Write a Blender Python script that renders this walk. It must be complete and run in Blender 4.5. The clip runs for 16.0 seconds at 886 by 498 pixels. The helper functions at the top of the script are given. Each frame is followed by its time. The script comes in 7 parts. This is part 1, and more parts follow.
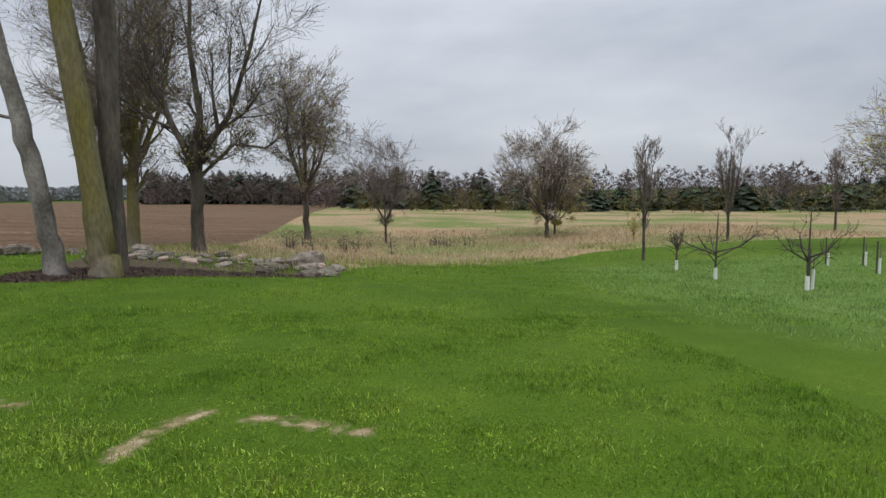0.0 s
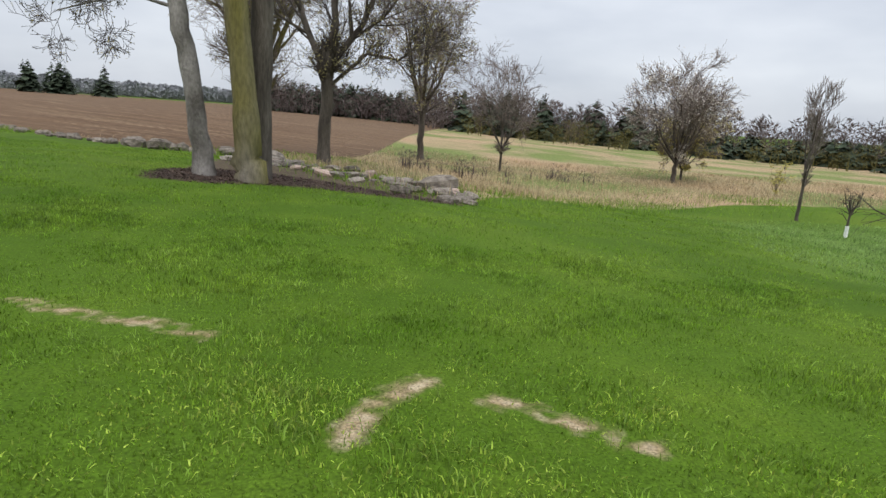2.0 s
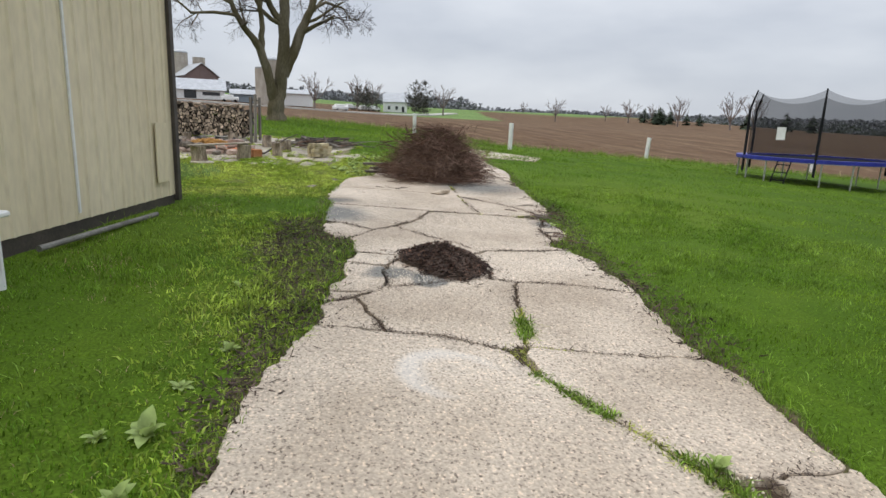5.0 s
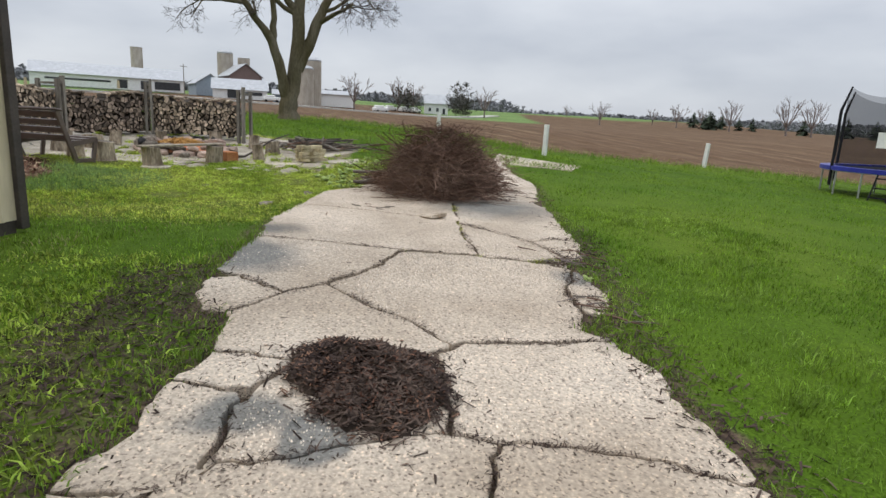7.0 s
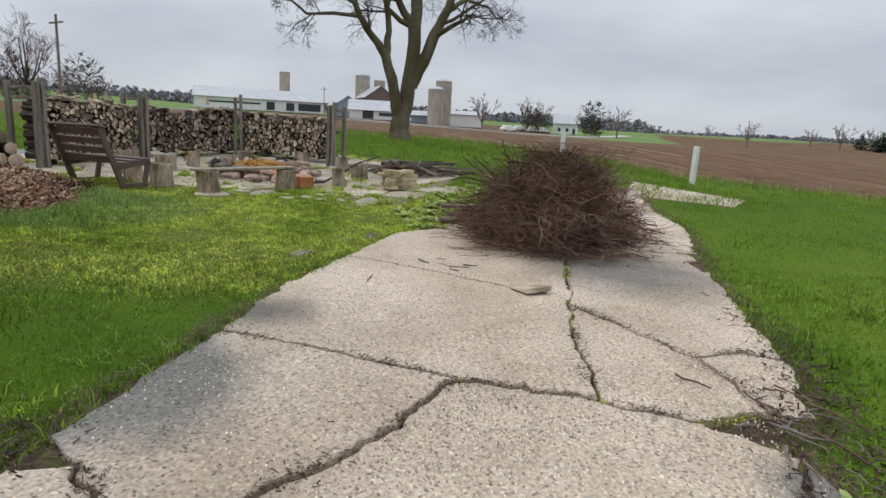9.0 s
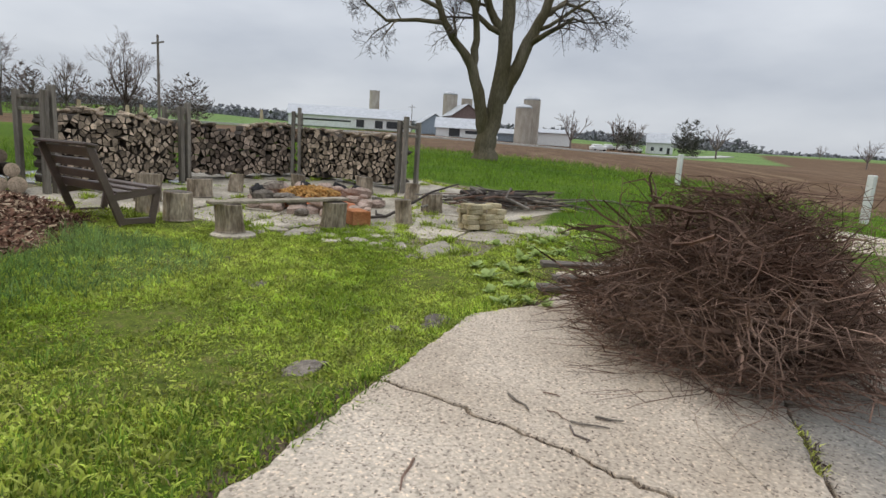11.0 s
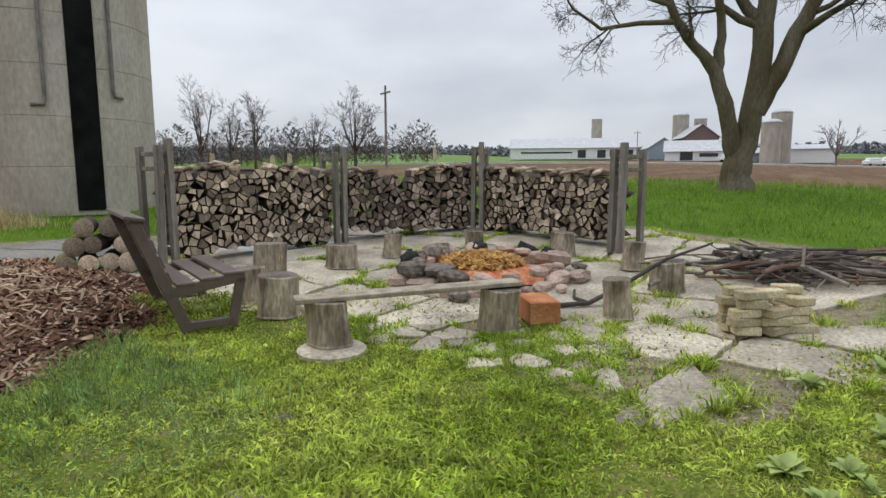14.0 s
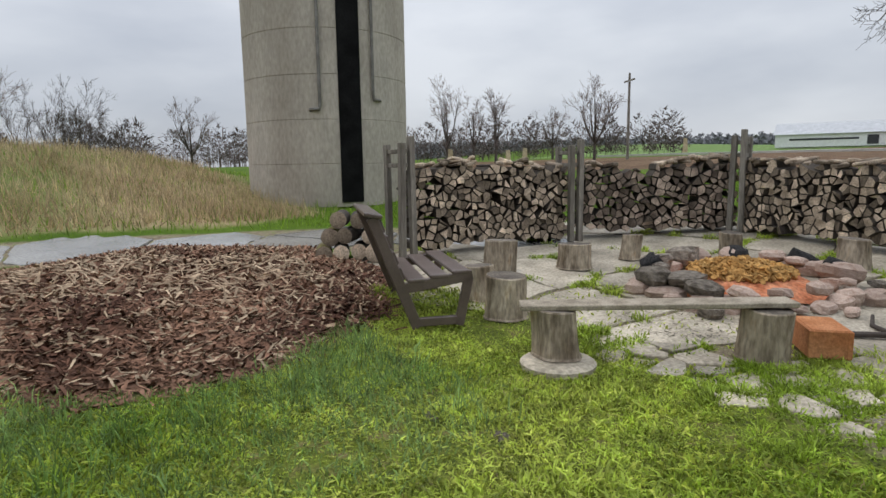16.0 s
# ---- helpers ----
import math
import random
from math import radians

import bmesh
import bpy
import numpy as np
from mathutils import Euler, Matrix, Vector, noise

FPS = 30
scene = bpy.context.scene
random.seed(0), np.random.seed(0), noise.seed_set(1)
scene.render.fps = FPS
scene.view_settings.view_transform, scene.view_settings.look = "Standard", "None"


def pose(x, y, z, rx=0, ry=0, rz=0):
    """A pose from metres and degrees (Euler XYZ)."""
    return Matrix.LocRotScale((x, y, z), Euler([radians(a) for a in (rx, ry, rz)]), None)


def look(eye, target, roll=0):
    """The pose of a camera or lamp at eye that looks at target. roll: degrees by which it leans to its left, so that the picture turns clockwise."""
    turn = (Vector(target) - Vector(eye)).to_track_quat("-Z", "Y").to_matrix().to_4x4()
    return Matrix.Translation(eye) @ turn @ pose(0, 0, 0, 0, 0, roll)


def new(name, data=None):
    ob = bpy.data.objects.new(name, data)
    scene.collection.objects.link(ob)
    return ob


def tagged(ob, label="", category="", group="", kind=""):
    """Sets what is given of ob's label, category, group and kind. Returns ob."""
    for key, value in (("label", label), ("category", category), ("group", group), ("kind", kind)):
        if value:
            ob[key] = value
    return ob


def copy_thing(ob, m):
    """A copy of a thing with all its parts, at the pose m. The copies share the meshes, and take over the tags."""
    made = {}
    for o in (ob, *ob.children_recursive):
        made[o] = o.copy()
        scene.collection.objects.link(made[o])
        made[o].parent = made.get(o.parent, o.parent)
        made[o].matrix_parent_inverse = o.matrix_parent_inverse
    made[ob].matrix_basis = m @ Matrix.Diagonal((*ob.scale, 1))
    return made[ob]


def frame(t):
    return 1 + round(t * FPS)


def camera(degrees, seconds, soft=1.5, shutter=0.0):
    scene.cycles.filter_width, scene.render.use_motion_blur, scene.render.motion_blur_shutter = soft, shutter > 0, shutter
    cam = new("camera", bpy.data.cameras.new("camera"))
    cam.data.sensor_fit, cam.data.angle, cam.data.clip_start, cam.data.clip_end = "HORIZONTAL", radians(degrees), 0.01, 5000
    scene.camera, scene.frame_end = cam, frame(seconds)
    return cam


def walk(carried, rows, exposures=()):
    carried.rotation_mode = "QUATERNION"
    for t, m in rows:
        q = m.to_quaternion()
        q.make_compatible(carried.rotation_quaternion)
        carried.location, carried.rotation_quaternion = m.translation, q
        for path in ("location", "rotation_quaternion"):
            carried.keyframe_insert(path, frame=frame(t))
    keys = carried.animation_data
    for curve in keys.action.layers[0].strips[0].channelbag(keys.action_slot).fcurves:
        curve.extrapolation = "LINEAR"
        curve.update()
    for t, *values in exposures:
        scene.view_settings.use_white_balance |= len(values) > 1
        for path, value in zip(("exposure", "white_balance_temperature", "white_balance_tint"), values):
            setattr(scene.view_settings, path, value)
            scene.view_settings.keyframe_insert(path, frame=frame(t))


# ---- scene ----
cam = camera(73.5, 16.0)
METRES, EYE, TILT, LEAN, TURN = 19.2, 1.5, 0.0, 0.0, -10.8
ROWS = [
    (0.0, 0.0, 0.0, 0.0, -0.12, -5.54, 1.26),
    (0.5, -0.0111, 0.0122, -0.0009, 0.03, -7.14, 0.86),
    (1.0, -0.0285, 0.0218, 0.0004, 0.97, -9.14, -0.12),
    (1.5, -0.0455, 0.0376, -0.0008, 4.01, -11.02, -1.48),
    (2.0, -0.0691, 0.0598, -0.0036, 9.76, -12.68, -3.57),
    (2.5, -0.0965, 0.0787, -0.0028, 19.76, -13.68, -5.51),
    (3.0, -0.1264, 0.0994, -0.0047, 34.27, -14.64, -6.43),
    (3.5, -0.1638, 0.115, -0.0025, 51.51, -14.84, -5.84),
    (4.0, -0.2043, 0.1228, -0.0042, 67.75, -14.15, -3.92),
    (4.5, -0.2411, 0.1313, -0.0018, 79.19, -12.48, -1.8),
    (7.0, -0.4352, 0.1954, -0.0051, 86.76, -12.35, -2.79),
    (7.5, -0.4722, 0.2052, -0.0062, 88.18, -12.27, -3.09),
    (8.0, -0.5109, 0.2131, -0.0061, 90.95, -11.92, -3.02),
    (8.5, -0.5481, 0.2156, -0.0061, 95.01, -11.68, -3.0),
    (9.0, -0.5852, 0.213, -0.0048, 98.93, -11.1, -2.93),
    (11.5, -0.7646, 0.1688, -0.0017, 110.7, -10.15, -3.41),
    (12.0, -0.7964, 0.1554, -0.0014, 115.94, -10.45, -3.03),
    (12.5, -0.8275, 0.1468, 0.0002, 121.11, -10.0, -1.81),
    (13.0, -0.8545, 0.1372, 0.0019, 124.94, -9.4, -0.57),
    (13.5, -0.8786, 0.1281, 0.0032, 127.08, -8.49, 0.09),
    (14.0, -0.8996, 0.1218, 0.0053, 128.1, -7.46, 0.15),
    (14.5, -0.916, 0.1136, 0.0064, 128.92, -6.39, -0.19),
    (15.0, -0.9207, 0.112, 0.0076, 132.54, -5.94, -0.23),
    (15.5, -0.9209, 0.1108, 0.0071, 139.88, -6.58, 0.16),
    (16.0, -0.9147, 0.1069, 0.0067, 150.58, -7.97, 0.86),
]
walk(cam, [(t, pose(0, 0, EYE, TILT, LEAN, TURN) @ pose(METRES * x, METRES * y, METRES * z, 90 + pitch, roll, yaw)) for t, x, y, z, yaw, pitch, roll in ROWS],
     exposures=[(0.0, 0.24, 7100, 13), (1.5, 0.30, 7100, 13), (2.0, 0.54, 7100, 13), (2.5, 0.60, 7100, 13), (3.5, 0.44, 7100, 13), (4.5, 0.40, 7100, 13), (7.0, 0.34, 7100, 13), (9.0, 0.20, 7100, 13), (11.5, 0.24, 7100, 13), (13.0, 0.38, 7100, 13), (14.5, 0.36, 7100, 13), (16.0, 0.27, 7100, 13)])

# ---------- sky, sun, exposure ----------
world = bpy.data.worlds.new("overcast_sky")
scene.world = world
world.use_nodes = True
wn, wl = world.node_tree.nodes, world.node_tree.links
wn.clear()
w_out, w_bg = wn.new("ShaderNodeOutputWorld"), wn.new("ShaderNodeBackground")
w_sky = wn.new("ShaderNodeTexSky")
w_sky.sky_type, w_sky.sun_disc = "NISHITA", False
w_sky.sun_elevation, w_sky.sun_rotation = radians(48), radians(200)
w_co, w_sep = wn.new("ShaderNodeTexCoord"), wn.new("ShaderNodeSeparateXYZ")
wl.new(w_co.outputs["Generated"], w_sep.inputs[0])
w_noise = wn.new("ShaderNodeTexNoise")
w_map = wn.new("ShaderNodeMapping")
w_map.inputs["Scale"].default_value = (1.2, 1.2, 3.6)
wl.new(w_co.outputs["Generated"], w_map.inputs[0])
wl.new(w_map.outputs[0], w_noise.inputs["Vector"])
w_noise.inputs["Scale"].default_value, w_noise.inputs["Detail"].default_value = 1.7, 5
w_ramp = wn.new("ShaderNodeValToRGB")
w_ramp.color_ramp.elements[0].position, w_ramp.color_ramp.elements[0].color = 0.32, (0.335, 0.395, 0.49, 1)
w_ramp.color_ramp.elements[1].position, w_ramp.color_ramp.elements[1].color = 0.70, (0.54, 0.61, 0.70, 1)
wl.new(w_noise.outputs[0], w_ramp.inputs[0])
# cloud deck: brighter overhead than at the horizon
w_sq = wn.new("ShaderNodeMath"); w_sq.operation = "MULTIPLY"
w_clamp = wn.new("ShaderNodeClamp")
wl.new(w_sep.outputs["Z"], w_clamp.inputs[0])
wl.new(w_clamp.outputs[0], w_sq.inputs[0]); wl.new(w_clamp.outputs[0], w_sq.inputs[1])
w_gain = wn.new("ShaderNodeMath"); w_gain.operation = "MULTIPLY_ADD"
wl.new(w_sq.outputs[0], w_gain.inputs[0])
w_gain.inputs[1].default_value, w_gain.inputs[2].default_value = 2.4, 1.0
w_mul = wn.new("ShaderNodeVectorMath"); w_mul.operation = "SCALE"
wl.new(w_ramp.outputs[0], w_mul.inputs[0]); wl.new(w_gain.outputs[0], w_mul.inputs["Scale"])
w_skys = wn.new("ShaderNodeVectorMath"); w_skys.operation = "SCALE"
wl.new(w_sky.outputs[0], w_skys.inputs[0]); w_skys.inputs["Scale"].default_value = 0.1
w_mix = wn.new("ShaderNodeMix"); w_mix.data_type = "RGBA"
w_mix.inputs["Factor"].default_value = 0.93
wl.new(w_skys.outputs[0], w_mix.inputs[6]); wl.new(w_mul.outputs[0], w_mix.inputs[7])
wl.new(w_mix.outputs[2], w_bg.inputs["Color"])
w_bg.inputs["Strength"].default_value = 1.0
wl.new(w_bg.outputs[0], w_out.inputs[0])

sun = new("sun", bpy.data.lights.new("sun", "SUN"))
sun.data.energy, sun.data.angle, sun.data.color = 0.6, radians(25), (1.0, 0.96, 0.9)
sun.matrix_world = look((-10, -30, 45), (-10, 5, 0))

# ---------- materials ----------


def mat(name, a, b, scale=4.0, rough=0.85, bump=0.3, fine=40.0, rnd=0.0, isl=0.0, metal=0.0, third=None, stretch=(1, 1, 1), contrast=0.25, dist=0.01):
    """Two colours mixed by a coarse noise, broken up by a fine one, with relief."""
    m = bpy.data.materials.new(name)
    m.use_nodes = True
    n, l = m.node_tree.nodes, m.node_tree.links
    p = n["Principled BSDF"]
    co, mp = n.new("ShaderNodeTexCoord"), n.new("ShaderNodeMapping")
    mp.inputs["Scale"].default_value = stretch
    l.new(co.outputs["Object"], mp.inputs[0])
    big, small = n.new("ShaderNodeTexNoise"), n.new("ShaderNodeTexNoise")
    big.inputs["Scale"].default_value, big.inputs["Detail"].default_value = scale, 5
    small.inputs["Scale"].default_value, small.inputs["Detail"].default_value = fine, 4
    l.new(mp.outputs[0], big.inputs["Vector"]); l.new(mp.outputs[0], small.inputs["Vector"])
    ramp = n.new("ShaderNodeValToRGB")
    e = ramp.color_ramp.elements
    e[0].position, e[0].color = 0.35, (*a, 1)
    e[1].position, e[1].color = 0.65, (*b, 1)
    if third:
        x = e.new(0.8); x.color = (*third, 1)
    l.new(big.outputs[0], ramp.inputs[0])
    val = n.new("ShaderNodeMapRange")
    val.inputs["From Min"].default_value, val.inputs["From Max"].default_value = 0.3, 0.7
    val.inputs["To Min"].default_value, val.inputs["To Max"].default_value = 1 - contrast, 1 + contrast
    l.new(small.outputs[0], val.inputs[0])
    sc = n.new("ShaderNodeVectorMath"); sc.operation = "SCALE"
    l.new(ramp.outputs[0], sc.inputs[0]); l.new(val.outputs[0], sc.inputs["Scale"])
    last = sc
    if rnd or isl:
        src = n.new("ShaderNodeObjectInfo").outputs["Random"] if rnd else n.new("ShaderNodeNewGeometry").outputs["Random Per Island"]
        k = rnd or isl
        mr = n.new("ShaderNodeMapRange")
        mr.inputs["To Min"].default_value, mr.inputs["To Max"].default_value = 1 - k, 1 + k
        l.new(src, mr.inputs[0])
        s2 = n.new("ShaderNodeVectorMath"); s2.operation = "SCALE"
        l.new(last.outputs[0], s2.inputs[0]); l.new(mr.outputs[0], s2.inputs["Scale"])
        last = s2
    l.new(last.outputs[0], p.inputs["Base Color"])
    p.inputs["Roughness"].default_value, p.inputs["Metallic"].default_value = rough, metal
    p.inputs["Specular IOR Level"].default_value = 0.12 if rough > 0.78 else 0.5
    if bump:
        bp = n.new("ShaderNodeBump")
        bp.inputs["Strength"].default_value, bp.inputs["Distance"].default_value = bump, dist
        l.new(small.outputs[0], bp.inputs["Height"]); l.new(bp.outputs[0], p.inputs["Normal"])
    return m


M_BARK = mat("bark_grey_brown", (0.055, 0.046, 0.038), (0.13, 0.112, 0.094), 3, 0.95, 0.9, 22, stretch=(1, 1, 0.25), dist=0.04)
M_BARK_BROWN = mat("brown_mossy_bark", (0.085, 0.07, 0.035), (0.165, 0.14, 0.10), 1.5, 0.95, 0.9, 20, stretch=(1, 1, 0.3), dist=0.04)
M_BARK_MOSS = mat("bark_mossy", (0.14, 0.122, 0.022), (0.17, 0.15, 0.12), 0.7, 0.95, 0.9, 18, stretch=(1, 1, 0.3), dist=0.04)
M_BARK_PALE = mat("pale_scarred_bark", (0.10, 0.09, 0.08), (0.27, 0.25, 0.23), 1.6, 0.95, 0.9, 20, stretch=(1, 1, 0.6), dist=0.04)
M_TWIG = mat("twig_bark", (0.15, 0.12, 0.105), (0.23, 0.19, 0.175), 2, 0.95, 0.2, 10)
M_TWIG_DARK = mat("dark_twig_bark", (0.055, 0.045, 0.04), (0.10, 0.085, 0.075), 2, 0.95, 0.2, 10)
M_BRUSH = mat("brush_twigs", (0.105, 0.06, 0.043), (0.20, 0.13, 0.098), 1.5, 0.9, 0.2, 10, isl=0.55)
M_BUD = mat("spring_buds", (0.22, 0.19, 0.07), (0.30, 0.27, 0.12), 2, 0.8, 0, isl=0.35)
M_BUD_PALE = mat("pale_blossom_buds", (0.42, 0.38, 0.33), (0.55, 0.50, 0.42), 2, 0.8, 0, isl=0.3)
M_BUD_YELLOW = mat("yellow_spring_leaves", (0.30, 0.26, 0.06), (0.42, 0.36, 0.12), 2, 0.8, 0, isl=0.35)
M_CONIFER = mat("conifer_needles", (0.036, 0.05, 0.033), (0.062, 0.08, 0.05), 1, 0.9, 0, 8, isl=0.35)
M_FARWOOD = mat("bare_far_woods", (0.085, 0.066, 0.06), (0.14, 0.112, 0.102), 0.3, 0.95, 0, 3, isl=0.4)
M_FARDARK = mat("dark_brown_far_thicket", (0.05, 0.05, 0.042), (0.09, 0.085, 0.07), 0.5, 0.95, 0, 3, isl=0.4)
# distance haze is put into this pale grey-blue base colour
M_HAZEWOOD = mat("haze_tinted_distant_woods", (0.20, 0.205, 0.215), (0.27, 0.275, 0.285), 0.05, 0.95, 0, 1, isl=0.15)
M_FARGREEN = mat("greening_far_woods", (0.09, 0.085, 0.03), (0.15, 0.13, 0.05), 0.3, 0.95, 0, 3, isl=0.4)
M_PATIO = mat("old_patio_concrete", (0.25, 0.215, 0.16), (0.46, 0.40, 0.31), 2.2, 0.7, 0.7, 32, rnd=0.2, third=(0.31, 0.29, 0.25), contrast=0.35)
M_WET = mat("wet_concrete", (0.15, 0.145, 0.13), (0.27, 0.26, 0.24), 0.9, 0.22, 0.25, 30, rnd=0.1)
M_SILO = mat("silo_concrete", (0.33, 0.29, 0.24), (0.45, 0.405, 0.345), 0.7, 0.9, 0.3, 14, stretch=(1, 1, 0.4), contrast=0.15, third=(0.38, 0.345, 0.295))
M_BLACK = mat("black_tar_paint", (0.004, 0.004, 0.004), (0.011, 0.011, 0.011), 2, 0.95, 0.3, 20)
M_RUST = mat("weathered_pipe", (0.13, 0.12, 0.105), (0.21, 0.20, 0.18), 4, 0.6, 0.2, 30, metal=0.3)
M_SHED = mat("tan_metal_siding", (0.62, 0.53, 0.36), (0.70, 0.61, 0.435), 0.9, 0.55, 0.1, 14, stretch=(1, 1, 0.3), contrast=0.08)
M_DARKMETAL = mat("dark_brown_trim", (0.04, 0.032, 0.028), (0.07, 0.055, 0.045), 3, 0.6, 0.1)
M_ROOF = mat("galvanised_roof", (0.36, 0.37, 0.38), (0.45, 0.46, 0.47), 1, 0.5, 0.1, 10, metal=0.2)
M_LOGEND = mat("split_log_ends", (0.21, 0.163, 0.12), (0.50, 0.40, 0.30), 5, 0.9, 0.6, 55, rnd=0.65, third=(0.52, 0.38, 0.23), contrast=0.35)
M_LOGEND_DARK = mat("dark_weathered_log_ends", (0.13, 0.098, 0.078), (0.35, 0.275, 0.215), 5, 0.9, 0.6, 55, rnd=0.65, third=(0.36, 0.25, 0.17), contrast=0.35)
M_LOGBARK = mat("firewood_bark", (0.05, 0.04, 0.034), (0.10, 0.085, 0.07), 6, 0.95, 0.6, 40)
M_GREYWOOD = mat("weathered_grey_wood", (0.135, 0.12, 0.10), (0.26, 0.235, 0.2), 3, 0.9, 0.5, 30, stretch=(3, 3, 0.3))
M_PLANK = mat("pale_weathered_plank", (0.22, 0.185, 0.14), (0.37, 0.32, 0.25), 4, 0.9, 0.5, 40, stretch=(2, 2, 2))
M_OLDBOARD = mat("dark_old_boards", (0.11, 0.092, 0.078), (0.21, 0.18, 0.15), 3, 0.9, 0.5, 30, stretch=(0.4, 3, 3))
M_STUMP = mat("stump_side", (0.15, 0.115, 0.08), (0.42, 0.35, 0.265), 9, 0.9, 0.8, 40, rnd=0.25, third=(0.36, 0.23, 0.12), contrast=0.35, stretch=(1, 1, 0.3))
M_STUMPTOP = mat("stump_cut_top", (0.10, 0.085, 0.07), (0.20, 0.17, 0.14), 5, 0.9, 0.4, 40, rnd=0.2)
M_BENCH = mat("brown_plastic_lumber", (0.095, 0.068, 0.058), (0.135, 0.10, 0.088), 3, 0.33, 0.15, 60, contrast=0.1)
M_PEBBLE = mat("bedded_pebbles", (0.42, 0.35, 0.27), (0.64, 0.56, 0.46), 30, 0.7, 0, 90, isl=0.55)
M_SOIL = mat("dark_soil", (0.05, 0.037, 0.028), (0.10, 0.074, 0.056), 5, 0.9, 0.6, 50)
M_MULCH = mat("bark_mulch_chips", (0.10, 0.048, 0.032), (0.25, 0.14, 0.092), 1.2, 0.85, 0.2, 20, isl=0.6)
M_MULCHDARK = mat("dark_bark_mulch", (0.045, 0.03, 0.025), (0.10, 0.07, 0.055), 2, 0.85, 0.2, 20, isl=0.6)
M_STRAW = mat("pale_wood_shreds", (0.30, 0.21, 0.14), (0.42, 0.32, 0.22), 2, 0.9, 0.1, 20, isl=0.4)
M_ROCK = mat("field_stone", (0.11, 0.092, 0.075), (0.29, 0.25, 0.205), 2.5, 0.9, 0.7, 14, rnd=0.35, dist=0.03)
M_PINKROCK = mat("pinkish_stone", (0.33, 0.23, 0.18), (0.45, 0.35, 0.29), 4, 0.9, 0.5, 25, rnd=0.25)
M_CHAR = mat("charred_wood", (0.01, 0.01, 0.011), (0.04, 0.038, 0.037), 6, 0.8, 0.7, 30)
M_ORANGE = mat("orange_ash_bed", (0.42, 0.13, 0.06), (0.56, 0.24, 0.13), 7, 0.95, 0.9, 30, contrast=0.4)
M_OCHRE = mat("ochre_chips", (0.34, 0.17, 0.05), (0.48, 0.29, 0.11), 6, 0.9, 0.3, 30, isl=0.4)
M_BRICKYEL = mat("cream_bricks", (0.38, 0.31, 0.18), (0.50, 0.43, 0.29), 6, 0.9, 0.5, 50, rnd=0.25)
M_BRICKORG = mat("orange_clay_block", (0.36, 0.14, 0.06), (0.46, 0.21, 0.10), 6, 0.9, 0.4, 50)
M_WHITE = mat("white_paint", (0.66, 0.66, 0.64), (0.78, 0.78, 0.76), 3, 0.6, 0.1, 20, contrast=0.06)
M_BLUE = mat("blue_vinyl_pad", (0.012, 0.018, 0.22), (0.02, 0.03, 0.32), 3, 0.45, 0.05)
M_GALV = mat("galvanised_tube", (0.40, 0.41, 0.42), (0.5, 0.5, 0.5), 5, 0.4, 0.05, metal=0.7)
M_FOAM = mat("black_foam_sleeve", (0.012, 0.012, 0.014), (0.02, 0.02, 0.022), 4, 0.8, 0.1)
M_DARKGLASS = mat("dark_opening", (0.02, 0.022, 0.025), (0.04, 0.042, 0.045), 2, 0.35, 0)
M_GRAVEL = mat("pale_gravel", (0.40, 0.38, 0.34), (0.5, 0.48, 0.44), 0.4, 0.95, 0.3, 8)
M_REDBARN = mat("faded_red_boards", (0.16, 0.115, 0.105), (0.21, 0.15, 0.135), 2, 0.9, 0.2)
M_GREYBARN = mat("blue_grey_siding", (0.24, 0.29, 0.33), (0.3, 0.35, 0.39), 2, 0.8, 0.1)


def net_material():
    """Fine black netting that lets most of the view through."""
    m = mat("black_netting", (0.012, 0.012, 0.014), (0.02, 0.02, 0.022), 4, 0.8, 0)
    m.node_tree.nodes["Principled BSDF"].inputs["Alpha"].default_value = 0.42
    return m


M_NET = net_material()


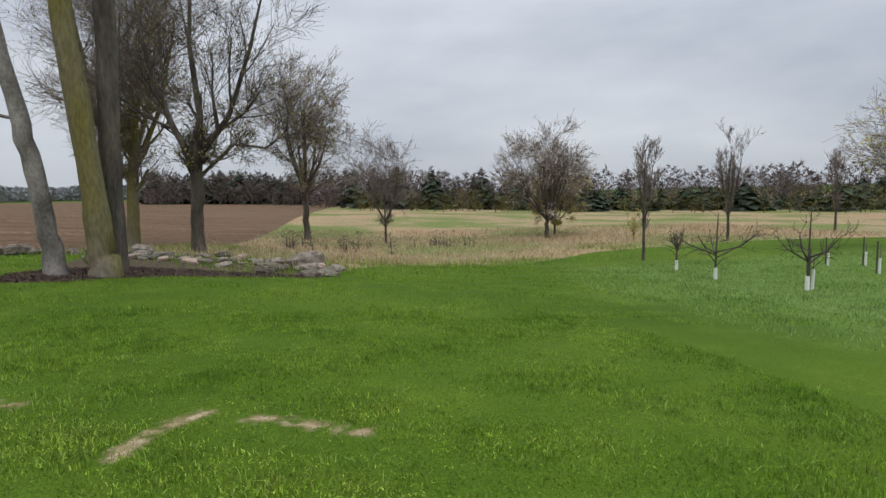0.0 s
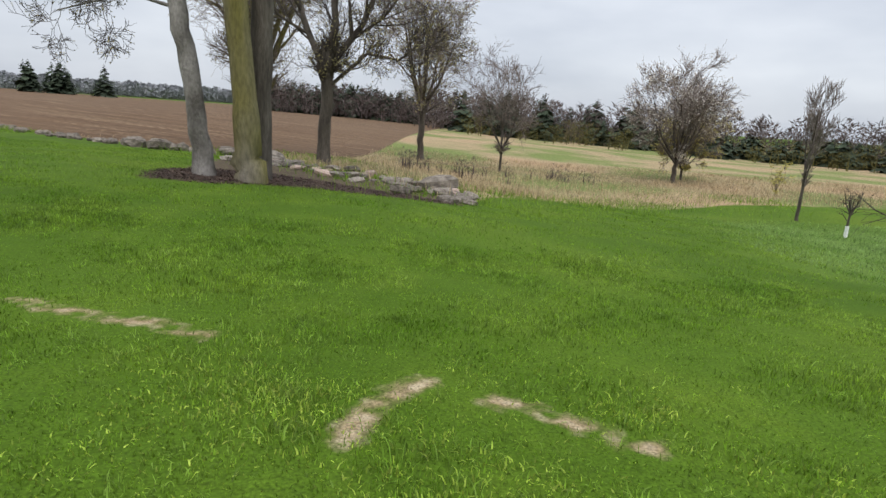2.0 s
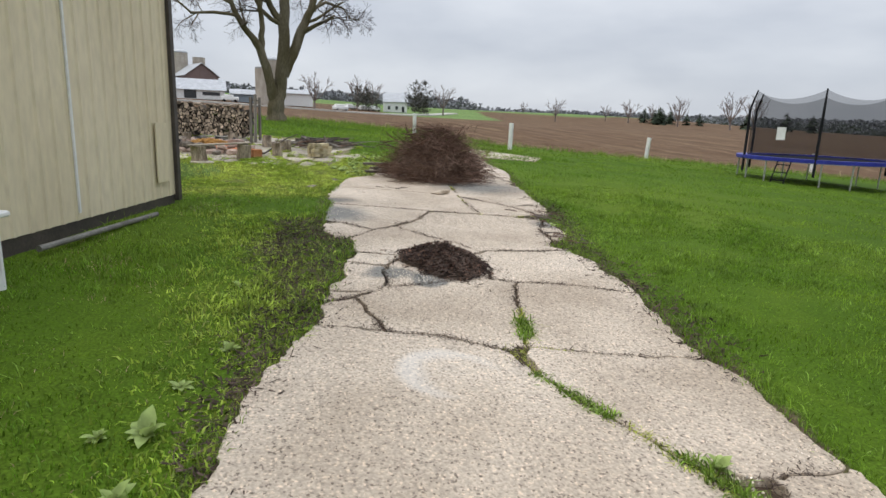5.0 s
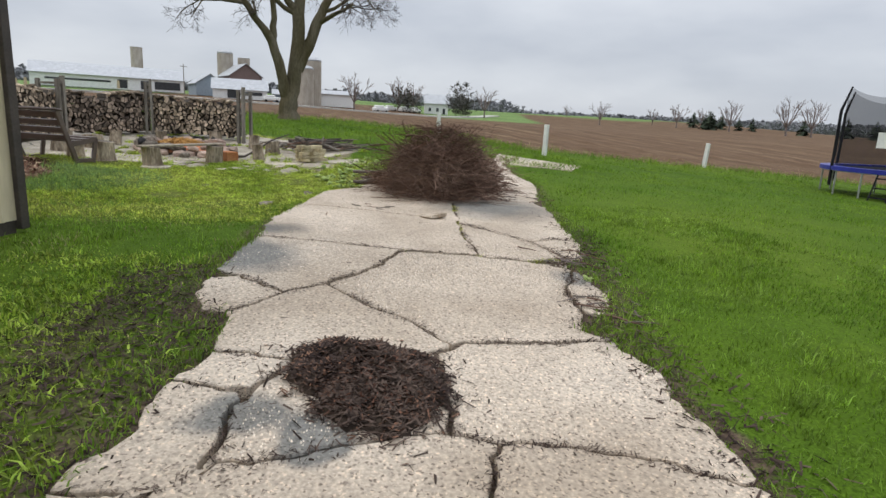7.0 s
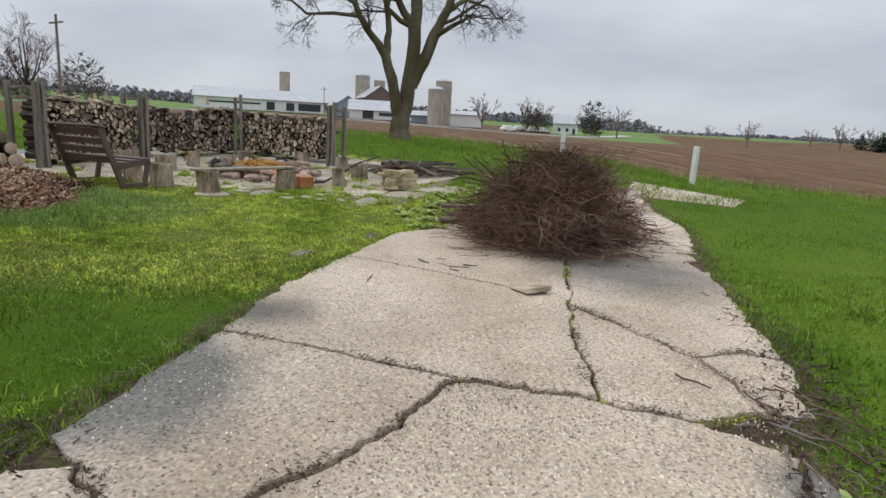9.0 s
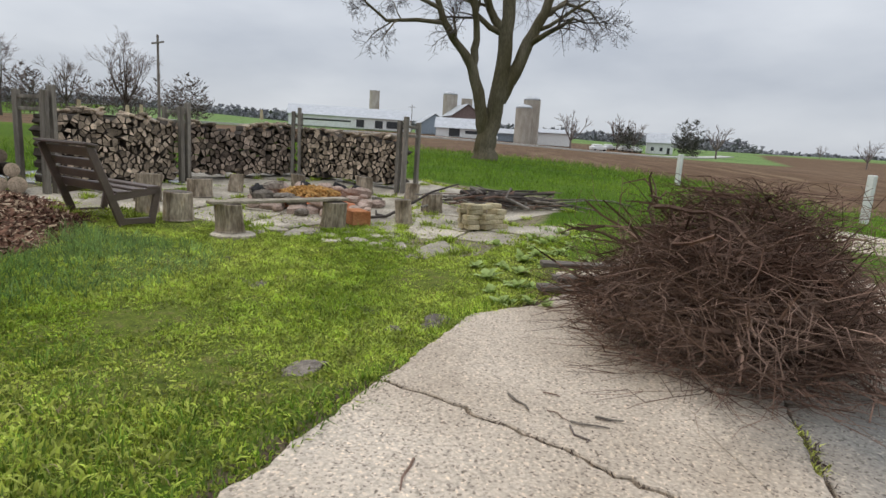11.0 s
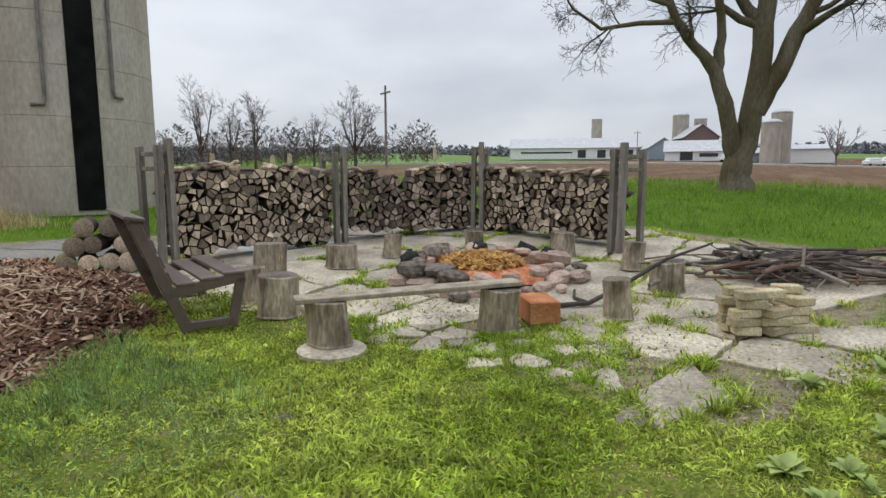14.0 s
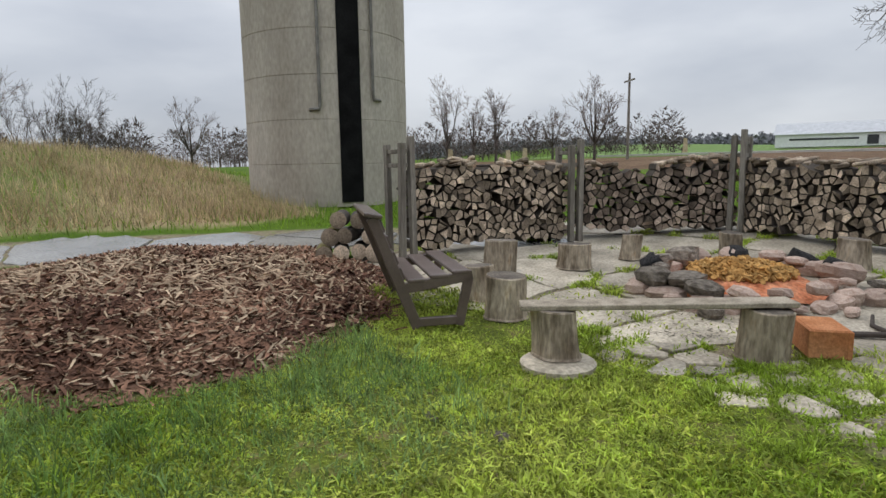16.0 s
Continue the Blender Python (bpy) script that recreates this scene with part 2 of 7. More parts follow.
def concrete_material():
    """Exposed aggregate: pebbles in a warm paste, dark damp stains and a worn ring of white paint."""
    m = mat("exposed_aggregate_concrete", (0.37, 0.295, 0.22), (0.55, 0.46, 0.365), 0.8, 0.75, 0.7, 45, third=(0.35, 0.305, 0.255), contrast=0.28, dist=0.007)
    n, l = m.node_tree.nodes, m.node_tree.links
    p = n["Principled BSDF"]
    src = p.inputs["Base Color"].links[0].from_socket
    co = n.new("ShaderNodeTexCoord")
    vor = n.new("ShaderNodeTexVoronoi")
    vor.inputs["Scale"].default_value = 80
    l.new(co.outputs["Object"], vor.inputs["Vector"])
    bw = n.new("ShaderNodeSeparateColor")
    l.new(vor.outputs["Color"], bw.inputs[0])
    peb = n.new("ShaderNodeValToRGB")
    e = peb.color_ramp.elements
    e[0].position, e[0].color = 0.0, (0.34, 0.31, 0.29, 1)
    e[1].position, e[1].color = 1.0, (1.45, 1.4, 1.32, 1)
    a = e.new(0.16); a.color = (0.93, 0.93, 0.92, 1)
    b = e.new(0.86); b.color = (1.04, 1.04, 1.03, 1)
    l.new(bw.outputs[0], peb.inputs[0])
    mul = n.new("ShaderNodeVectorMath"); mul.operation = "MULTIPLY"
    l.new(src, mul.inputs[0]); l.new(peb.outputs[0], mul.inputs[1])
    sep = n.new("ShaderNodeSeparateXYZ")
    l.new(co.outputs["Object"], sep.inputs[0])

    def spot(x, y, r0, r1, wob):
        d = n.new("ShaderNodeVectorMath"); d.operation = "DISTANCE"
        nz = n.new("ShaderNodeTexNoise")
        nz.inputs["Scale"].default_value = 2.5
        l.new(co.outputs["Object"], nz.inputs["Vector"])
        flat = n.new("ShaderNodeCombineXYZ")
        l.new(sep.outputs[0], flat.inputs[0]); l.new(sep.outputs[1], flat.inputs[1])
        l.new(flat.outputs[0], d.inputs[0]); d.inputs[1].default_value = (x, y, 0)
        ad = n.new("ShaderNodeMath"); ad.operation = "MULTIPLY_ADD"
        l.new(nz.outputs[0], ad.inputs[0]); ad.inputs[1].default_value = wob
        l.new(d.outputs["Value"], ad.inputs[2])
        mr = n.new("ShaderNodeMapRange")
        mr.inputs["From Min"].default_value, mr.inputs["From Max"].default_value = r0 + wob / 2, r1 + wob / 2
        mr.inputs["To Min"].default_value, mr.inputs["To Max"].default_value = 1, 0
        l.new(ad.outputs[0], mr.inputs[0])
        return mr.outputs[0]
    last = mul.outputs[0]
    for x, y, r0, r1 in ((-13.1, 4.75, 0.42, 0.72), (-14.3, 4.95, 0.15, 0.5), (-10.3, 5.02, 0.12, 0.26), (-10.05, 5.33, 0.12, 0.2), (-12.45, 7.95, 0.12, 0.35), (-10.95, 7.55, 0.08, 0.3), (-6.1, 6.2, 0.05, 0.4), (-16.2, 8.3, 0.4, 1.2)):
        x_ = n.new("ShaderNodeMix"); x_.data_type = "RGBA"
        l.new(spot(x, y, r0, r1, 0.5), x_.inputs["Factor"]); l.new(last, x_.inputs[6])
        dk = n.new("ShaderNodeVectorMath"); dk.operation = "MULTIPLY"
        l.new(last, dk.inputs[0]); dk.inputs[1].default_value = (0.36, 0.41, 0.46)
        l.new(dk.outputs[0], x_.inputs[7])
        last = x_.outputs[2]
    ring = n.new("ShaderNodeMath"); ring.operation = "SUBTRACT"
    l.new(spot(-8.11, 4.9, 0.33, 0.40, 0.15), ring.inputs[0]); l.new(spot(-8.02, 4.98, 0.22, 0.36, 0.25), ring.inputs[1])
    half = n.new("ShaderNodeMath"); half.operation = "MULTIPLY"; half.use_clamp = True
    l.new(ring.outputs[0], half.inputs[0]); half.inputs[1].default_value = 0.32
    x_ = n.new("ShaderNodeMix"); x_.data_type = "RGBA"
    l.new(half.outputs[0], x_.inputs["Factor"]); l.new(last, x_.inputs[6]); x_.inputs[7].default_value = (0.72, 0.71, 0.68, 1)
    l.new(x_.outputs[2], p.inputs["Base Color"])
    return m


M_CONCRETE = concrete_material()


def blade_mat(name, base, tip, rnd=0.5):
    """Blades of grass: colour varied blade by blade and in large patches."""
    m = mat(name, base, tip, 0.55, 0.55, 0, 5.0, isl=rnd, contrast=0.38)
    n, l = m.node_tree.nodes, m.node_tree.links
    p = n["Principled BSDF"]
    p.inputs["Specular IOR Level"].default_value = 0.25
    thin, both = n.new("ShaderNodeBsdfTranslucent"), n.new("ShaderNodeMixShader")
    l.new(p.inputs["Base Color"].links[0].from_socket, thin.inputs["Color"])
    both.inputs[0].default_value = 0.4
    l.new(p.outputs[0], both.inputs[1]); l.new(thin.outputs[0], both.inputs[2])
    l.new(both.outputs[0], n["Material Output"].inputs["Surface"])
    return m


M_BLADE = blade_mat("lawn_blades", (0.11, 0.215, 0.018), (0.195, 0.305, 0.034))
M_BLADE_TUFT = blade_mat("tall_lawn_tufts", (0.13, 0.24, 0.026), (0.235, 0.345, 0.06), 0.5)
M_BLADE_RICH = blade_mat("rough_turf_blades", (0.25, 0.36, 0.042), (0.45, 0.53, 0.10), 0.6)
M_BLADE_BLUE = blade_mat("tall_blue_green_grass", (0.13, 0.23, 0.05), (0.24, 0.35, 0.12), 0.5)
M_BLADE_YEL = blade_mat("yellow_green_ground_cover", (0.33, 0.39, 0.05), (0.52, 0.56, 0.125), 0.6)
M_BLADE_TAN = blade_mat("dry_tan_grass", (0.35, 0.255, 0.145), (0.50, 0.40, 0.245))
M_LEAF = blade_mat("broad_weed_leaves", (0.30, 0.40, 0.12), (0.43, 0.51, 0.20))


def ground_material():
    m = bpy.data.materials.new("lawn_and_fields")
    m.use_nodes = True
    n, l = m.node_tree.nodes, m.node_tree.links
    p = n["Principled BSDF"]
    p.inputs["Roughness"].default_value, p.inputs["Specular IOR Level"].default_value = 0.95, 0.08
    co = n.new("ShaderNodeTexCoord")

    def nz(scale, detail=5, stretch=None):
        t = n.new("ShaderNodeTexNoise")
        t.inputs["Scale"].default_value, t.inputs["Detail"].default_value = scale, detail
        if stretch:
            mp = n.new("ShaderNodeMapping")
            mp.inputs["Scale"].default_value, mp.inputs["Rotation"].default_value = stretch, (0, 0, radians(35))
            l.new(co.outputs["Object"], mp.inputs[0]); l.new(mp.outputs[0], t.inputs["Vector"])
        else:
            l.new(co.outputs["Object"], t.inputs["Vector"])
        return t.outputs[0]

    def ramp(src, *stops):
        r = n.new("ShaderNodeValToRGB")
        e = r.color_ramp.elements
        while len(e) < len(stops):
            e.new(0.5)
        for x, (pos, c) in zip(e, stops):
            x.position, x.color = pos, (*c, 1)
        l.new(src, r.inputs[0])
        return r.outputs[0]

    def mixc(f, a, b):
        x = n.new("ShaderNodeMix"); x.data_type = "RGBA"
        l.new(f, x.inputs["Factor"]); l.new(a, x.inputs[6]); l.new(b, x.inputs[7])
        return x.outputs[2]

    def mask(attr, wob, amount=0.5, soft=0.12):
        """An edge that wanders by the noise wob."""
        a = n.new("ShaderNodeAttribute"); a.attribute_name = attr
        ad = n.new("ShaderNodeMath"); ad.operation = "MULTIPLY_ADD"
        l.new(wob, ad.inputs[0]); ad.inputs[1].default_value = amount
        l.new(a.outputs["Fac"], ad.inputs[2])
        mr = n.new("ShaderNodeMapRange")
        mr.inputs["From Min"].default_value, mr.inputs["From Max"].default_value = 0.5 + amount / 2 - soft, 0.5 + amount / 2 + soft
        l.new(ad.outputs[0], mr.inputs[0])
        return mr.outputs[0]

    n_big, n_mid, n_fine, n_hair = nz(0.16), nz(1.1), nz(9), nz(60)
    lawn = ramp(n_big, (0.35, (0.046, 0.092, 0.007)), (0.52, (0.064, 0.118, 0.010)), (0.68, (0.09, 0.14, 0.014)))
    lawn = mixc(ramp(n_mid, (0.45, (0, 0, 0)), (0.8, (0.5, 0.5, 0.5))), lawn, ramp(n_fine, (0.3, (0.075, 0.13, 0.010)), (0.7, (0.14, 0.20, 0.022))))
    lush = ramp(n_fine, (0.3, (0.055, 0.065, 0.018)), (0.5, (0.11, 0.14, 0.022)), (0.72, (0.15, 0.12, 0.055)))
    plough = ramp(nz(0.5, 6, (0.15, 2.2, 1)), (0.3, (0.095, 0.056, 0.033)), (0.55, (0.14, 0.088, 0.053)), (0.75, (0.20, 0.14, 0.085)))
    tan = ramp(nz(0.09, 6), (0.42, (0.15, 0.18, 0.055)), (0.52, (0.28, 0.22, 0.12)), (0.62, (0.34, 0.24, 0.14)), (0.8, (0.29, 0.175, 0.105)))
    dirt = ramp(n_fine, (0.3, (0.05, 0.037, 0.027)), (0.52, (0.10, 0.07, 0.05)), (0.7, (0.10, 0.11, 0.035)))
    dead = ramp(n_fine, (0.3, (0.13, 0.12, 0.04)), (0.52, (0.27, 0.20, 0.115)), (0.7, (0.38, 0.31, 0.2)))
    grit = ramp(n_fine, (0.3, (0.11, 0.085, 0.055)), (0.5, (0.22, 0.18, 0.125)), (0.68, (0.14, 0.17, 0.05)))
    green = ramp(nz(0.05), (0.3, (0.11, 0.18, 0.055)), (0.7, (0.16, 0.23, 0.08)))
    c = mixc(mask("lush", n_mid, 0.5, 0.2), lawn, lush)
    c = mixc(mask("pale", n_mid, 0.3, 0.25), c, ramp(n_fine, (0.3, (0.085, 0.15, 0.022)), (0.7, (0.13, 0.20, 0.045))))
    c = mixc(mask("tan", n_mid, 0.4, 0.15), c, tan)
    c = mixc(mask("plough", n_mid, 0.3, 0.1), c, plough)
    c = mixc(mask("farm_green", n_mid, 0.1, 0.1), c, green)
    c = mixc(mask("grit", n_fine, 0.5, 0.15), c, grit)
    c = mixc(mask("dirt", n_fine, 0.7, 0.12), c, dirt)
    c = mixc(mask("dead", n_fine, 0.5, 0.14), c, dead)
    hv = n.new("ShaderNodeMapRange")
    hv.inputs["From Min"].default_value, hv.inputs["From Max"].default_value = 0.3, 0.7
    hv.inputs["To Min"].default_value, hv.inputs["To Max"].default_value = 0.5, 1.5
    l.new(n_hair, hv.inputs[0])
    sc = n.new("ShaderNodeVectorMath"); sc.operation = "SCALE"
    l.new(c, sc.inputs[0]); l.new(hv.outputs[0], sc.inputs["Scale"])
    l.new(sc.outputs[0], p.inputs["Base Color"])
    bp = n.new("ShaderNodeBump")
    bp.inputs["Strength"].default_value, bp.inputs["Distance"].default_value = 0.6, 0.03
    l.new(n_fine, bp.inputs["Height"]); l.new(bp.outputs[0], p.inputs["Normal"])
    return m


# ---------- helpers for building ----------


class Geo:
    """Collects vertices and faces of one mesh."""

    def __init__(self):
        self.v, self.f, self.m = [], [], []

    def add(self, verts, faces, slot=0):
        k = len(self.v)
        self.v.extend(verts)
        self.f.extend([tuple(i + k for i in f) for f in faces])
        self.m.extend([slot] * len(faces))

    def box(self, c, size, rz=0.0, slot=0, tilt=None, bevel=0.0):
        sx, sy, sz = (s / 2 for s in size)
        b = min(bevel, sx * 0.5, sy * 0.5, sz * 0.5)
        r = Matrix.Rotation(rz, 3, "Z") if tilt is None else tilt
        c = Vector(c)
        if not b:
            vs = [c + r @ Vector((x * sx, y * sy, z * sz)) for z in (-1, 1) for x, y in ((-1, -1), (1, -1), (1, 1), (-1, 1))]
            self.add(vs, [(3, 2, 1, 0), (4, 5, 6, 7), (0, 1, 5, 4), (1, 2, 6, 5), (2, 3, 7, 6), (3, 0, 4, 7)], slot)
            return
        rings = []
        for z, i in ((-sz, b), (-sz + b, 0), (sz - b, 0), (sz, b)):
            x, y = sx - i, sy - i
            q = b * 0.6
            rings.append([(-x + q, -y, z), (x - q, -y, z), (x, -y + q, z), (x, y - q, z), (x - q, y, z), (-x + q, y, z), (-x, y - q, z), (-x, -y + q, z)])
        vs = [c + r @ Vector(p) for ring in rings for p in ring]
        fs = [tuple(range(7, -1, -1)), tuple(range(24, 32))]
        fs += [(k * 8 + i, k * 8 + (i + 1) % 8, k * 8 + 8 + (i + 1) % 8, k * 8 + 8 + i) for k in range(3) for i in range(8)]
        self.add(vs, fs, slot)

    def tube(self, pts, radii, n=6, slot=0, cap=True):
        k, m = len(pts), []
        ref = Vector((0.31, 0.17, 0.93))
        d0 = (Vector(pts[-1]) - Vector(pts[0])).normalized()
        if abs(d0.dot(ref)) > 0.9:
            ref = Vector((0.9, -0.3, 0.2))
        for i, p in enumerate(pts):
            p = Vector(p)
            d = (Vector(pts[min(i + 1, k - 1)]) - Vector(pts[max(i - 1, 0)])).normalized()
            a = d.cross(ref).normalized()
            b = d.cross(a)
            for j in range(n):
                t = 2 * math.pi * j / n
                m.append(p + (a * math.cos(t) + b * math.sin(t)) * radii[i])
        fs = [(i * n + j, i * n + (j + 1) % n, (i + 1) * n + (j + 1) % n, (i + 1) * n + j) for i in range(k - 1) for j in range(n)]
        if cap:
            fs += [tuple(range(n - 1, -1, -1)), tuple(range((k - 1) * n, k * n))]
        self.add(m, fs, slot)

    def prism(self, poly, z0, z1, slot=0, side=None, lip=0.0):
        """poly: plan points, counter-clockwise; z0, z1 numbers or functions of x, y; lip: width of a worn upper edge."""
        side = slot if side is None else side
        n = len(poly)
        low = z0 if callable(z0) else (lambda x, y: z0)
        high = z1 if callable(z1) else (lambda x, y: z1)
        rings = [[(x, y, low(x, y)) for x, y in poly]]
        top = poly
        if lip:
            top = []
            for i in range(n):
                (ax, ay), (bx, by) = poly[i - 1], poly[(i + 1) % n]
                dx, dy = bx - ax, by - ay
                k = lip * (0.5 + 1.2 * abs(noise.noise(Vector((poly[i][0] * 9, poly[i][1] * 9, 2.0))))) / (math.hypot(dx, dy) + 1e-9)
                top.append((poly[i][0] - dy * k, poly[i][1] + dx * k))
            rings.append([(x, y, high(x, y) - lip * 0.9) for x, y in poly])
        rings.append([(x, y, high(x, y)) for x, y in top])
        k, m = len(self.v), len(rings)
        self.add([p for ring in rings for p in ring], [tuple(range((m - 1) * n, m * n))], slot)
        for r in range(m - 1):
            self.f += [(k + r * n + i, k + r * n + (i + 1) % n, k + (r + 1) * n + (i + 1) % n, k + (r + 1) * n + i) for i in range(n)]
            self.m += [side] * n

    def mesh(self, name, mats, smooth=False):
        me = bpy.data.meshes.new(name)
        me.from_pydata([tuple(p) for p in self.v], [], self.f)
        for m in mats if isinstance(mats, (list, tuple)) else [mats]:
            me.materials.append(m)
        me.polygons.foreach_set("material_index", self.m)
        me.polygons.foreach_set("use_smooth", [smooth] * len(self.f))
        me.update()
        return me


def part(name, geo, mats, parent=None, label="", smooth=False):
    ob = new(name, geo.mesh(name, mats, smooth))
    ob.parent = parent
    if label:
        tagged(ob, label)
    return ob


def thing(name, at, label, category, rz=0.0, group="", kind=""):
    ob = new(name)
    ob.empty_display_size = 0.1
    ob.matrix_world = pose(*at, 0, 0, rz)
    return tagged(ob, label, category, group, kind)


# ---------- the lie of the land ----------
MOUNDS = [(-35, 5, 14, 0.48), (-35, -15, 18, -0.18), (-32, 28, 16, -0.69), (-15, 0, 10, -0.22), (-18, 20, 12, 0.15), (0, 0, 10, 0.37), (-5, 15, 5, 0.24),
          (-3, 30, 12, 0.38), (0, 50, 16, -1.15), (14, 18, 10, -0.31), (25, 40, 18, 0.12), (30, 5, 16, -0.2), (-22, 3, 5, -0.08), (-55, 60, 30, 0.55),
          (-14, -15, 5, 1.3), (-20.5, -17, 4, 1.0), (-215, -40, 70, 2.0), (-385, 20, 75, 9.0), (-330, -200, 80, 10.0), (-310, 190, 75, 6.0)]


# shallow dips and swells along the walk
DIPS = [(-20.5, 3.2, 3.2, -0.082), (-18, 5, 2.5, -0.113), (-12.5, 8.2, 2.0, -0.063), (-12.3, 5, 2.0, 0.054), (-8.6, 5.6, 2.5, -0.193), (-2, 4.8, 3, -0.037), (-5, 6.5, 2.2, -0.107), (-24, 0.3, 2.5, -0.08), (-1.5, 17, 2.5, -0.195), (6, 33, 7, -0.698), (-22, 5.8, 2.0, -0.037), (-7, 35.5, 4, 0.027), (-25.5, -10, 3.4, -0.5)]


def H(x, y):
    """Height of the ground at x, y (numbers or arrays)."""
    z = -0.74 - 1.9 * np.tanh(np.asarray(x) / 45) - 0.98 * np.tanh((np.asarray(y) - 15) / 35)
    for cx, cy, s, h in MOUNDS + DIPS:
        z = z + h * np.exp(-((x - cx) ** 2 + (y - cy) ** 2) / (2 * s * s))
    return z


def G(x, y, dz=0.0):
    return (x, y, float(H(x, y)) + dz)


def inside(poly, x, y):
    """Signed distance to a polygon, positive inside (arrays)."""
    x, y = np.asarray(x, float), np.asarray(y, float)
    d, odd = np.full(x.shape, 1e9), np.zeros(x.shape, bool)
    for (ax, ay), (bx, by) in zip(poly, poly[1:] + poly[:1]):
        ex, ey = bx - ax, by - ay
        t = np.clip(((x - ax) * ex + (y - ay) * ey) / (ex * ex + ey * ey + 1e-9), 0, 1)
        d = np.minimum(d, np.hypot(x - ax - t * ex, y - ay - t * ey))
        hit = ((ay > y) != (by > y)) & (x < (bx - ax) * (y - ay) / (by - ay + 1e-12) + ax)
        odd ^= hit
    return np.where(odd, d, -d)


def near_line(line, x, y):
    """Distance to a polyline (arrays)."""
    d = np.full(np.shape(x), 1e9)
    for (ax, ay), (bx, by) in zip(line, line[1:]):
        ex, ey = bx - ax, by - ay
        t = np.clip(((x - ax) * ex + (y - ay) * ey) / (ex * ex + ey * ey), 0, 1)
        d = np.minimum(d, np.hypot(x - ax - t * ex, y - ay - t * ey))
    return d


SLAB = [(-6.67, 3.32), (-6.66, 3.66), (-6.44, 3.91), (-6.41, 4.37), (-6.24, 4.89), (-6.1, 5.39), (-6.04, 5.59), (-5.93, 6.05), (-5.79, 6.36), (-6.19, 6.47), (-6.69, 6.61), (-7.19, 6.75), (-7.73, 6.89), (-8.0, 6.85), (-9.43, 7.25), (-9.7, 7.35), (-10.15, 7.39), (-10.54, 7.5), (-10.83, 7.42), (-11.02, 7.44), (-11.07, 7.43), (-11.22, 7.3), (-11.46, 7.57), (-11.66, 7.79), (-12.03, 7.93), (-12.43, 8.0), (-12.9, 8.0), (-13.13, 8.28), (-13.94, 8.62), (-14.66, 8.79), (-15.51, 9.02), (-16.31, 9.21), (-17.05, 9.47), (-18.98, 10.15), (-20.53, 10.27), (-22.79, 10.77), (-24.2, 11.2), (-22.5, 9.2), (-19.74, 6.64), (-18.88, 6.64), (-18.02, 5.82), (-16.39, 5.36), (-15.07, 5.02), (-13.87, 4.9), (-12.56, 4.62), (-12.34, 4.62), (-11.95, 4.55), (-11.62, 4.63), (-11.56, 4.78), (-11.51, 4.83), (-11.28, 4.8), (-10.98, 4.79), (-10.64, 4.63), (-10.43, 4.57), (-10.04, 4.47), (-9.79, 4.34), (-9.52, 4.27), (-9.02, 4.12), (-8.47, 3.85), (-8.05, 3.65), (-7.37, 3.51)]
PATIO = [(-20.85, 1.5), (-20.6, 2.5), (-20.7, 3.6), (-20.4, 4.3), (-20.25, 4.9), (-20.05, 5.5), (-20.4, 5.85), (-21.65, 6.2), (-23.1, 6.7), (-25.6, 7.2), (-27.0, 3.5), (-26.6, 1.0), (-24.4, -1.3),
         (-22.4, -3.8), (-20.9, -4.7), (-17.5, -5.5), (-14.5, -5.7), (-14.5, -3.7), (-17.4, -3.7), (-19.6, -3.55), (-21.0, -2.6), (-21.3, -1.6), (-20.9, 0.2)]
PLOUGH = [(-38.5, -40), (-39.5, -5), (-39.5, 9), (-34, 13), (-29.5, 14.2), (-28.5, 18), (-28.8, 25), (-23.0, 33.5), (-14, 29), (-9.5, 28.8), (-8.6, 34), (-6.8, 42), (-3, 100), (15, 330), (-330, 330), (-330, -40)]
TAN = [(-0.4, 16.6), (1.0, 20.3), (6.0, 26.2), (15.5, 33.9), (34, 37.4), (120, 39), (400, 60), (400, 330), (15, 330), (-3, 100), (-6.8, 42), (-8.6, 34), (-10.5, 28.2), (-6.0, 22.5)]
BED = [(-6.5, 12.75), (-5.2, 13.0), (-3.4, 14.7), (-1.4, 15.9), (-0.2, 16.0), (-0.6, 18.2), (-1.6, 20.6), (-5.2, 21.6), (-8.2, 22.0), (-7.2, 17.5), (-6.6, 14.4)]
WOODCHIPS = [(-17.0, -3.2), (-19.1, -3.9), (-20.9, -2.3), (-20.9, -0.6), (-20.0, 0.75), (-18.5, 1.5), (-17.4, 1.2), (-16.6, 0.5), (-15.9, -1.4)]
DRY_LINES = [[(-4.32, 5.99), (-3.78, 5.76), (-3.42, 5.67), (-3.02, 5.55), (-2.6, 5.37)], [(-1.46, 4.05), (-1.33, 4.42), (-1.16, 4.73), (-1.02, 4.86)], [(-0.67, 4.66), (-0.28, 4.46), (0.21, 4.17)]]


def graded(lo, hi, step, far, grow=1.09):
    mid = list(np.arange(lo, hi + 1e-6, step))
    up, s = [], step
    x = hi
    while x < far:
        s *= grow
        x += s
        up.append(x)
    down, s, x = [], step, lo
    while x > -far:
        s *= grow
        x -= s
        down.append(x)
    return np.array(down[::-1] + mid + up)


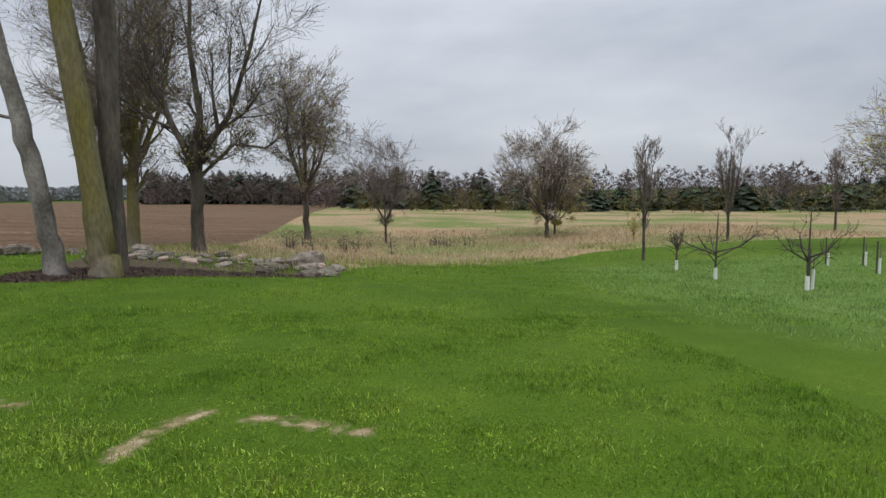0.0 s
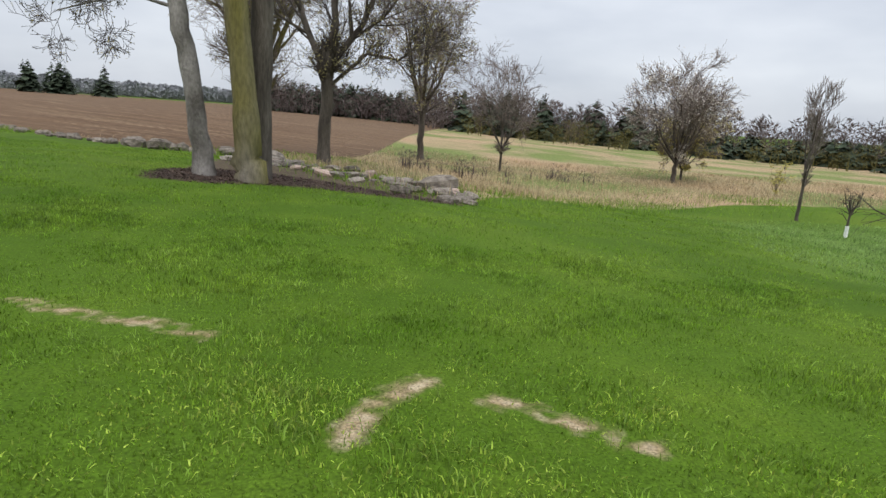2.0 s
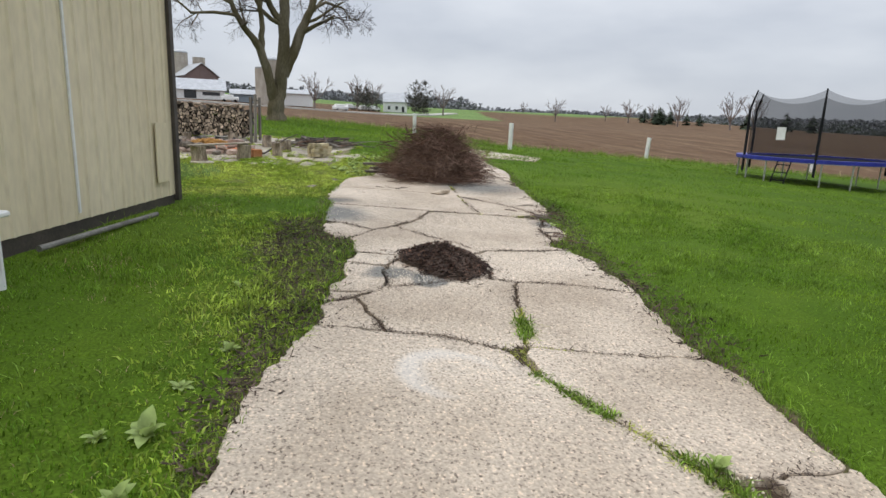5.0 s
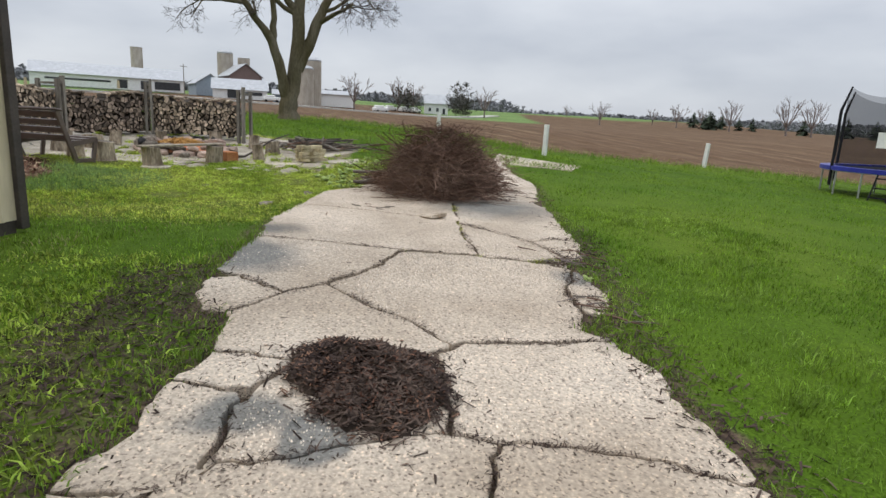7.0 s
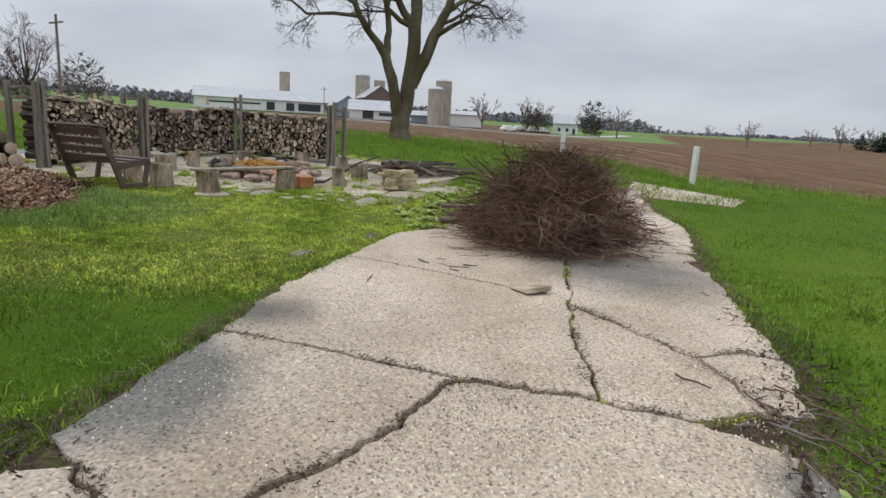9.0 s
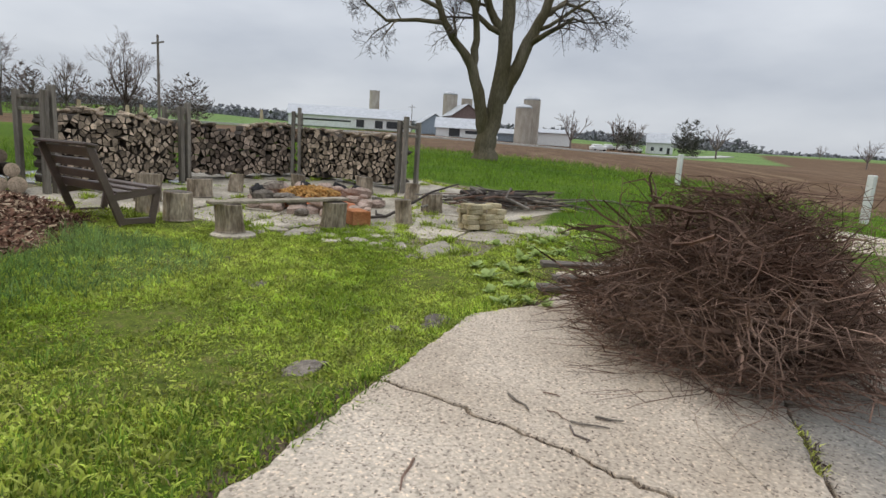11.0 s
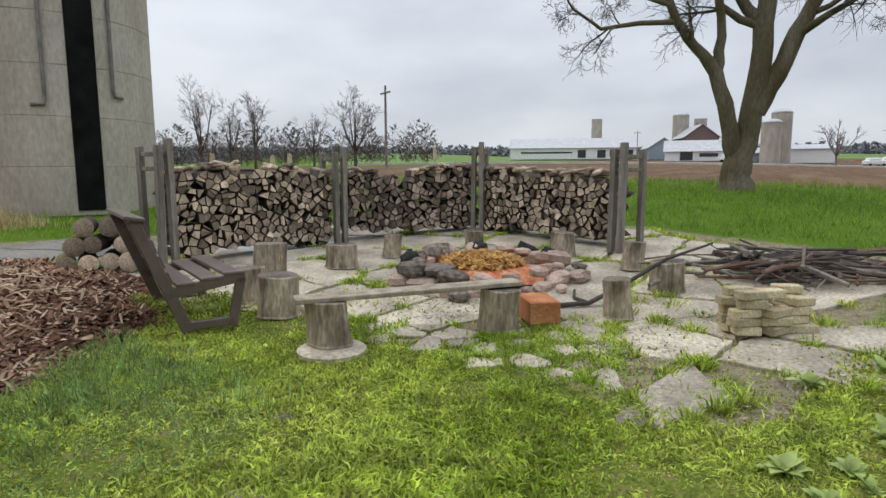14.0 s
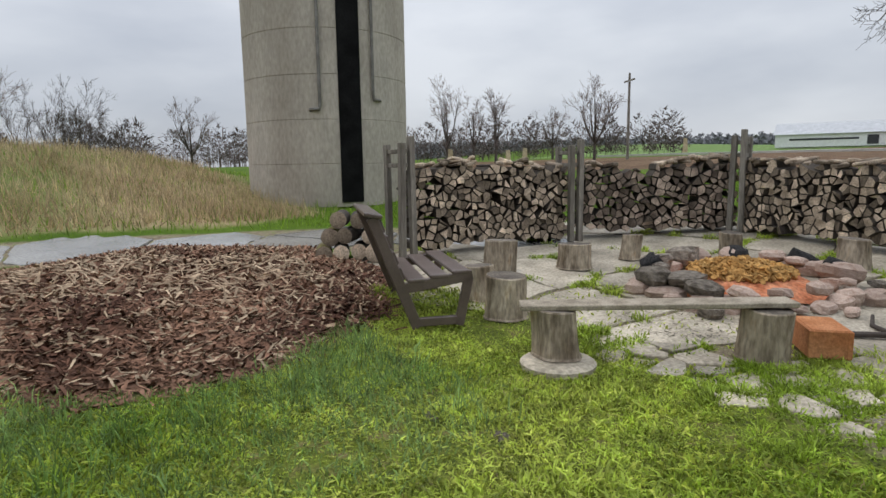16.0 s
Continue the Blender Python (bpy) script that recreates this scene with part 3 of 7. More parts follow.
def build_ground():
    xs, ys = graded(-28, 6, 0.2, 1600), graded(-7, 24, 0.2, 1600)
    X, Y = np.meshgrid(xs, ys)
    rng = np.random.default_rng(4)
    Z = H(X, Y)
    core = np.exp(-(np.maximum(np.hypot(X + 10, Y - 6) - 25, 0) / 10) ** 2)
    Z = Z + core * (0.012 * np.sin(X * 1.9 + np.sin(Y * 1.3)) * np.cos(Y * 2.3 + np.sin(X)) + rng.normal(0, 0.004, Z.shape))
    pl = inside(PLOUGH, X, Y)
    Z = Z + np.where(pl > 1, rng.normal(0, 0.05, Z.shape) * np.exp(-np.hypot(X + 30, Y - 20) / 120), 0)
    Z = Z - np.clip((inside(SLAB, X, Y) - 0.12) * 0.3, 0, 0.05) - np.clip((inside(PATIO, X, Y) - 0.1) * 0.15, 0, 0.02)
    nx, ny = len(xs), len(ys)
    me = bpy.data.meshes.new("ground")
    me.vertices.add(nx * ny)
    me.vertices.foreach_set("co", np.stack([X, Y, Z], -1).astype(np.float32).ravel())
    i, j = np.meshgrid(np.arange(nx - 1), np.arange(ny - 1))
    a = (j * nx + i).ravel()
    quads = np.stack([a, a + 1, a + nx + 1, a + nx], -1)
    me.loops.add(quads.size)
    me.polygons.add(len(quads))
    me.loops.foreach_set("vertex_index", quads.ravel().astype(np.int32))
    me.polygons.foreach_set("loop_start", np.arange(0, quads.size, 4, dtype=np.int32))
    me.update(calc_edges=True)
    me.polygons.foreach_set("use_smooth", [True] * len(quads))
    ramp01 = lambda d, w: np.clip(0.5 + d / (2 * w), 0, 1)
    slab_d = inside(SLAB, X, Y)
    left_bed = [(-8.6, 4.2), (-10.0, 4.5), (-11.5, 4.6), (-12.6, 4.3), (-12.4, 3.6), (-10.6, 3.4), (-9.0, 3.5)]
    dirt = np.maximum.reduce([ramp01(0.10 - np.abs(slab_d + 0.04) - np.clip((X + 8.5) * 0.06, 0, 0.12), 0.15), ramp01(slab_d, 0.1), ramp01(inside(left_bed, X, Y), 0.7) * 0.6, ramp01(inside(BED, X, Y), 0.5),
                              ramp01(inside(WOODCHIPS, X, Y), 0.4)])
    dead = np.maximum.reduce([ramp01(0.085 - near_line(q, X, Y), 0.16) for q in DRY_LINES])
    weeds = [(-14.6, 2.8), (-15.5, 5.2), (-18.2, 6.0), (-20, 6.6), (-22.5, 7), (-21, 1.2), (-18.5, 1.4), (-16.8, -0.5), (-15, 0)]
    berm = ramp01(inside([(-8, -6.0), (-17.6, -5.9), (-21.2, -5.3), (-23.2, -6.5), (-27, -14), (-27, -26), (-8, -26)], X, Y), 0.8) * 0.8
    pale = ramp01(inside([(7.0, 12.5), (8.2, 7.4), (30, 8), (45, 30), (16, 25), (11.4, 23)], X, Y), 4.0)
    far_g = np.maximum(ramp01(inside([(-120, -110), (-330, -200), (-330, -20), (-150, -48)], X, Y), 8), ramp01(inside([(-330, 60), (-330, 125), (-190, 85), (-190, 50)], X, Y), 5))
    far_g = np.maximum.reduce([far_g, ramp01(inside([(-300, -25), (-430, -70), (-430, 130), (-290, 70)], X, Y), 8), ramp01(inside([(-250, 150), (-300, 260), (-420, 200), (-310, 100)], X, Y), 8)])
    for name, data in (("lush", ramp01(inside(weeds, X, Y), 1.0)), ("plough", ramp01(pl, 0.5)), ("tan", np.maximum(ramp01(inside(TAN, X, Y), 0.6), berm)), ("dirt", dirt), ("dead", dead), ("grit", ramp01(inside(PATIO, X, Y), 0.3)), ("pale", pale), ("farm_green", far_g)):
        at = me.attributes.new(name, "FLOAT", "POINT")
        at.data.foreach_set("value", data.astype(np.float32).ravel())
    me.materials.append(ground_material())
    return tagged(new("ground", me), "green lawn running into ploughed and dry grass fields", "ground", kind="structure")


build_ground()
SLAB_NEAR = dict(
    f0=(-6.67, 3.32), f1=(-6.66, 3.66), f2=(-6.44, 3.91), f3=(-6.41, 4.37), f4=(-6.24, 4.89), f5=(-6.1, 5.39),
    f6=(-6.04, 5.59), f7=(-6.21, 5.84), w1=(-6.49, 5.88), w2=(-6.91, 5.8), w3=(-7.19, 5.74), w4=(-7.63, 5.6),
    w5=(-8.02, 5.5), w6=(-8.44, 5.46), r0=(-5.79, 6.36), r1=(-5.93, 6.05), r2=(-6.23, 5.89), r3=(-6.72, 6.11),
    r4=(-6.69, 6.61), r5=(-6.19, 6.47), d1=(-7.19, 6.75), d2=(-7.73, 6.89), b1=(-9.02, 4.12), b2=(-8.88, 4.65),
    b3=(-8.72, 5.11), b4=(-8.47, 5.65), b5=(-8.36, 5.93), b6=(-8.17, 6.38), b7=(-8.0, 6.85), e1=(-8.47, 3.85),
    e2=(-8.05, 3.65), e3=(-7.37, 3.51), p1=(-9.52, 4.27), p2=(-9.64, 4.54), p3=(-9.25, 4.61), v1=(-8.92, 5.81),
    v2=(-9.49, 6.0),
)
SLAB_MID = dict(
    g0=(-9.79, 4.34), g1=(-10.04, 4.47), g2=(-10.43, 4.57), g3=(-10.64, 4.63), g4=(-10.98, 4.79), g5=(-11.28, 4.8),
    g6=(-11.51, 4.83), h0=(-9.74, 4.62), h1=(-9.82, 4.83), h2=(-9.9, 5.07), h3=(-10.0, 5.46), h4=(-10.05, 5.76),
    h5=(-10.02, 6.0), h6=(-9.91, 6.21), h7=(-9.86, 6.52), h8=(-9.75, 6.77), h9=(-9.58, 7.01), h10=(-9.43, 7.25),
    s1=(-9.86, 4.88), s2=(-10.13, 4.94), s3=(-10.43, 5.01), s4=(-10.53, 5.04), s5=(-10.53, 4.9), i2=(-10.9, 5.07),
    i3=(-10.84, 5.26), i4=(-10.81, 5.82), i5=(-10.91, 6.12), i6=(-11.06, 6.35), i7=(-11.03, 6.66), i8=(-11.0, 6.98),
    i9=(-11.02, 7.44), v4=(-10.65, 6.1), rr1=(-9.7, 7.35), rr2=(-10.15, 7.39), rr3=(-10.54, 7.5), rr4=(-10.83, 7.42),
)
SLAB_FAR = dict(
    l1=(-11.56, 4.78), l2=(-11.62, 4.63), l3=(-11.95, 4.55), l4=(-12.34, 4.62), l5=(-12.39, 4.85), j1=(-11.7, 4.93),
    j2=(-11.99, 5.19), jl=(-12.24, 5.0), j3=(-12.22, 5.52), j4=(-12.62, 5.89), j5=(-13.37, 6.37), dg1=(-11.65, 5.86),
    dg2=(-11.31, 6.11), dg3=(-11.01, 6.26), k0=(-12.56, 4.62), k1=(-13.87, 4.9), k2=(-13.65, 5.62), k4=(-13.34, 6.73),
    k5=(-13.24, 7.14), k6=(-13.06, 7.63), k7=(-12.9, 8.0), k8=(-13.13, 8.28), q1=(-12.11, 7.6), q2=(-11.74, 7.5),
    q3=(-11.58, 7.49), q4=(-11.46, 7.57), q5=(-11.66, 7.79), q6=(-12.03, 7.93), q7=(-12.43, 8.0), q8=(-12.75, 7.97),
    q9=(-11.22, 7.3), q10=(-11.07, 7.43),
)
SLAB_END = dict(
    c1=(-14.11, 7.22), c2=(-15.0, 7.39), c3=(-16.32, 7.68), x1=(-14.47, 7.69), x2=(-13.95, 7.97), x3=(-13.19, 8.12),
    x4=(-14.08, 8.37), x5=(-13.94, 8.62), u1=(-14.66, 8.79), u2=(-16.31, 9.21), u5=(-15.51, 9.02), u6=(-17.05, 9.47),
    u7=(-18.98, 10.15), u8=(-20.53, 10.27), u9=(-22.79, 10.77), n0=(-15.07, 5.02), n1=(-16.39, 5.36), n2=(-16.14, 5.9),
    n3=(-15.59, 6.66), n4=(-15.33, 6.99), n5=(-15.37, 7.45), n6=(-18.02, 5.82), n7=(-18.4, 6.35), n8=(-18.88, 6.64),
)


def jag(poly, step, amp, seed, shrink):
    """A polygon with its edges broken up, drawn in by shrink."""
    out = []
    n = len(poly)
    area = sum(poly[i][0] * poly[(i + 1) % n][1] - poly[(i + 1) % n][0] * poly[i][1] for i in range(n))
    if area < 0:
        poly = poly[::-1]
    for i in range(n):
        a, b = Vector(poly[i]), Vector(poly[(i + 1) % n])
        c = Vector(poly[i - 1])
        d1, d0 = (b - a), (a - c)
        if d1.length < 1e-6 or d0.length < 1e-6:
            continue
        n1, n0 = Vector((-d1.y, d1.x)).normalized(), Vector((-d0.y, d0.x)).normalized()
        k = n1 + n0
        out.append(a + k.normalized() * shrink * 1.15)
        m = max(1, int(d1.length / step))
        for j in range(1, m):
            p = a.lerp(b, j / m)
            w = noise.noise(Vector((p.x * 3.1, p.y * 3.1, 1.0))) * amp + noise.noise(Vector((p.x * 11, p.y * 11, 5.0))) * amp * 0.5
            out.append(p + n1 * (shrink + noise.noise(Vector((p.x * 17, p.y * 17, seed))) * 0.008) + w * (n1 if (n1.x + n1.y * 0.37) > 0 else -n1))
    return [(p.x, p.y) for p in out]


# ---------- cracked concrete drive ----------
NODES = {"y0": (-19.3, 8.2), "y1": (-19.74, 6.64), "y2": (-22.5, 9.2), **SLAB_NEAR, **SLAB_MID, **SLAB_FAR, **SLAB_END}
PIECES = """f0 f1 f2 f3 f4 f5 f6 f7 w1 w2 w3 w4 w5 w6 b3 b2 b1 e1 e2 e3
r0 r5 r4 r3 r2 r1
r3 r4 d1 d2 b7 b6 b5 b4 w5 w4 w3 w2
b1 b2 p3 p2 p1
p1 p2 s1 h1 h0 g0
p2 p3 b2 b3 w6 b4 v1 v2 h6 h5 h4 h3 h2 s1
b4 b5 b6 b7 h10 h9 h8 h7 h6 v2 v1
g0 h0 h1 s1 s2 s3 s5 g3 g2 g1
g4 i2 i3 s4 s5 g3
s1 h2 h3 h4 h5 v4 i5 i4 i3 s4 s3 s2
h5 h6 h7 h8 h9 h10 rr1 rr2 rr3 rr4 i9 i8 i7 i6 i5 v4
l1 l2 l3 l4 l5 jl j2 j1
g4 i2 i3 i4 i5 dg3 dg2 dg1 j3 j2 j1 l1 g6 g5
dg3 i6 i7 i8 i9 q10 q9 q3 q2 q1 q8 k6 k5 k4 j5 j4 j3 dg1 dg2
q1 q2 q3 q4 q5 q6 q7 q8
l5 k0 k1 k2 j5 j4 j3 j2 jl
k1 n0 n1 n2 n3 n4 n5 c2 c1 k5 k4 j5 k2
k5 c1 c2 x1 x2 x3 k6
x2 x4 x5 k8 x3
c2 c3 u2 u5 u1 x5 x4 x2 x1
n1 n6 n7 n8 y0 c3 c2 n5 n4 n3 n2
c3 y0 u8 u7 u6 u2
n8 y1 y2 u9 u8 y0"""



CRACKS = [[NODES[a] for a in row.split()] for row in ("f7 w1 w2 w3 w4 w5 w6", "b1 b2 b3 w6 b4 b5 b6 b7", "r2 r3 r4", "p1 p2 p3 b2", "p2 s1 s2 s3 s4 i3", "b4 v1 v2 h6", "h0 h1 h2 h3 h4 h5 h6 h7 h8 h9 h10",
          "g4 i2 i3 i4 i5 i6 i7 i8 i9", "i5 v4 h5", "g3 s5 s4", "l1 j1 j2 j3 j4 j5", "l5 jl j2", "j3 dg1 dg2 dg3 i6", "k1 k2 j5 k4 k5 k6 k7", "q8 q1 q2 q3 q9", "k5 c1 c2 c3", "c2 x1 x2 x3", "x2 x4 x5", "n1 n2 n3 n4 n5")]


def crack_gap(x, y):
    """Distance to the nearest crack of the drive (arrays)."""
    return np.minimum.reduce([near_line(q, x, y) for q in CRACKS])


def build_slab():
    top = tagged(new("drive"), "cracked exposed-aggregate concrete drive with weedy joints", "driveway", kind="structure")
    rng = random.Random(3)
    for k, row in enumerate(PIECES.split("\n")):
        poly = jag([NODES[a] for a in row.split()], 0.055, 0.06, k, rng.uniform(0.009, 0.017))
        g = Geo()
        tx, ty, lift = rng.uniform(-0.004, 0.004), rng.uniform(-0.004, 0.004), rng.uniform(0.006, 0.02)
        cx, cy = sum(p[0] for p in poly) / len(poly), sum(p[1] for p in poly) / len(poly)
        z1 = lambda x, y: float(H(x, y)) + lift + tx * (x - cx) + ty * (y - cy)
        g.prism(poly, lambda x, y: float(H(x, y)) - 0.12, z1, lip=0.009)
        part("slab", g, M_CONCRETE, top)
    g = Geo()
    g.prism(jag([(-22.6, 10.4), (-21.9, 12.4), (-23.3, 13.4), (-25.5, 11.6)], 0.2, 0.05, 7, 0), lambda x, y: float(H(x, y)) - 0.1, lambda x, y: float(H(x, y)) + 0.015)
    part("slab", g, M_CONCRETE, top)


# ---------- patio of broken flagstones ----------


def clip_cell(pt, others, lim):
    poly = [(pt[0] + lim * math.cos(a * math.pi / 4), pt[1] + lim * math.sin(a * math.pi / 4)) for a in range(8)]
    for q in others:
        mx, my, dx, dy = (pt[0] + q[0]) / 2, (pt[1] + q[1]) / 2, q[0] - pt[0], q[1] - pt[1]
        s = [(p[0] - mx) * dx + (p[1] - my) * dy for p in poly]
        new_poly = []
        for i in range(len(poly)):
            j = (i + 1) % len(poly)
            if s[i] <= 0:
                new_poly.append(poly[i])
            if (s[i] < 0 < s[j]) or (s[j] < 0 < s[i]):
                t = s[i] / (s[i] - s[j])
                new_poly.append((poly[i][0] + t * (poly[j][0] - poly[i][0]), poly[i][1] + t * (poly[j][1] - poly[i][1])))
        poly = new_poly
        if len(poly) < 3:
            return []
    return poly


def cells(poly, size, seed, jitter=0.4, drop=0.0):
    rng = random.Random(seed)
    xs, ys = [p[0] for p in poly], [p[1] for p in poly]
    pts = []
    y = min(ys)
    while y < max(ys):
        x = min(xs)
        while x < max(xs):
            if rng.random() >= drop:
                pts.append((x + rng.uniform(-jitter, jitter) * size, y + rng.uniform(-jitter, jitter) * size))
            x += size
        y += size
    keep = inside(poly, np.array([p[0] for p in pts]), np.array([p[1] for p in pts]))
    for p, d in zip(pts, keep):
        if d > 0.05:
            near = sorted(pts, key=lambda q: (q[0] - p[0]) ** 2 + (q[1] - p[1]) ** 2)[1:18]
            c = clip_cell(p, near, size * (1.2 + drop))
            if c:
                yield p, c


PATIO_GAPS = []


def build_patio():
    top = tagged(new("patio"), "broken pale concrete flagstones with weeds in the gaps", "patio", kind="structure")
    rng = random.Random(8)
    bounds = (
        ([(-20.45, 2.6), (-20.4, 3.6), (-20.1, 4.35), (-20.3, 4.95), (-21.2, 4.75), (-21.6, 4.0), (-21.2, 3.0), (-20.9, 2.3)], 0.27),
        ([(-20.35, 4.9), (-20.0, 4.9), (-19.9, 5.5), (-20.4, 5.85), (-21.65, 6.2), (-22.4, 6.5), (-22.6, 4.5), (-21.6, 4.0), (-21.2, 4.75)], 0.52),
        ([(-20.85, 1.5), (-20.75, 2.4), (-20.9, 2.3), (-21.2, 3.0), (-21.6, 4.0), (-22.6, 4.5), (-22.4, 6.5), (-25.6, 7.2), (-27.0, 3.5), (-26.6, 1.0), (-24.4, -1.3), (-21.3, -1.6), (-20.9, 0.2)], 0.95),
        ([(-21.3, -1.6), (-24.4, -1.3), (-22.4, -3.8), (-20.9, -4.7), (-17.5, -5.5), (-14.5, -5.7), (-14.5, -3.7), (-17.4, -3.7), (-19.6, -3.55), (-21.0, -2.6)], 1.3))
    for poly, size in bounds:
        for p, c in cells(poly, size, int(size * 100), 0.48, 0.12 if size < 0.4 else 0.3):
            if math.hypot(p[0] + 22.95, p[1] - 2.6) < 0.55 or (size < 0.5 and rng.random() < 0.1):
                continue
            q = jag(c, 0.1, 0.05, p[0], rng.uniform(0.012, 0.045) if size < 0.5 else rng.uniform(0.012, 0.045))
            if size < 1.2:
                PATIO_GAPS.extend((a[0] + (b[0] - a[0]) * t, a[1] + (b[1] - a[1]) * t) for a, b in zip(c, c[1:] + c[:1]) for t in (0.0, 0.35, 0.7))
            g = Geo()
            lift = rng.uniform(-0.008, 0.012)
            g.prism(q, lambda x, y: float(H(x, y)) - 0.08, lambda x, y: float(H(x, y)) + lift + 0.008, lip=0.008)
            part("flagstone", g, M_WET if size > 1 else M_PATIO, top)


# ---------- shed ----------
SHED_CORNER, SHED_YAW = (-13.88, 2.74), -19.0


def build_shed():
    o = thing("shed", G(*SHED_CORNER), "tan ribbed metal shed with dark corner trim", "shed", SHED_YAW)
    L, D, Hh, th = 9.5, 5.2, 3.7, 0.12
    base = 0.12

    def ribbed(length, flip):
        g = Geo()
        prof, x = [], 0.0
        while x < length - 0.01:
            for dx, dy in ((0, 0), (0.17, 0), (0.185, 0.018), (0.215, 0.018), (0.23, 0)):
                prof.append((min(x + dx, length), dy))
            x += 0.23
        prof.append((length, 0))
        n = len(prof)
        vs = [(a, b, z) for z in (base, Hh) for a, b in prof] + [(a, -th, z) for z in (base, Hh) for a, b in prof]
        fs = [(i + 1, i, n + i, n + i + 1) for i in range(n - 1)] + [(2 * n + i, 2 * n + i + 1, 3 * n + i + 1, 3 * n + i) for i in range(n - 1)]
        fs += [(n + i + 1, n + i, 3 * n + i, 3 * n + i + 1) for i in range(n - 1)]
        fs += [(i, i + 1, 2 * n + i + 1, 2 * n + i) for i in range(n - 1)]
        fs += [(0, n, 3 * n, 2 * n), (n - 1, 2 * n - 1, 4 * n - 1, 3 * n - 1)]
        g.add(vs, fs)
        return g
    w = part("wall", ribbed(L, 0), M_SHED, o)
    w2 = part("wall", ribbed(D, 0), M_SHED, o)
    w2.matrix_local = pose(0, -D, 0, 0, 0, 90)
    w3 = part("wall", ribbed(L, 0), M_SHED, o)
    w3.matrix_local = pose(L, -D, 0, 0, 0, 180)
    w4 = part("wall", ribbed(D, 0), M_SHED, o)
    w4.matrix_local = pose(L, 0, 0, 0, 0, -90)
    g = Geo()
    g.box((-0.02, 0.0, Hh / 2 + 0.03), (0.10, 0.10, Hh), bevel=0.01)
    part("corner_trim", g, M_DARKMETAL, o, "dark brown corner trim")
    g = Geo()
    g.add([(-0.3, 0.35, Hh - 0.1), (L + 0.3, 0.35, Hh - 0.1), (L + 0.3, -D / 2, Hh + 1.2), (-0.3, -D / 2, Hh + 1.2), (L + 0.3, -D - 0.35, Hh - 0.1), (-0.3, -D - 0.35, Hh - 0.1)], [(0, 1, 2, 3), (3, 2, 4, 5)])
    g.add([(-0.3, 0.35, Hh - 0.16), (L + 0.3, 0.35, Hh - 0.16), (L + 0.3, -D / 2, Hh + 1.14), (-0.3, -D / 2, Hh + 1.14), (L + 0.3, -D - 0.35, Hh - 0.16), (-0.3, -D - 0.35, Hh - 0.16)], [(3, 2, 1, 0), (5, 4, 2, 3)])
    part("roof", g, M_ROOF, o)
    for x in (0, L):
        g = Geo()
        g.add([(x - 0.05, 0, Hh), (x - 0.05, -D, Hh), (x - 0.05, -D / 2, Hh + 1.15), (x + 0.05, 0, Hh), (x + 0.05, -D, Hh), (x + 0.05, -D / 2, Hh + 1.15)], [(0, 1, 2), (5, 4, 3), (0, 3, 4, 1), (1, 4, 5, 2), (2, 5, 3, 0)])
        part("gable", g, M_SHED, o)
    g = Geo()
    g.box((L / 2, -0.06, 0.02), (L - 0.05, 0.09, 0.24), bevel=0.01)
    part("sill_board", g, M_DARKMETAL, o)
    g = Geo()
    g.box((0.42, 0.035, 0.72), (0.3, 0.02, 0.78), bevel=0.004)
    part("patch_panel", g, M_SHED, o, "loose tan metal patch panel")
    g = Geo()
    g.box((2.26, 0.03, Hh / 2 + 0.1), (0.03, 0.02, Hh - 0.2), bevel=0.004)
    part("seam_strip", g, M_WHITE, o, "pale vertical seam strip")
    g = Geo()
    g.tube([(1.2, 0.3, 0.03), (3.2, 0.22, 0.03)], [0.03, 0.03], 8)
    p = part("ground_pipe", g, M_RUST)
    p.matrix_world = o.matrix_world.copy()
    tagged(p, "grey pipe lying in grass beside the shed", "pipe")


# ---------- silo ----------


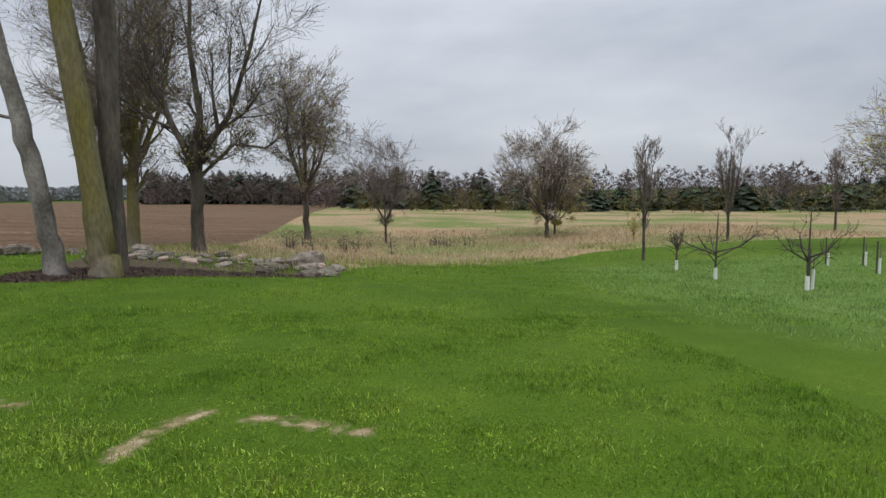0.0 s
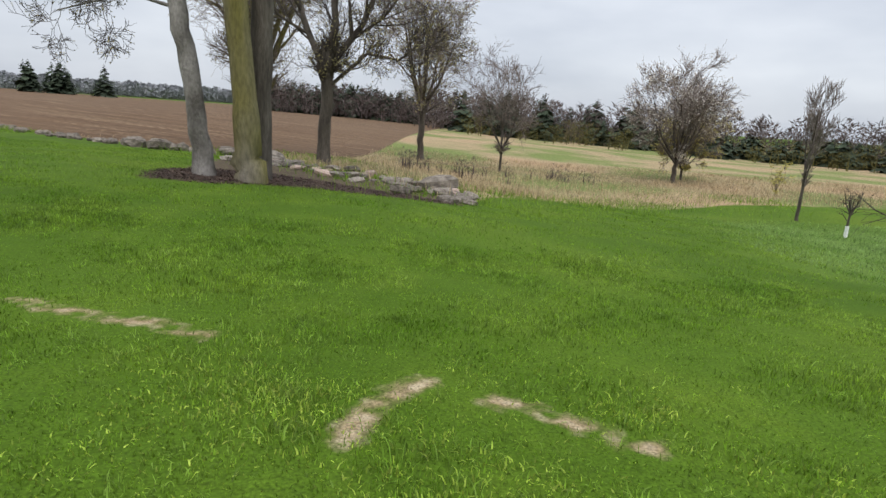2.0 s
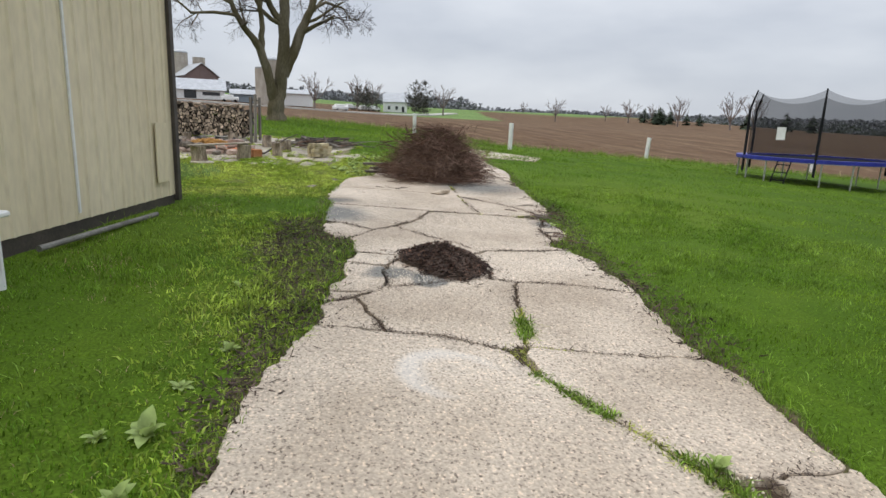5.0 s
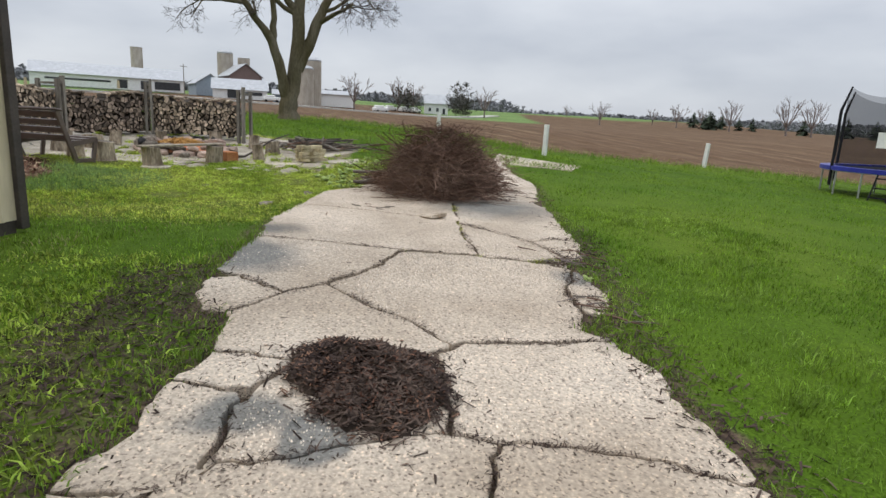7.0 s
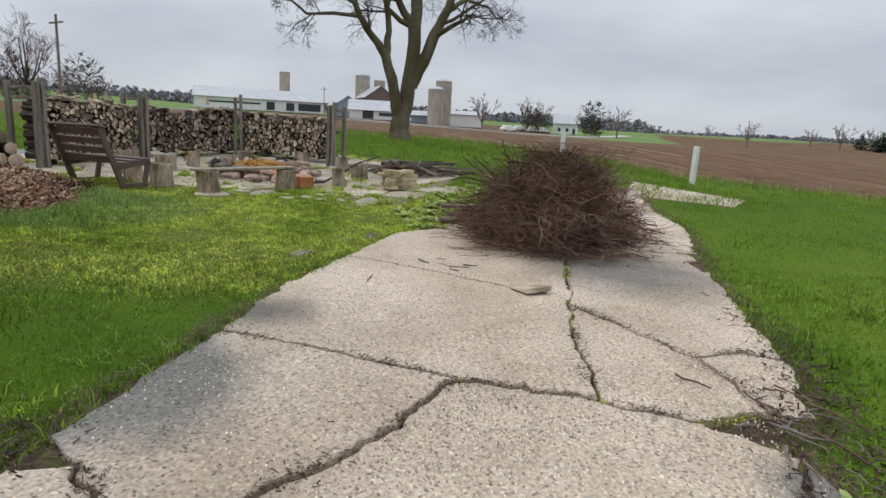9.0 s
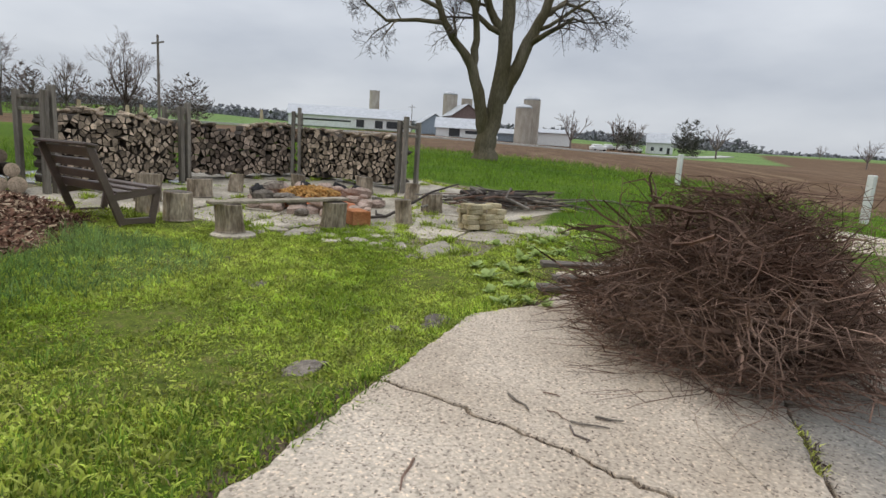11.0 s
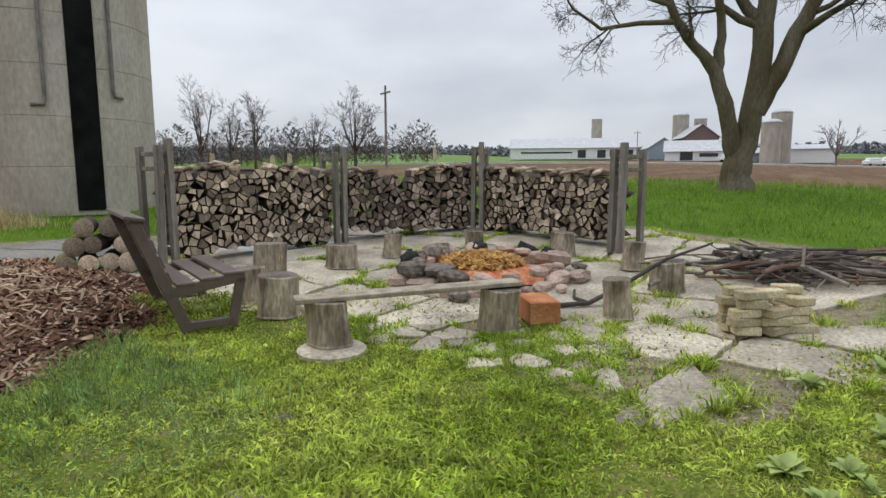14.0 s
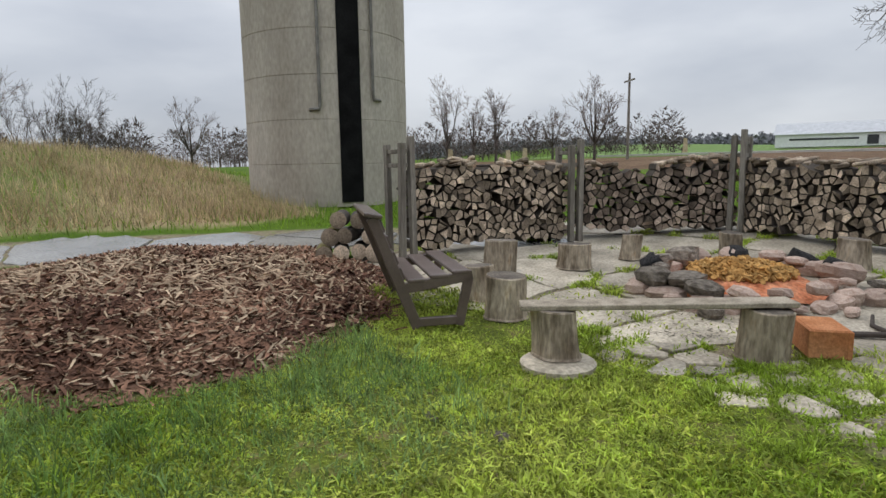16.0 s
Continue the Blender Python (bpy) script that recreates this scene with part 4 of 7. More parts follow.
def build_silo():
    r, h = 2.47, 15.0
    o = thing("silo", G(-26.48, -11.66, -0.15), "tall weathered concrete silo with a black chute", "silo")
    g = Geo()
    n = 180
    rings = []
    for k in range(int(h / 1.22) + 1):
        z = k * 1.22
        rings += [(z, r), (z + 1.19, r), (z + 1.195, r - 0.012), (z + 1.215, r - 0.012)]
    vs = [(R * math.cos(2 * math.pi * i / n), R * math.sin(2 * math.pi * i / n), z) for z, R in rings for i in range(n)]
    fs = [(k * n + i, k * n + (i + 1) % n, (k + 1) * n + (i + 1) % n, (k + 1) * n + i) for k in range(len(rings) - 1) for i in range(n)]
    g.add(vs, fs)
    part("barrel", g, M_SILO, o)
    g = Geo()
    dome = [(r * 1.01 * math.cos(a), h + r * 0.75 * math.sin(a)) for a in [i * math.pi / 16 for i in range(9)]]
    vs = [(R * math.cos(2 * math.pi * i / 36), R * math.sin(2 * math.pi * i / 36), z) for R, z in dome for i in range(36)]
    g.add(vs, [(k * 36 + i, k * 36 + (i + 1) % 36, (k + 1) * 36 + (i + 1) % 36, (k + 1) * 36 + i) for k in range(8) for i in range(36)])
    part("dome", g, M_ROOF, o, smooth=True)
    a0 = math.atan2(5.31 + 11.66, -16.87 + 26.48)
    a0 += 0.22

    def strip(a1, a2, z0, z1, out, slot=0):
        q = Geo()
        m = 8
        vs = []
        for z in (z0, z1):
            for R in (r - 0.05, r + out):
                vs += [(R * math.cos(a1 + (a2 - a1) * i / m), R * math.sin(a1 + (a2 - a1) * i / m), z) for i in range(m + 1)]
        k = m + 1
        fs = []
        for i in range(m):
            fs += [(k + i, k + i + 1, 3 * k + i + 1, 3 * k + i), (2 * k + i, 3 * k + i, 3 * k + i + 1, 2 * k + i + 1), (i, i + 1, k + i + 1, k + i)]
        fs += [(0, k, 3 * k, 2 * k), (m, 2 * k + m, 3 * k + m, k + m)]
        q.add(vs, fs)
        return q
    part("chute", strip(a0 - 0.095, a0 + 0.16, 0.12, h, 0.03), M_BLACK, o, "black tarred chute strip")
    for da, z0 in ((-0.30, 2.7), (0.31, 3.0)):
        g = Geo()
        x, y = math.cos(a0 + da), math.sin(a0 + da)
        tx, ty = -y, x
        R = r + 0.07
        sgn = -1 if da < 0 else 1
        g.tube([(x * R, y * R, h), (x * R, y * R, z0 + 0.12), (x * R + tx * 0.02 * sgn, y * R + ty * 0.02 * sgn, z0), (x * r * 0.995 + tx * 0.3 * sgn, y * r * 0.995 + ty * 0.3 * sgn, z0 - 0.02)], [0.045] * 4, 8)
        part("pipe", g, M_RUST, o, "weathered upright pipe")


# ---------- firewood ----------
POSTS = [(-21.45, -1.05), (-24.12, -0.38), (-25.95, 1.42), (-25.05, 4.05)]


def build_stack(a, b, heights, seed, dark):
    rng = random.Random(seed)
    L = math.hypot(b[0] - a[0], b[1] - a[1]) - 0.16
    yaw = math.degrees(math.atan2(b[1] - a[1], b[0] - a[0]))
    o = thing("firewood_stack", G((a[0] + b[0]) / 2, (a[1] + b[1]) / 2, 0.05), "long stack of split firewood, grey end grain showing", "firewood", yaw, "stacks behind the fire pit")
    size = 0.096
    poly = [(-L / 2, 0)] + [(L / 2, 0)] + [(L / 2 - L * i / (len(heights) - 1), hh) for i, hh in enumerate(heights[::-1])]
    count = 0
    for p, c in cells(poly, size, seed, 0.48, 0.12):
        g = Geo()
        k = rng.uniform(0.78, 0.96)
        cx, cz = sum(q[0] for q in c) / len(c), sum(q[1] for q in c) / len(c)
        front = -0.2 + rng.gauss(0, 0.02)
        tilt = rng.uniform(-0.03, 0.03)
        pts = [(cx + (q[0] - cx) * k, cz + (q[1] - cz) * k) for q in c]
        while len(pts) > 4 and rng.random() < 0.55:
            pts.pop(rng.randrange(len(pts)))
        n = len(pts)
        mid = [(cx + (q[0] - cx) * 0.95, front + tilt * (q[0] - cx) * 6, cz + (q[1] - cz) * 0.95) for q in pts]
        vs = mid + [(q[0], front + 0.012 + tilt * (q[0] - cx) * 6, q[1]) for q in pts] + [(q[0], 0.2, q[1]) for q in pts]
        g.add(vs, [tuple(range(n))], 0)
        g.f += [(i, n + i, n + (i + 1) % n, (i + 1) % n) for i in range(n)] + [(n + i, 2 * n + i, 2 * n + (i + 1) % n, n + (i + 1) % n) for i in range(n)] + [tuple(range(3 * n - 1, 2 * n - 1, -1))]
        g.m += [1] * (2 * n + 1)
        part("log", g, [M_LOGEND_DARK if dark else M_LOGEND, M_LOGBARK], o)
    for i in range(26):
        x = rng.uniform(-L / 2 + 0.2, L / 2 - 0.2)
        z = float(np.interp(x, [-L / 2 + L * j / (len(heights) - 1) for j in range(len(heights))], heights))
        g = Geo()
        w = rng.uniform(0.05, 0.11)
        t = Euler((rng.uniform(-0.2, 0.2), rng.uniform(-0.25, 0.25), rng.uniform(-0.5, 0.5))).to_matrix()
        g.box((x, rng.uniform(-0.08, 0.08), z + rng.uniform(-0.02, 0.05)), (w, 0.38, w * 0.6), tilt=t, bevel=0.015)
        part("log", g, M_LOGEND, o)
    return o


def build_posts():
    for i, (x, y) in enumerate(POSTS):
        nxt, prv = POSTS[min(i + 1, 3)], POSTS[max(i - 1, 0)]
        d = math.degrees(math.atan2(nxt[1] - prv[1], nxt[0] - prv[0]))
        o = thing("stack_post", G(x, y, -0.02), "pair of weathered grey wooden posts framing a wood stack", "post", d, "posts of the wood stacks")
        hh = 1.4 if i else 1.52
        for s in (-0.33, 0.33):
            for dx in (-0.055, 0.055) if s < 0 else (0.0,):
                g = Geo()
                t = Euler((random.uniform(-0.015, 0.015), random.uniform(-0.02, 0.02), 0)).to_matrix()
                g.box((dx * 1.25, s, hh / 2 + (0.04 if dx > 0 else 0)), (0.07, 0.11, hh + (0.08 if dx > 0 else 0)), tilt=t, bevel=0.008)
                part("post", g, M_GREYWOOD, o)
        for z in (hh - 0.1, hh - 0.28):
            g = Geo()
            g.box((0.0, 0.03, z), (0.04, 0.74, 0.055), bevel=0.006)
            part("cross_rail", g, M_GREYWOOD, o)


build_slab()
build_patio()
build_shed()
build_silo()
build_stack(POSTS[0], POSTS[1], [1.1, 1.14, 1.16, 1.14, 1.1, 1.08], 11, 0)
build_stack(POSTS[1], POSTS[2], [1.03, 0.98, 0.93, 1.03, 1.06, 1.09], 12, 1)
build_stack(POSTS[2], POSTS[3], [1.01, 0.99, 1.01, 0.97, 0.95, 0.91], 13, 0)
build_posts()


# ---------- trees ----------


def grow(wood, twigs, tips, rng, p, d, r, L, lvl, cfg):
    n = (5, 4, 3, 2, 2)[min(lvl, 4)]
    pts, rad = [p], [r]
    end = cfg.get("taper", 0.5)
    for i in range(n):
        d = (d + Vector((rng.gauss(0, 1), rng.gauss(0, 1), rng.gauss(0, 1))) * cfg["wander"] + Vector((0, 0, cfg["up"][min(lvl, len(cfg["up"]) - 1)]))).normalized()
        p = p + d * (L / n)
        pts.append(p)
        rad.append(max(r * (1 - (1 - end) * (i + 1) / n), cfg["rmin"]))
    (wood if lvl < 2 else twigs).tube(pts, rad, (8, 6, 4, 3, 3)[min(lvl, 4)], 0, False)
    spread(wood, twigs, tips, rng, pts, rad, L, lvl, cfg)


def spread(wood, twigs, tips, rng, pts, rad, L, lvl, cfg, start=0.25):
    if lvl >= cfg["levels"]:
        tips.append(pts)
        return
    n = len(pts) - 1
    for k in range(cfg["kids"][min(lvl, len(cfg["kids"]) - 1)]):
        t = rng.uniform(start, 1.0) * n
        i = min(int(t), n - 1)
        p = Vector(pts[i]).lerp(Vector(pts[i + 1]), t - i)
        axis = (Vector(pts[i + 1]) - Vector(pts[i])).normalized()
        side = axis.cross(Vector((rng.gauss(0, 1), rng.gauss(0, 1), rng.gauss(0, 1)))).normalized()
        a = radians(rng.uniform(*cfg["angle"]))
        d = axis * math.cos(a) + side * math.sin(a)
        r = max((rad[i] + rad[i + 1]) / 2 * rng.uniform(0.35, 0.6), cfg["rmin"])
        grow(wood, twigs, tips, rng, p, d, r, L * rng.uniform(*cfg["ratio"]), lvl + 1, cfg)


CFG = dict(levels=4, kids=(6, 6, 5, 4), wander=0.09, up=(0.06, 0.07, 0.06, 0.04), angle=(18, 45), ratio=(0.5, 0.8), rmin=0.005, taper=0.45)


def tree(at, label, limbs, seed, cfg=CFG, bark=None, twig=None, bud=None, buds=0, bud_size=0.06, rz=0.0, group="", name="tree", starts=0):
    """limbs: lists of (right, back, up, radius); the first is the trunk. Twigs grow on all but the first `starts` limbs."""
    rng = random.Random(seed)
    o = thing(name, at, label, "tree", rz, group)
    wood, twigs, tips = Geo(), Geo(), []
    for i, limb in enumerate(limbs):
        pts, rad = [], []
        raw = [(Vector(q[:3]), q[3]) for q in limb]
        for (a, ra), (b, rb) in zip(raw, raw[1:]):
            m = 4 if i == 0 else 3
            for k in range(m):
                w = Vector((rng.gauss(0, 1), rng.gauss(0, 1), 0)) * (0.12 * ra if k else 0)
                pts.append(a.lerp(b, k / m) + w)
                rad.append((ra + (rb - ra) * k / m) * rng.uniform(0.94, 1.06))
        pts.append(raw[-1][0]); rad.append(raw[-1][1])
        if i == 0:
            rad[0] *= 1.18
            pts[0] = pts[0] - Vector((0, 0, 0.15))
        wood.tube(pts, rad, 14 if i == 0 else 9, 0, False)
        if i >= starts:
            total = sum((b - a).length for (a, _), (b, _) in zip(raw, raw[1:]))
            spread(wood, twigs, tips, rng, pts, rad, total * cfg.get("first", 0.75), 0 if cfg["levels"] > 3 else 1, cfg, max(cfg.get("start", 0.3), cfg.get("bole", 0) if i == 0 else 0))
    part("trunk", wood, bark or M_BARK, o, smooth=True)
    crown = part("crown", twigs, twig or M_TWIG, o)
    if buds and tips:
        g = Geo()
        for _ in range(buds):
            q = rng.choice(tips)
            p = Vector(rng.choice(q[1:])) + Vector((rng.gauss(0, 1), rng.gauss(0, 1), rng.gauss(0, 1))) * bud_size * 0.8
            u = Vector((rng.gauss(0, 1), rng.gauss(0, 1), rng.gauss(0, 1))).normalized() * bud_size * rng.uniform(0.5, 1.2)
            v = u.orthogonal().normalized() * bud_size * rng.uniform(0.3, 0.6)
            g.add([p - u, p + v, p + u, p - v], [(0, 1, 2, 3)])
        part("leaves", g, bud or M_BUD, o)
    return o


def generic(h, r, fork, n, spread_r, rng, lean=(0, 0)):
    """A trunk that forks into n limbs."""
    fx, fy = lean[0] * fork, lean[1] * fork
    out = [[(0, 0, 0, r), (fx * 0.4, fy * 0.5, fork * 0.5, r * 0.85), (fx, fy, fork, r * 0.75)]]
    for k in range(n):
        a = 2 * math.pi * k / n + rng.uniform(-0.4, 0.4)
        s = spread_r * rng.uniform(0.5, 1.0)
        z = fork * rng.uniform(0.8, 1.0)
        top = h * rng.uniform(0.75, 0.95)
        out.append([(fx * z / fork, fy * z / fork, z, r * 0.5), (fx + s * 0.45 * math.cos(a), fy + s * 0.45 * math.sin(a), z + (top - z) * 0.4, r * 0.36), (fx + s * 0.8 * math.cos(a), fy + s * 0.8 * math.sin(a), top, r * 0.13)])
    out.append([(fx, fy, fork * 0.95, r * 0.6), (fx, fy, fork + (h - fork) * 0.5, r * 0.36), (fx + 0.2, fy, h * 0.97, r * 0.1)])
    return out


def build_trees():
    rng = random.Random(21)
    # mossy clump in the bark bed
    view = -10.9
    c5 = {**CFG, "kids": (5, 6, 5, 4), "start": 0.35, "bole": 0.6, "rmin": 0.005, "angle": (30, 70), "first": 0.36, "wander": 0.2}
    tree(G(-5.72, 13.85), "leaning grey tree trunk with dark scars in a bark bed", [[(0, 0, 0, 0.24), (-0.16, 0, 1.2, 0.19), (-0.36, 0, 2.6, 0.175), (-0.6, 0, 3.8, 0.165), (-0.95, 0, 5.4, 0.16), (-1.3, 0, 7.6, 0.15), (-1.7, 0.2, 10, 0.1), (-1.9, 0.3, 13, 0.03)],
         [(-0.85, 0, 5.0, 0.06), (-2.2, 0.4, 6.0, 0.045), (-3.6, 0.8, 6.3, 0.02)], [(-1.3, 0, 7.8, 0.1), (-0.6, -1, 9.5, 0.07), (0.2, -1.6, 12, 0.03)], [(-1.3, 0, 7.4, 0.08), (-2.7, 0.4, 9, 0.06), (-4, 0.8, 10.5, 0.02)],
         [(-0.5, 0, 3.3, 0.04), (-1.8, 0.3, 3.6, 0.028), (-3.4, 0.2, 3.2, 0.012)]], 31, c5, M_BARK_PALE, M_TWIG_DARK, M_BUD, 1567, 0.030, view)
    tree(G(-4.86, 13.95), "straight mossy tree trunk with yellow-green bark at its foot", [[(0.05, 0, 0, 0.34), (0.0, 0, 0.6, 0.27), (-0.1, 0, 2.0, 0.25), (-0.32, 0, 4.2, 0.235), (-0.6, 0, 7.0, 0.22), (-0.8, 0, 10, 0.14), (-0.9, 0, 13, 0.05)],
         [(-0.65, 0, 7.8, 0.12), (0.9, -0.4, 9.5, 0.09), (2.2, -0.6, 12, 0.03)], [(-0.7, 0, 8.4, 0.12), (-1.9, -0.4, 10.5, 0.08), (-2.6, -0.6, 13, 0.03)]], 32, c5, M_BARK_MOSS, M_TWIG_DARK, M_BUD, 1567, 0.030, view)
    tree(G(-4.88, 14.7), "dark upright tree trunk behind a mossy one", [[(0, 0, 0, 0.26), (0.1, 0, 2.5, 0.23), (0.2, 0, 5, 0.22), (0.16, 0, 8, 0.18), (0.1, 0, 12, 0.07)], [(-0.4, 0, 7.5, 0.12), (0.9, 0.5, 9.0, 0.08), (1.9, 0.8, 12, 0.03)],
         [(-0.3, 0, 7.0, 0.08), (-1.4, 0.5, 9, 0.06), (-2.4, 0.8, 11, 0.02)]], 33, c5, M_BARK, M_TWIG_DARK, M_BUD, 1567, 0.030, view)
    # behind the rock bed
    c4 = {**CFG, "bole": 0.7, "kids": (5, 5, 5, 5), "rmin": 0.007, "angle": (22, 52), "first": 0.6}
    for x, y, h, lean, sd in ((-11.9, 36.5, 15, (0.03, 0), 41), (-10.9, 36.0, 14, (0.08, 0), 42)):
        tree(G(x, y), "tall slim bare tree with mossy trunk", generic(h, 0.36, 5.0, 6, 3.8, rng, lean), sd, {**c4, "kids": (6, 6, 5, 4), "start": 0.12, "bole": 0.4, "first": 0.5}, M_BARK_MOSS, M_TWIG, M_BUD, 3135, 0.068, view)
    tree(G(-5.74, 28.0), "spreading bare tree with a low fork and budding twigs", [[(0, 0, 0, 0.30), (0, 0, 2.0, 0.26), (0.15, 0, 4.2, 0.25)], [(0, 0, 4.0, 0.17), (-1.0, 0.2, 5.8, 0.13), (-1.9, 0.3, 8.5, 0.09), (-2.4, 0.3, 12, 0.03)], [(0.15, 0, 4.1, 0.2), (0.5, -0.3, 6.0, 0.15), (0.3, -0.5, 9, 0.1), (0.6, -0.5, 13, 0.03)],
         [(0.15, 0, 4.2, 0.16), (1.5, 0.3, 6.0, 0.12), (2.6, 0.4, 9.0, 0.08), (3.4, 0.5, 12, 0.03)], [(0.2, 0, 3.4, 0.09), (1.8, 0, 4.8, 0.07), (3.2, 0, 4.6, 0.05), (4.2, 0, 5.4, 0.02)]], 43, {**c4, "kids": (8, 6, 5, 5), "start": 0.12, "first": 0.5}, M_BARK, M_TWIG_DARK, M_BUD, 5225, 0.053, view)
    tree(G(-1.9, 52.5), "full bare tree with reddish-grey twigs", generic(12.0, 0.3, 4.5, 6, 4.4, rng), 44, {**c4, "rmin": 0.011}, M_BARK, M_TWIG, M_BUD, 5225, 0.090, view)
    tree(G(4.5, 48.4), "small bare tree with fine reddish twigs", generic(6.6, 0.11, 1.8, 6, 2.8, rng), 45, {**c4, "rmin": 0.009, "levels": 4, "kids": (5, 5, 4, 4)}, M_BARK, M_TWIG, rz=view)
    tree(G(18.3, 48.2), "round-crowned tree with pale blossom on top", generic(6.9, 0.2, 1.9, 9, 3.9, rng), 46, {**c4, "rmin": 0.010}, M_BARK, M_TWIG, M_BUD_PALE, 6270, 0.083, view)
    tree(G(20.5, 52.0), "low bush with yellow spring leaves", generic(4.4, 0.12, 1.0, 6, 2.4, rng), 47, {**c4, "rmin": 0.010}, M_BARK, M_TWIG, M_BUD_YELLOW, 5225, 0.098, view)
    slim = {**CFG, "bole": 0.6, "kids": (6, 5, 4, 3), "angle": (14, 34), "up": (0.2, 0.22, 0.16), "rmin": 0.0055, "first": 0.34, "wander": 0.07}
    tree(G(15.6, 27.5), "slender young tree with upright bare twigs", generic(5.6, 0.08, 2.0, 3, 0.9, rng), 48, slim, M_BARK, M_TWIG, rz=view)
    tree(G(28.3, 38.2), "slender young tree with upright bare twigs", generic(7.0, 0.11, 2.4, 4, 1.2, rng), 49, slim, M_BARK, M_TWIG, rz=view)
    tree(G(44, 45), "thin young tree with bare upright twigs", generic(7, 0.11, 2.6, 3, 1.0, rng), 50, slim, M_BARK, M_TWIG, rz=view)
    tree(G(33.5, 27.5), "tree with pale yellow spring leaves", generic(8.5, 0.2, 2.8, 8, 3.8, rng), 51, c4, M_BARK, M_TWIG, M_BUD_YELLOW, 7315, 0.090, view)
    # fruit trees with painted or wrapped feet
    low = {**CFG, "kids": (4, 4, 3), "levels": 3, "angle": (30, 70), "rmin": 0.006, "first": 0.5}
    for x, y, sp, sd in ((12.9, 18.0, 1.5, 61), (13.6, 14.8, 0.9, 62), (13.9, 21.9, 0.3, 63)):
        h = 2.3 if sp > 0.5 else 1.4
        limbs = [[(0, 0, 0, 0.045), (0, 0, 0.6, 0.038), (0.05, 0, h, 0.012)]]
        limbs += [[(0, 0, 0.75 + 0.05 * k, 0.03), (sp * 0.6 * math.cos(k * 1.3), sp * 0.6 * math.sin(k * 1.3), 1.2, 0.02), (sp * math.cos(k * 1.3), sp * math.sin(k * 1.3), 1.65, 0.008)] for k in range(5)]
        o = tree(G(x, y), "small bare fruit tree with a white wrapped foot", limbs, sd, low, M_BARK, M_TWIG_DARK, rz=view, group="young orchard", name="fruit_tree")
        g = Geo()
        g.tube([(0, 0, 0), (0, 0, 0.42)], [0.07, 0.058], 10)
        part("trunk_guard", g, M_WHITE, o, "white trunk guard")
    for x, y in ((21.1, 22.0), (22.6, 21.6), (20.4, 18.9), (13.75, 14.9)):
        o = thing("tree_stake", G(x, y), "black stake beside a white tree guard", "stake", group="young orchard")
        g = Geo(); g.tube([(0, 0, -0.1), (0, 0, 1.25)], [0.03, 0.03], 6)
        part("stake", g, M_DARKMETAL, o)
        g = Geo(); g.tube([(0.12, 0, 0), (0.14, 0, 0.6)], [0.05, 0.045], 8)
        part("guard", g, M_WHITE, o, "white plastic guard")
        g = Geo(); g.tube([(0.14, 0, 0.6), (0.16, 0, 1.1)], [0.02, 0.008], 5)
        part("stem", g, M_TWIG, o)
    # bushy sapling in the dry field
    tree(G(22.6, 41.3), "knee-high sapling with yellowish leaves", generic(1.9, 0.03, 0.4, 5, 0.7, rng), 64, {**low, "rmin": 0.008}, M_BARK, M_TWIG, M_BUD_YELLOW, 522, 0.075, view)
    # big tree at the field
    yaw = 118.1
    big = {**CFG, "kids": (6, 5, 5, 4), "rmin": 0.0045, "bole": 0.5, "angle": (25, 70), "up": (0.02, -0.02, -0.02, -0.03), "wander": 0.2, "first": 0.4, "start": 0.35, "ratio": (0.42, 0.68)}
    tree(G(-35.24, 5.08, -0.05), "large bare tree with several mossy limbs from a low fork", [
        [(0, 0, 0, 0.46), (0.1, 0, 0.8, 0.37), (0.35, 0, 1.8, 0.30), (0.6, 0, 4.0, 0.27), (0.65, 0, 6.2, 0.22), (0.5, 0.2, 9.0, 0.12), (0.4, 0.3, 11.5, 0.04)],
        [(0.0, 0, 1.0, 0.26), (-0.25, 0, 2.0, 0.22), (-0.62, 0.1, 3.3, 0.19), (-1.2, 0.2, 4.0, 0.14), (-1.75, 0.2, 4.7, 0.12), (-2.4, 0.3, 6.4, 0.08), (-3.2, 0.4, 8.6, 0.03)],
        [(-1.75, 0.2, 4.65, 0.08), (-2.8, 0.1, 4.6, 0.065), (-3.9, -0.1, 4.4, 0.05), (-4.7, -0.2, 4.9, 0.035), (-5.3, -0.2, 5.8, 0.015)],
        [(-1.9, 0.2, 5.1, 0.08), (-2.9, 0.5, 5.5, 0.06), (-4.0, 0.6, 6.3, 0.03), (-5.2, 0.7, 7.0, 0.012)],
        [(-0.6, 0.1, 3.2, 0.15), (-0.55, 0, 4.2, 0.13), (-0.85, -0.2, 5.8, 0.10), (-1.1, -0.3, 8.4, 0.04)],
        [(0.5, 0, 2.2, 0.28), (1.0, -0.1, 3.2, 0.24), (1.4, -0.2, 4.3, 0.22), (2.0, -0.2, 5.4, 0.18), (2.6, -0.3, 7.6, 0.10), (3.0, -0.4, 10, 0.03)],
        [(0.7, 0, 4.3, 0.2), (0.2, 0.2, 5.0, 0.16), (-0.25, 0.3, 6.0, 0.13), (-0.4, 0.4, 9.0, 0.05)],
        [(2.0, -0.2, 5.4, 0.1), (3.0, 0, 5.9, 0.07), (4.2, 0.2, 5.8, 0.04), (5.0, 0.3, 5.2, 0.015)],
    ], 71, big, M_BARK_BROWN, M_TWIG_DARK, rz=yaw)
    # bare trees beyond the wood stacks
    def out(azim, dist, base=(-16.87, 5.4)):
        return base[0] + dist * math.sin(radians(azim)), base[1] + dist * math.cos(radians(azim))
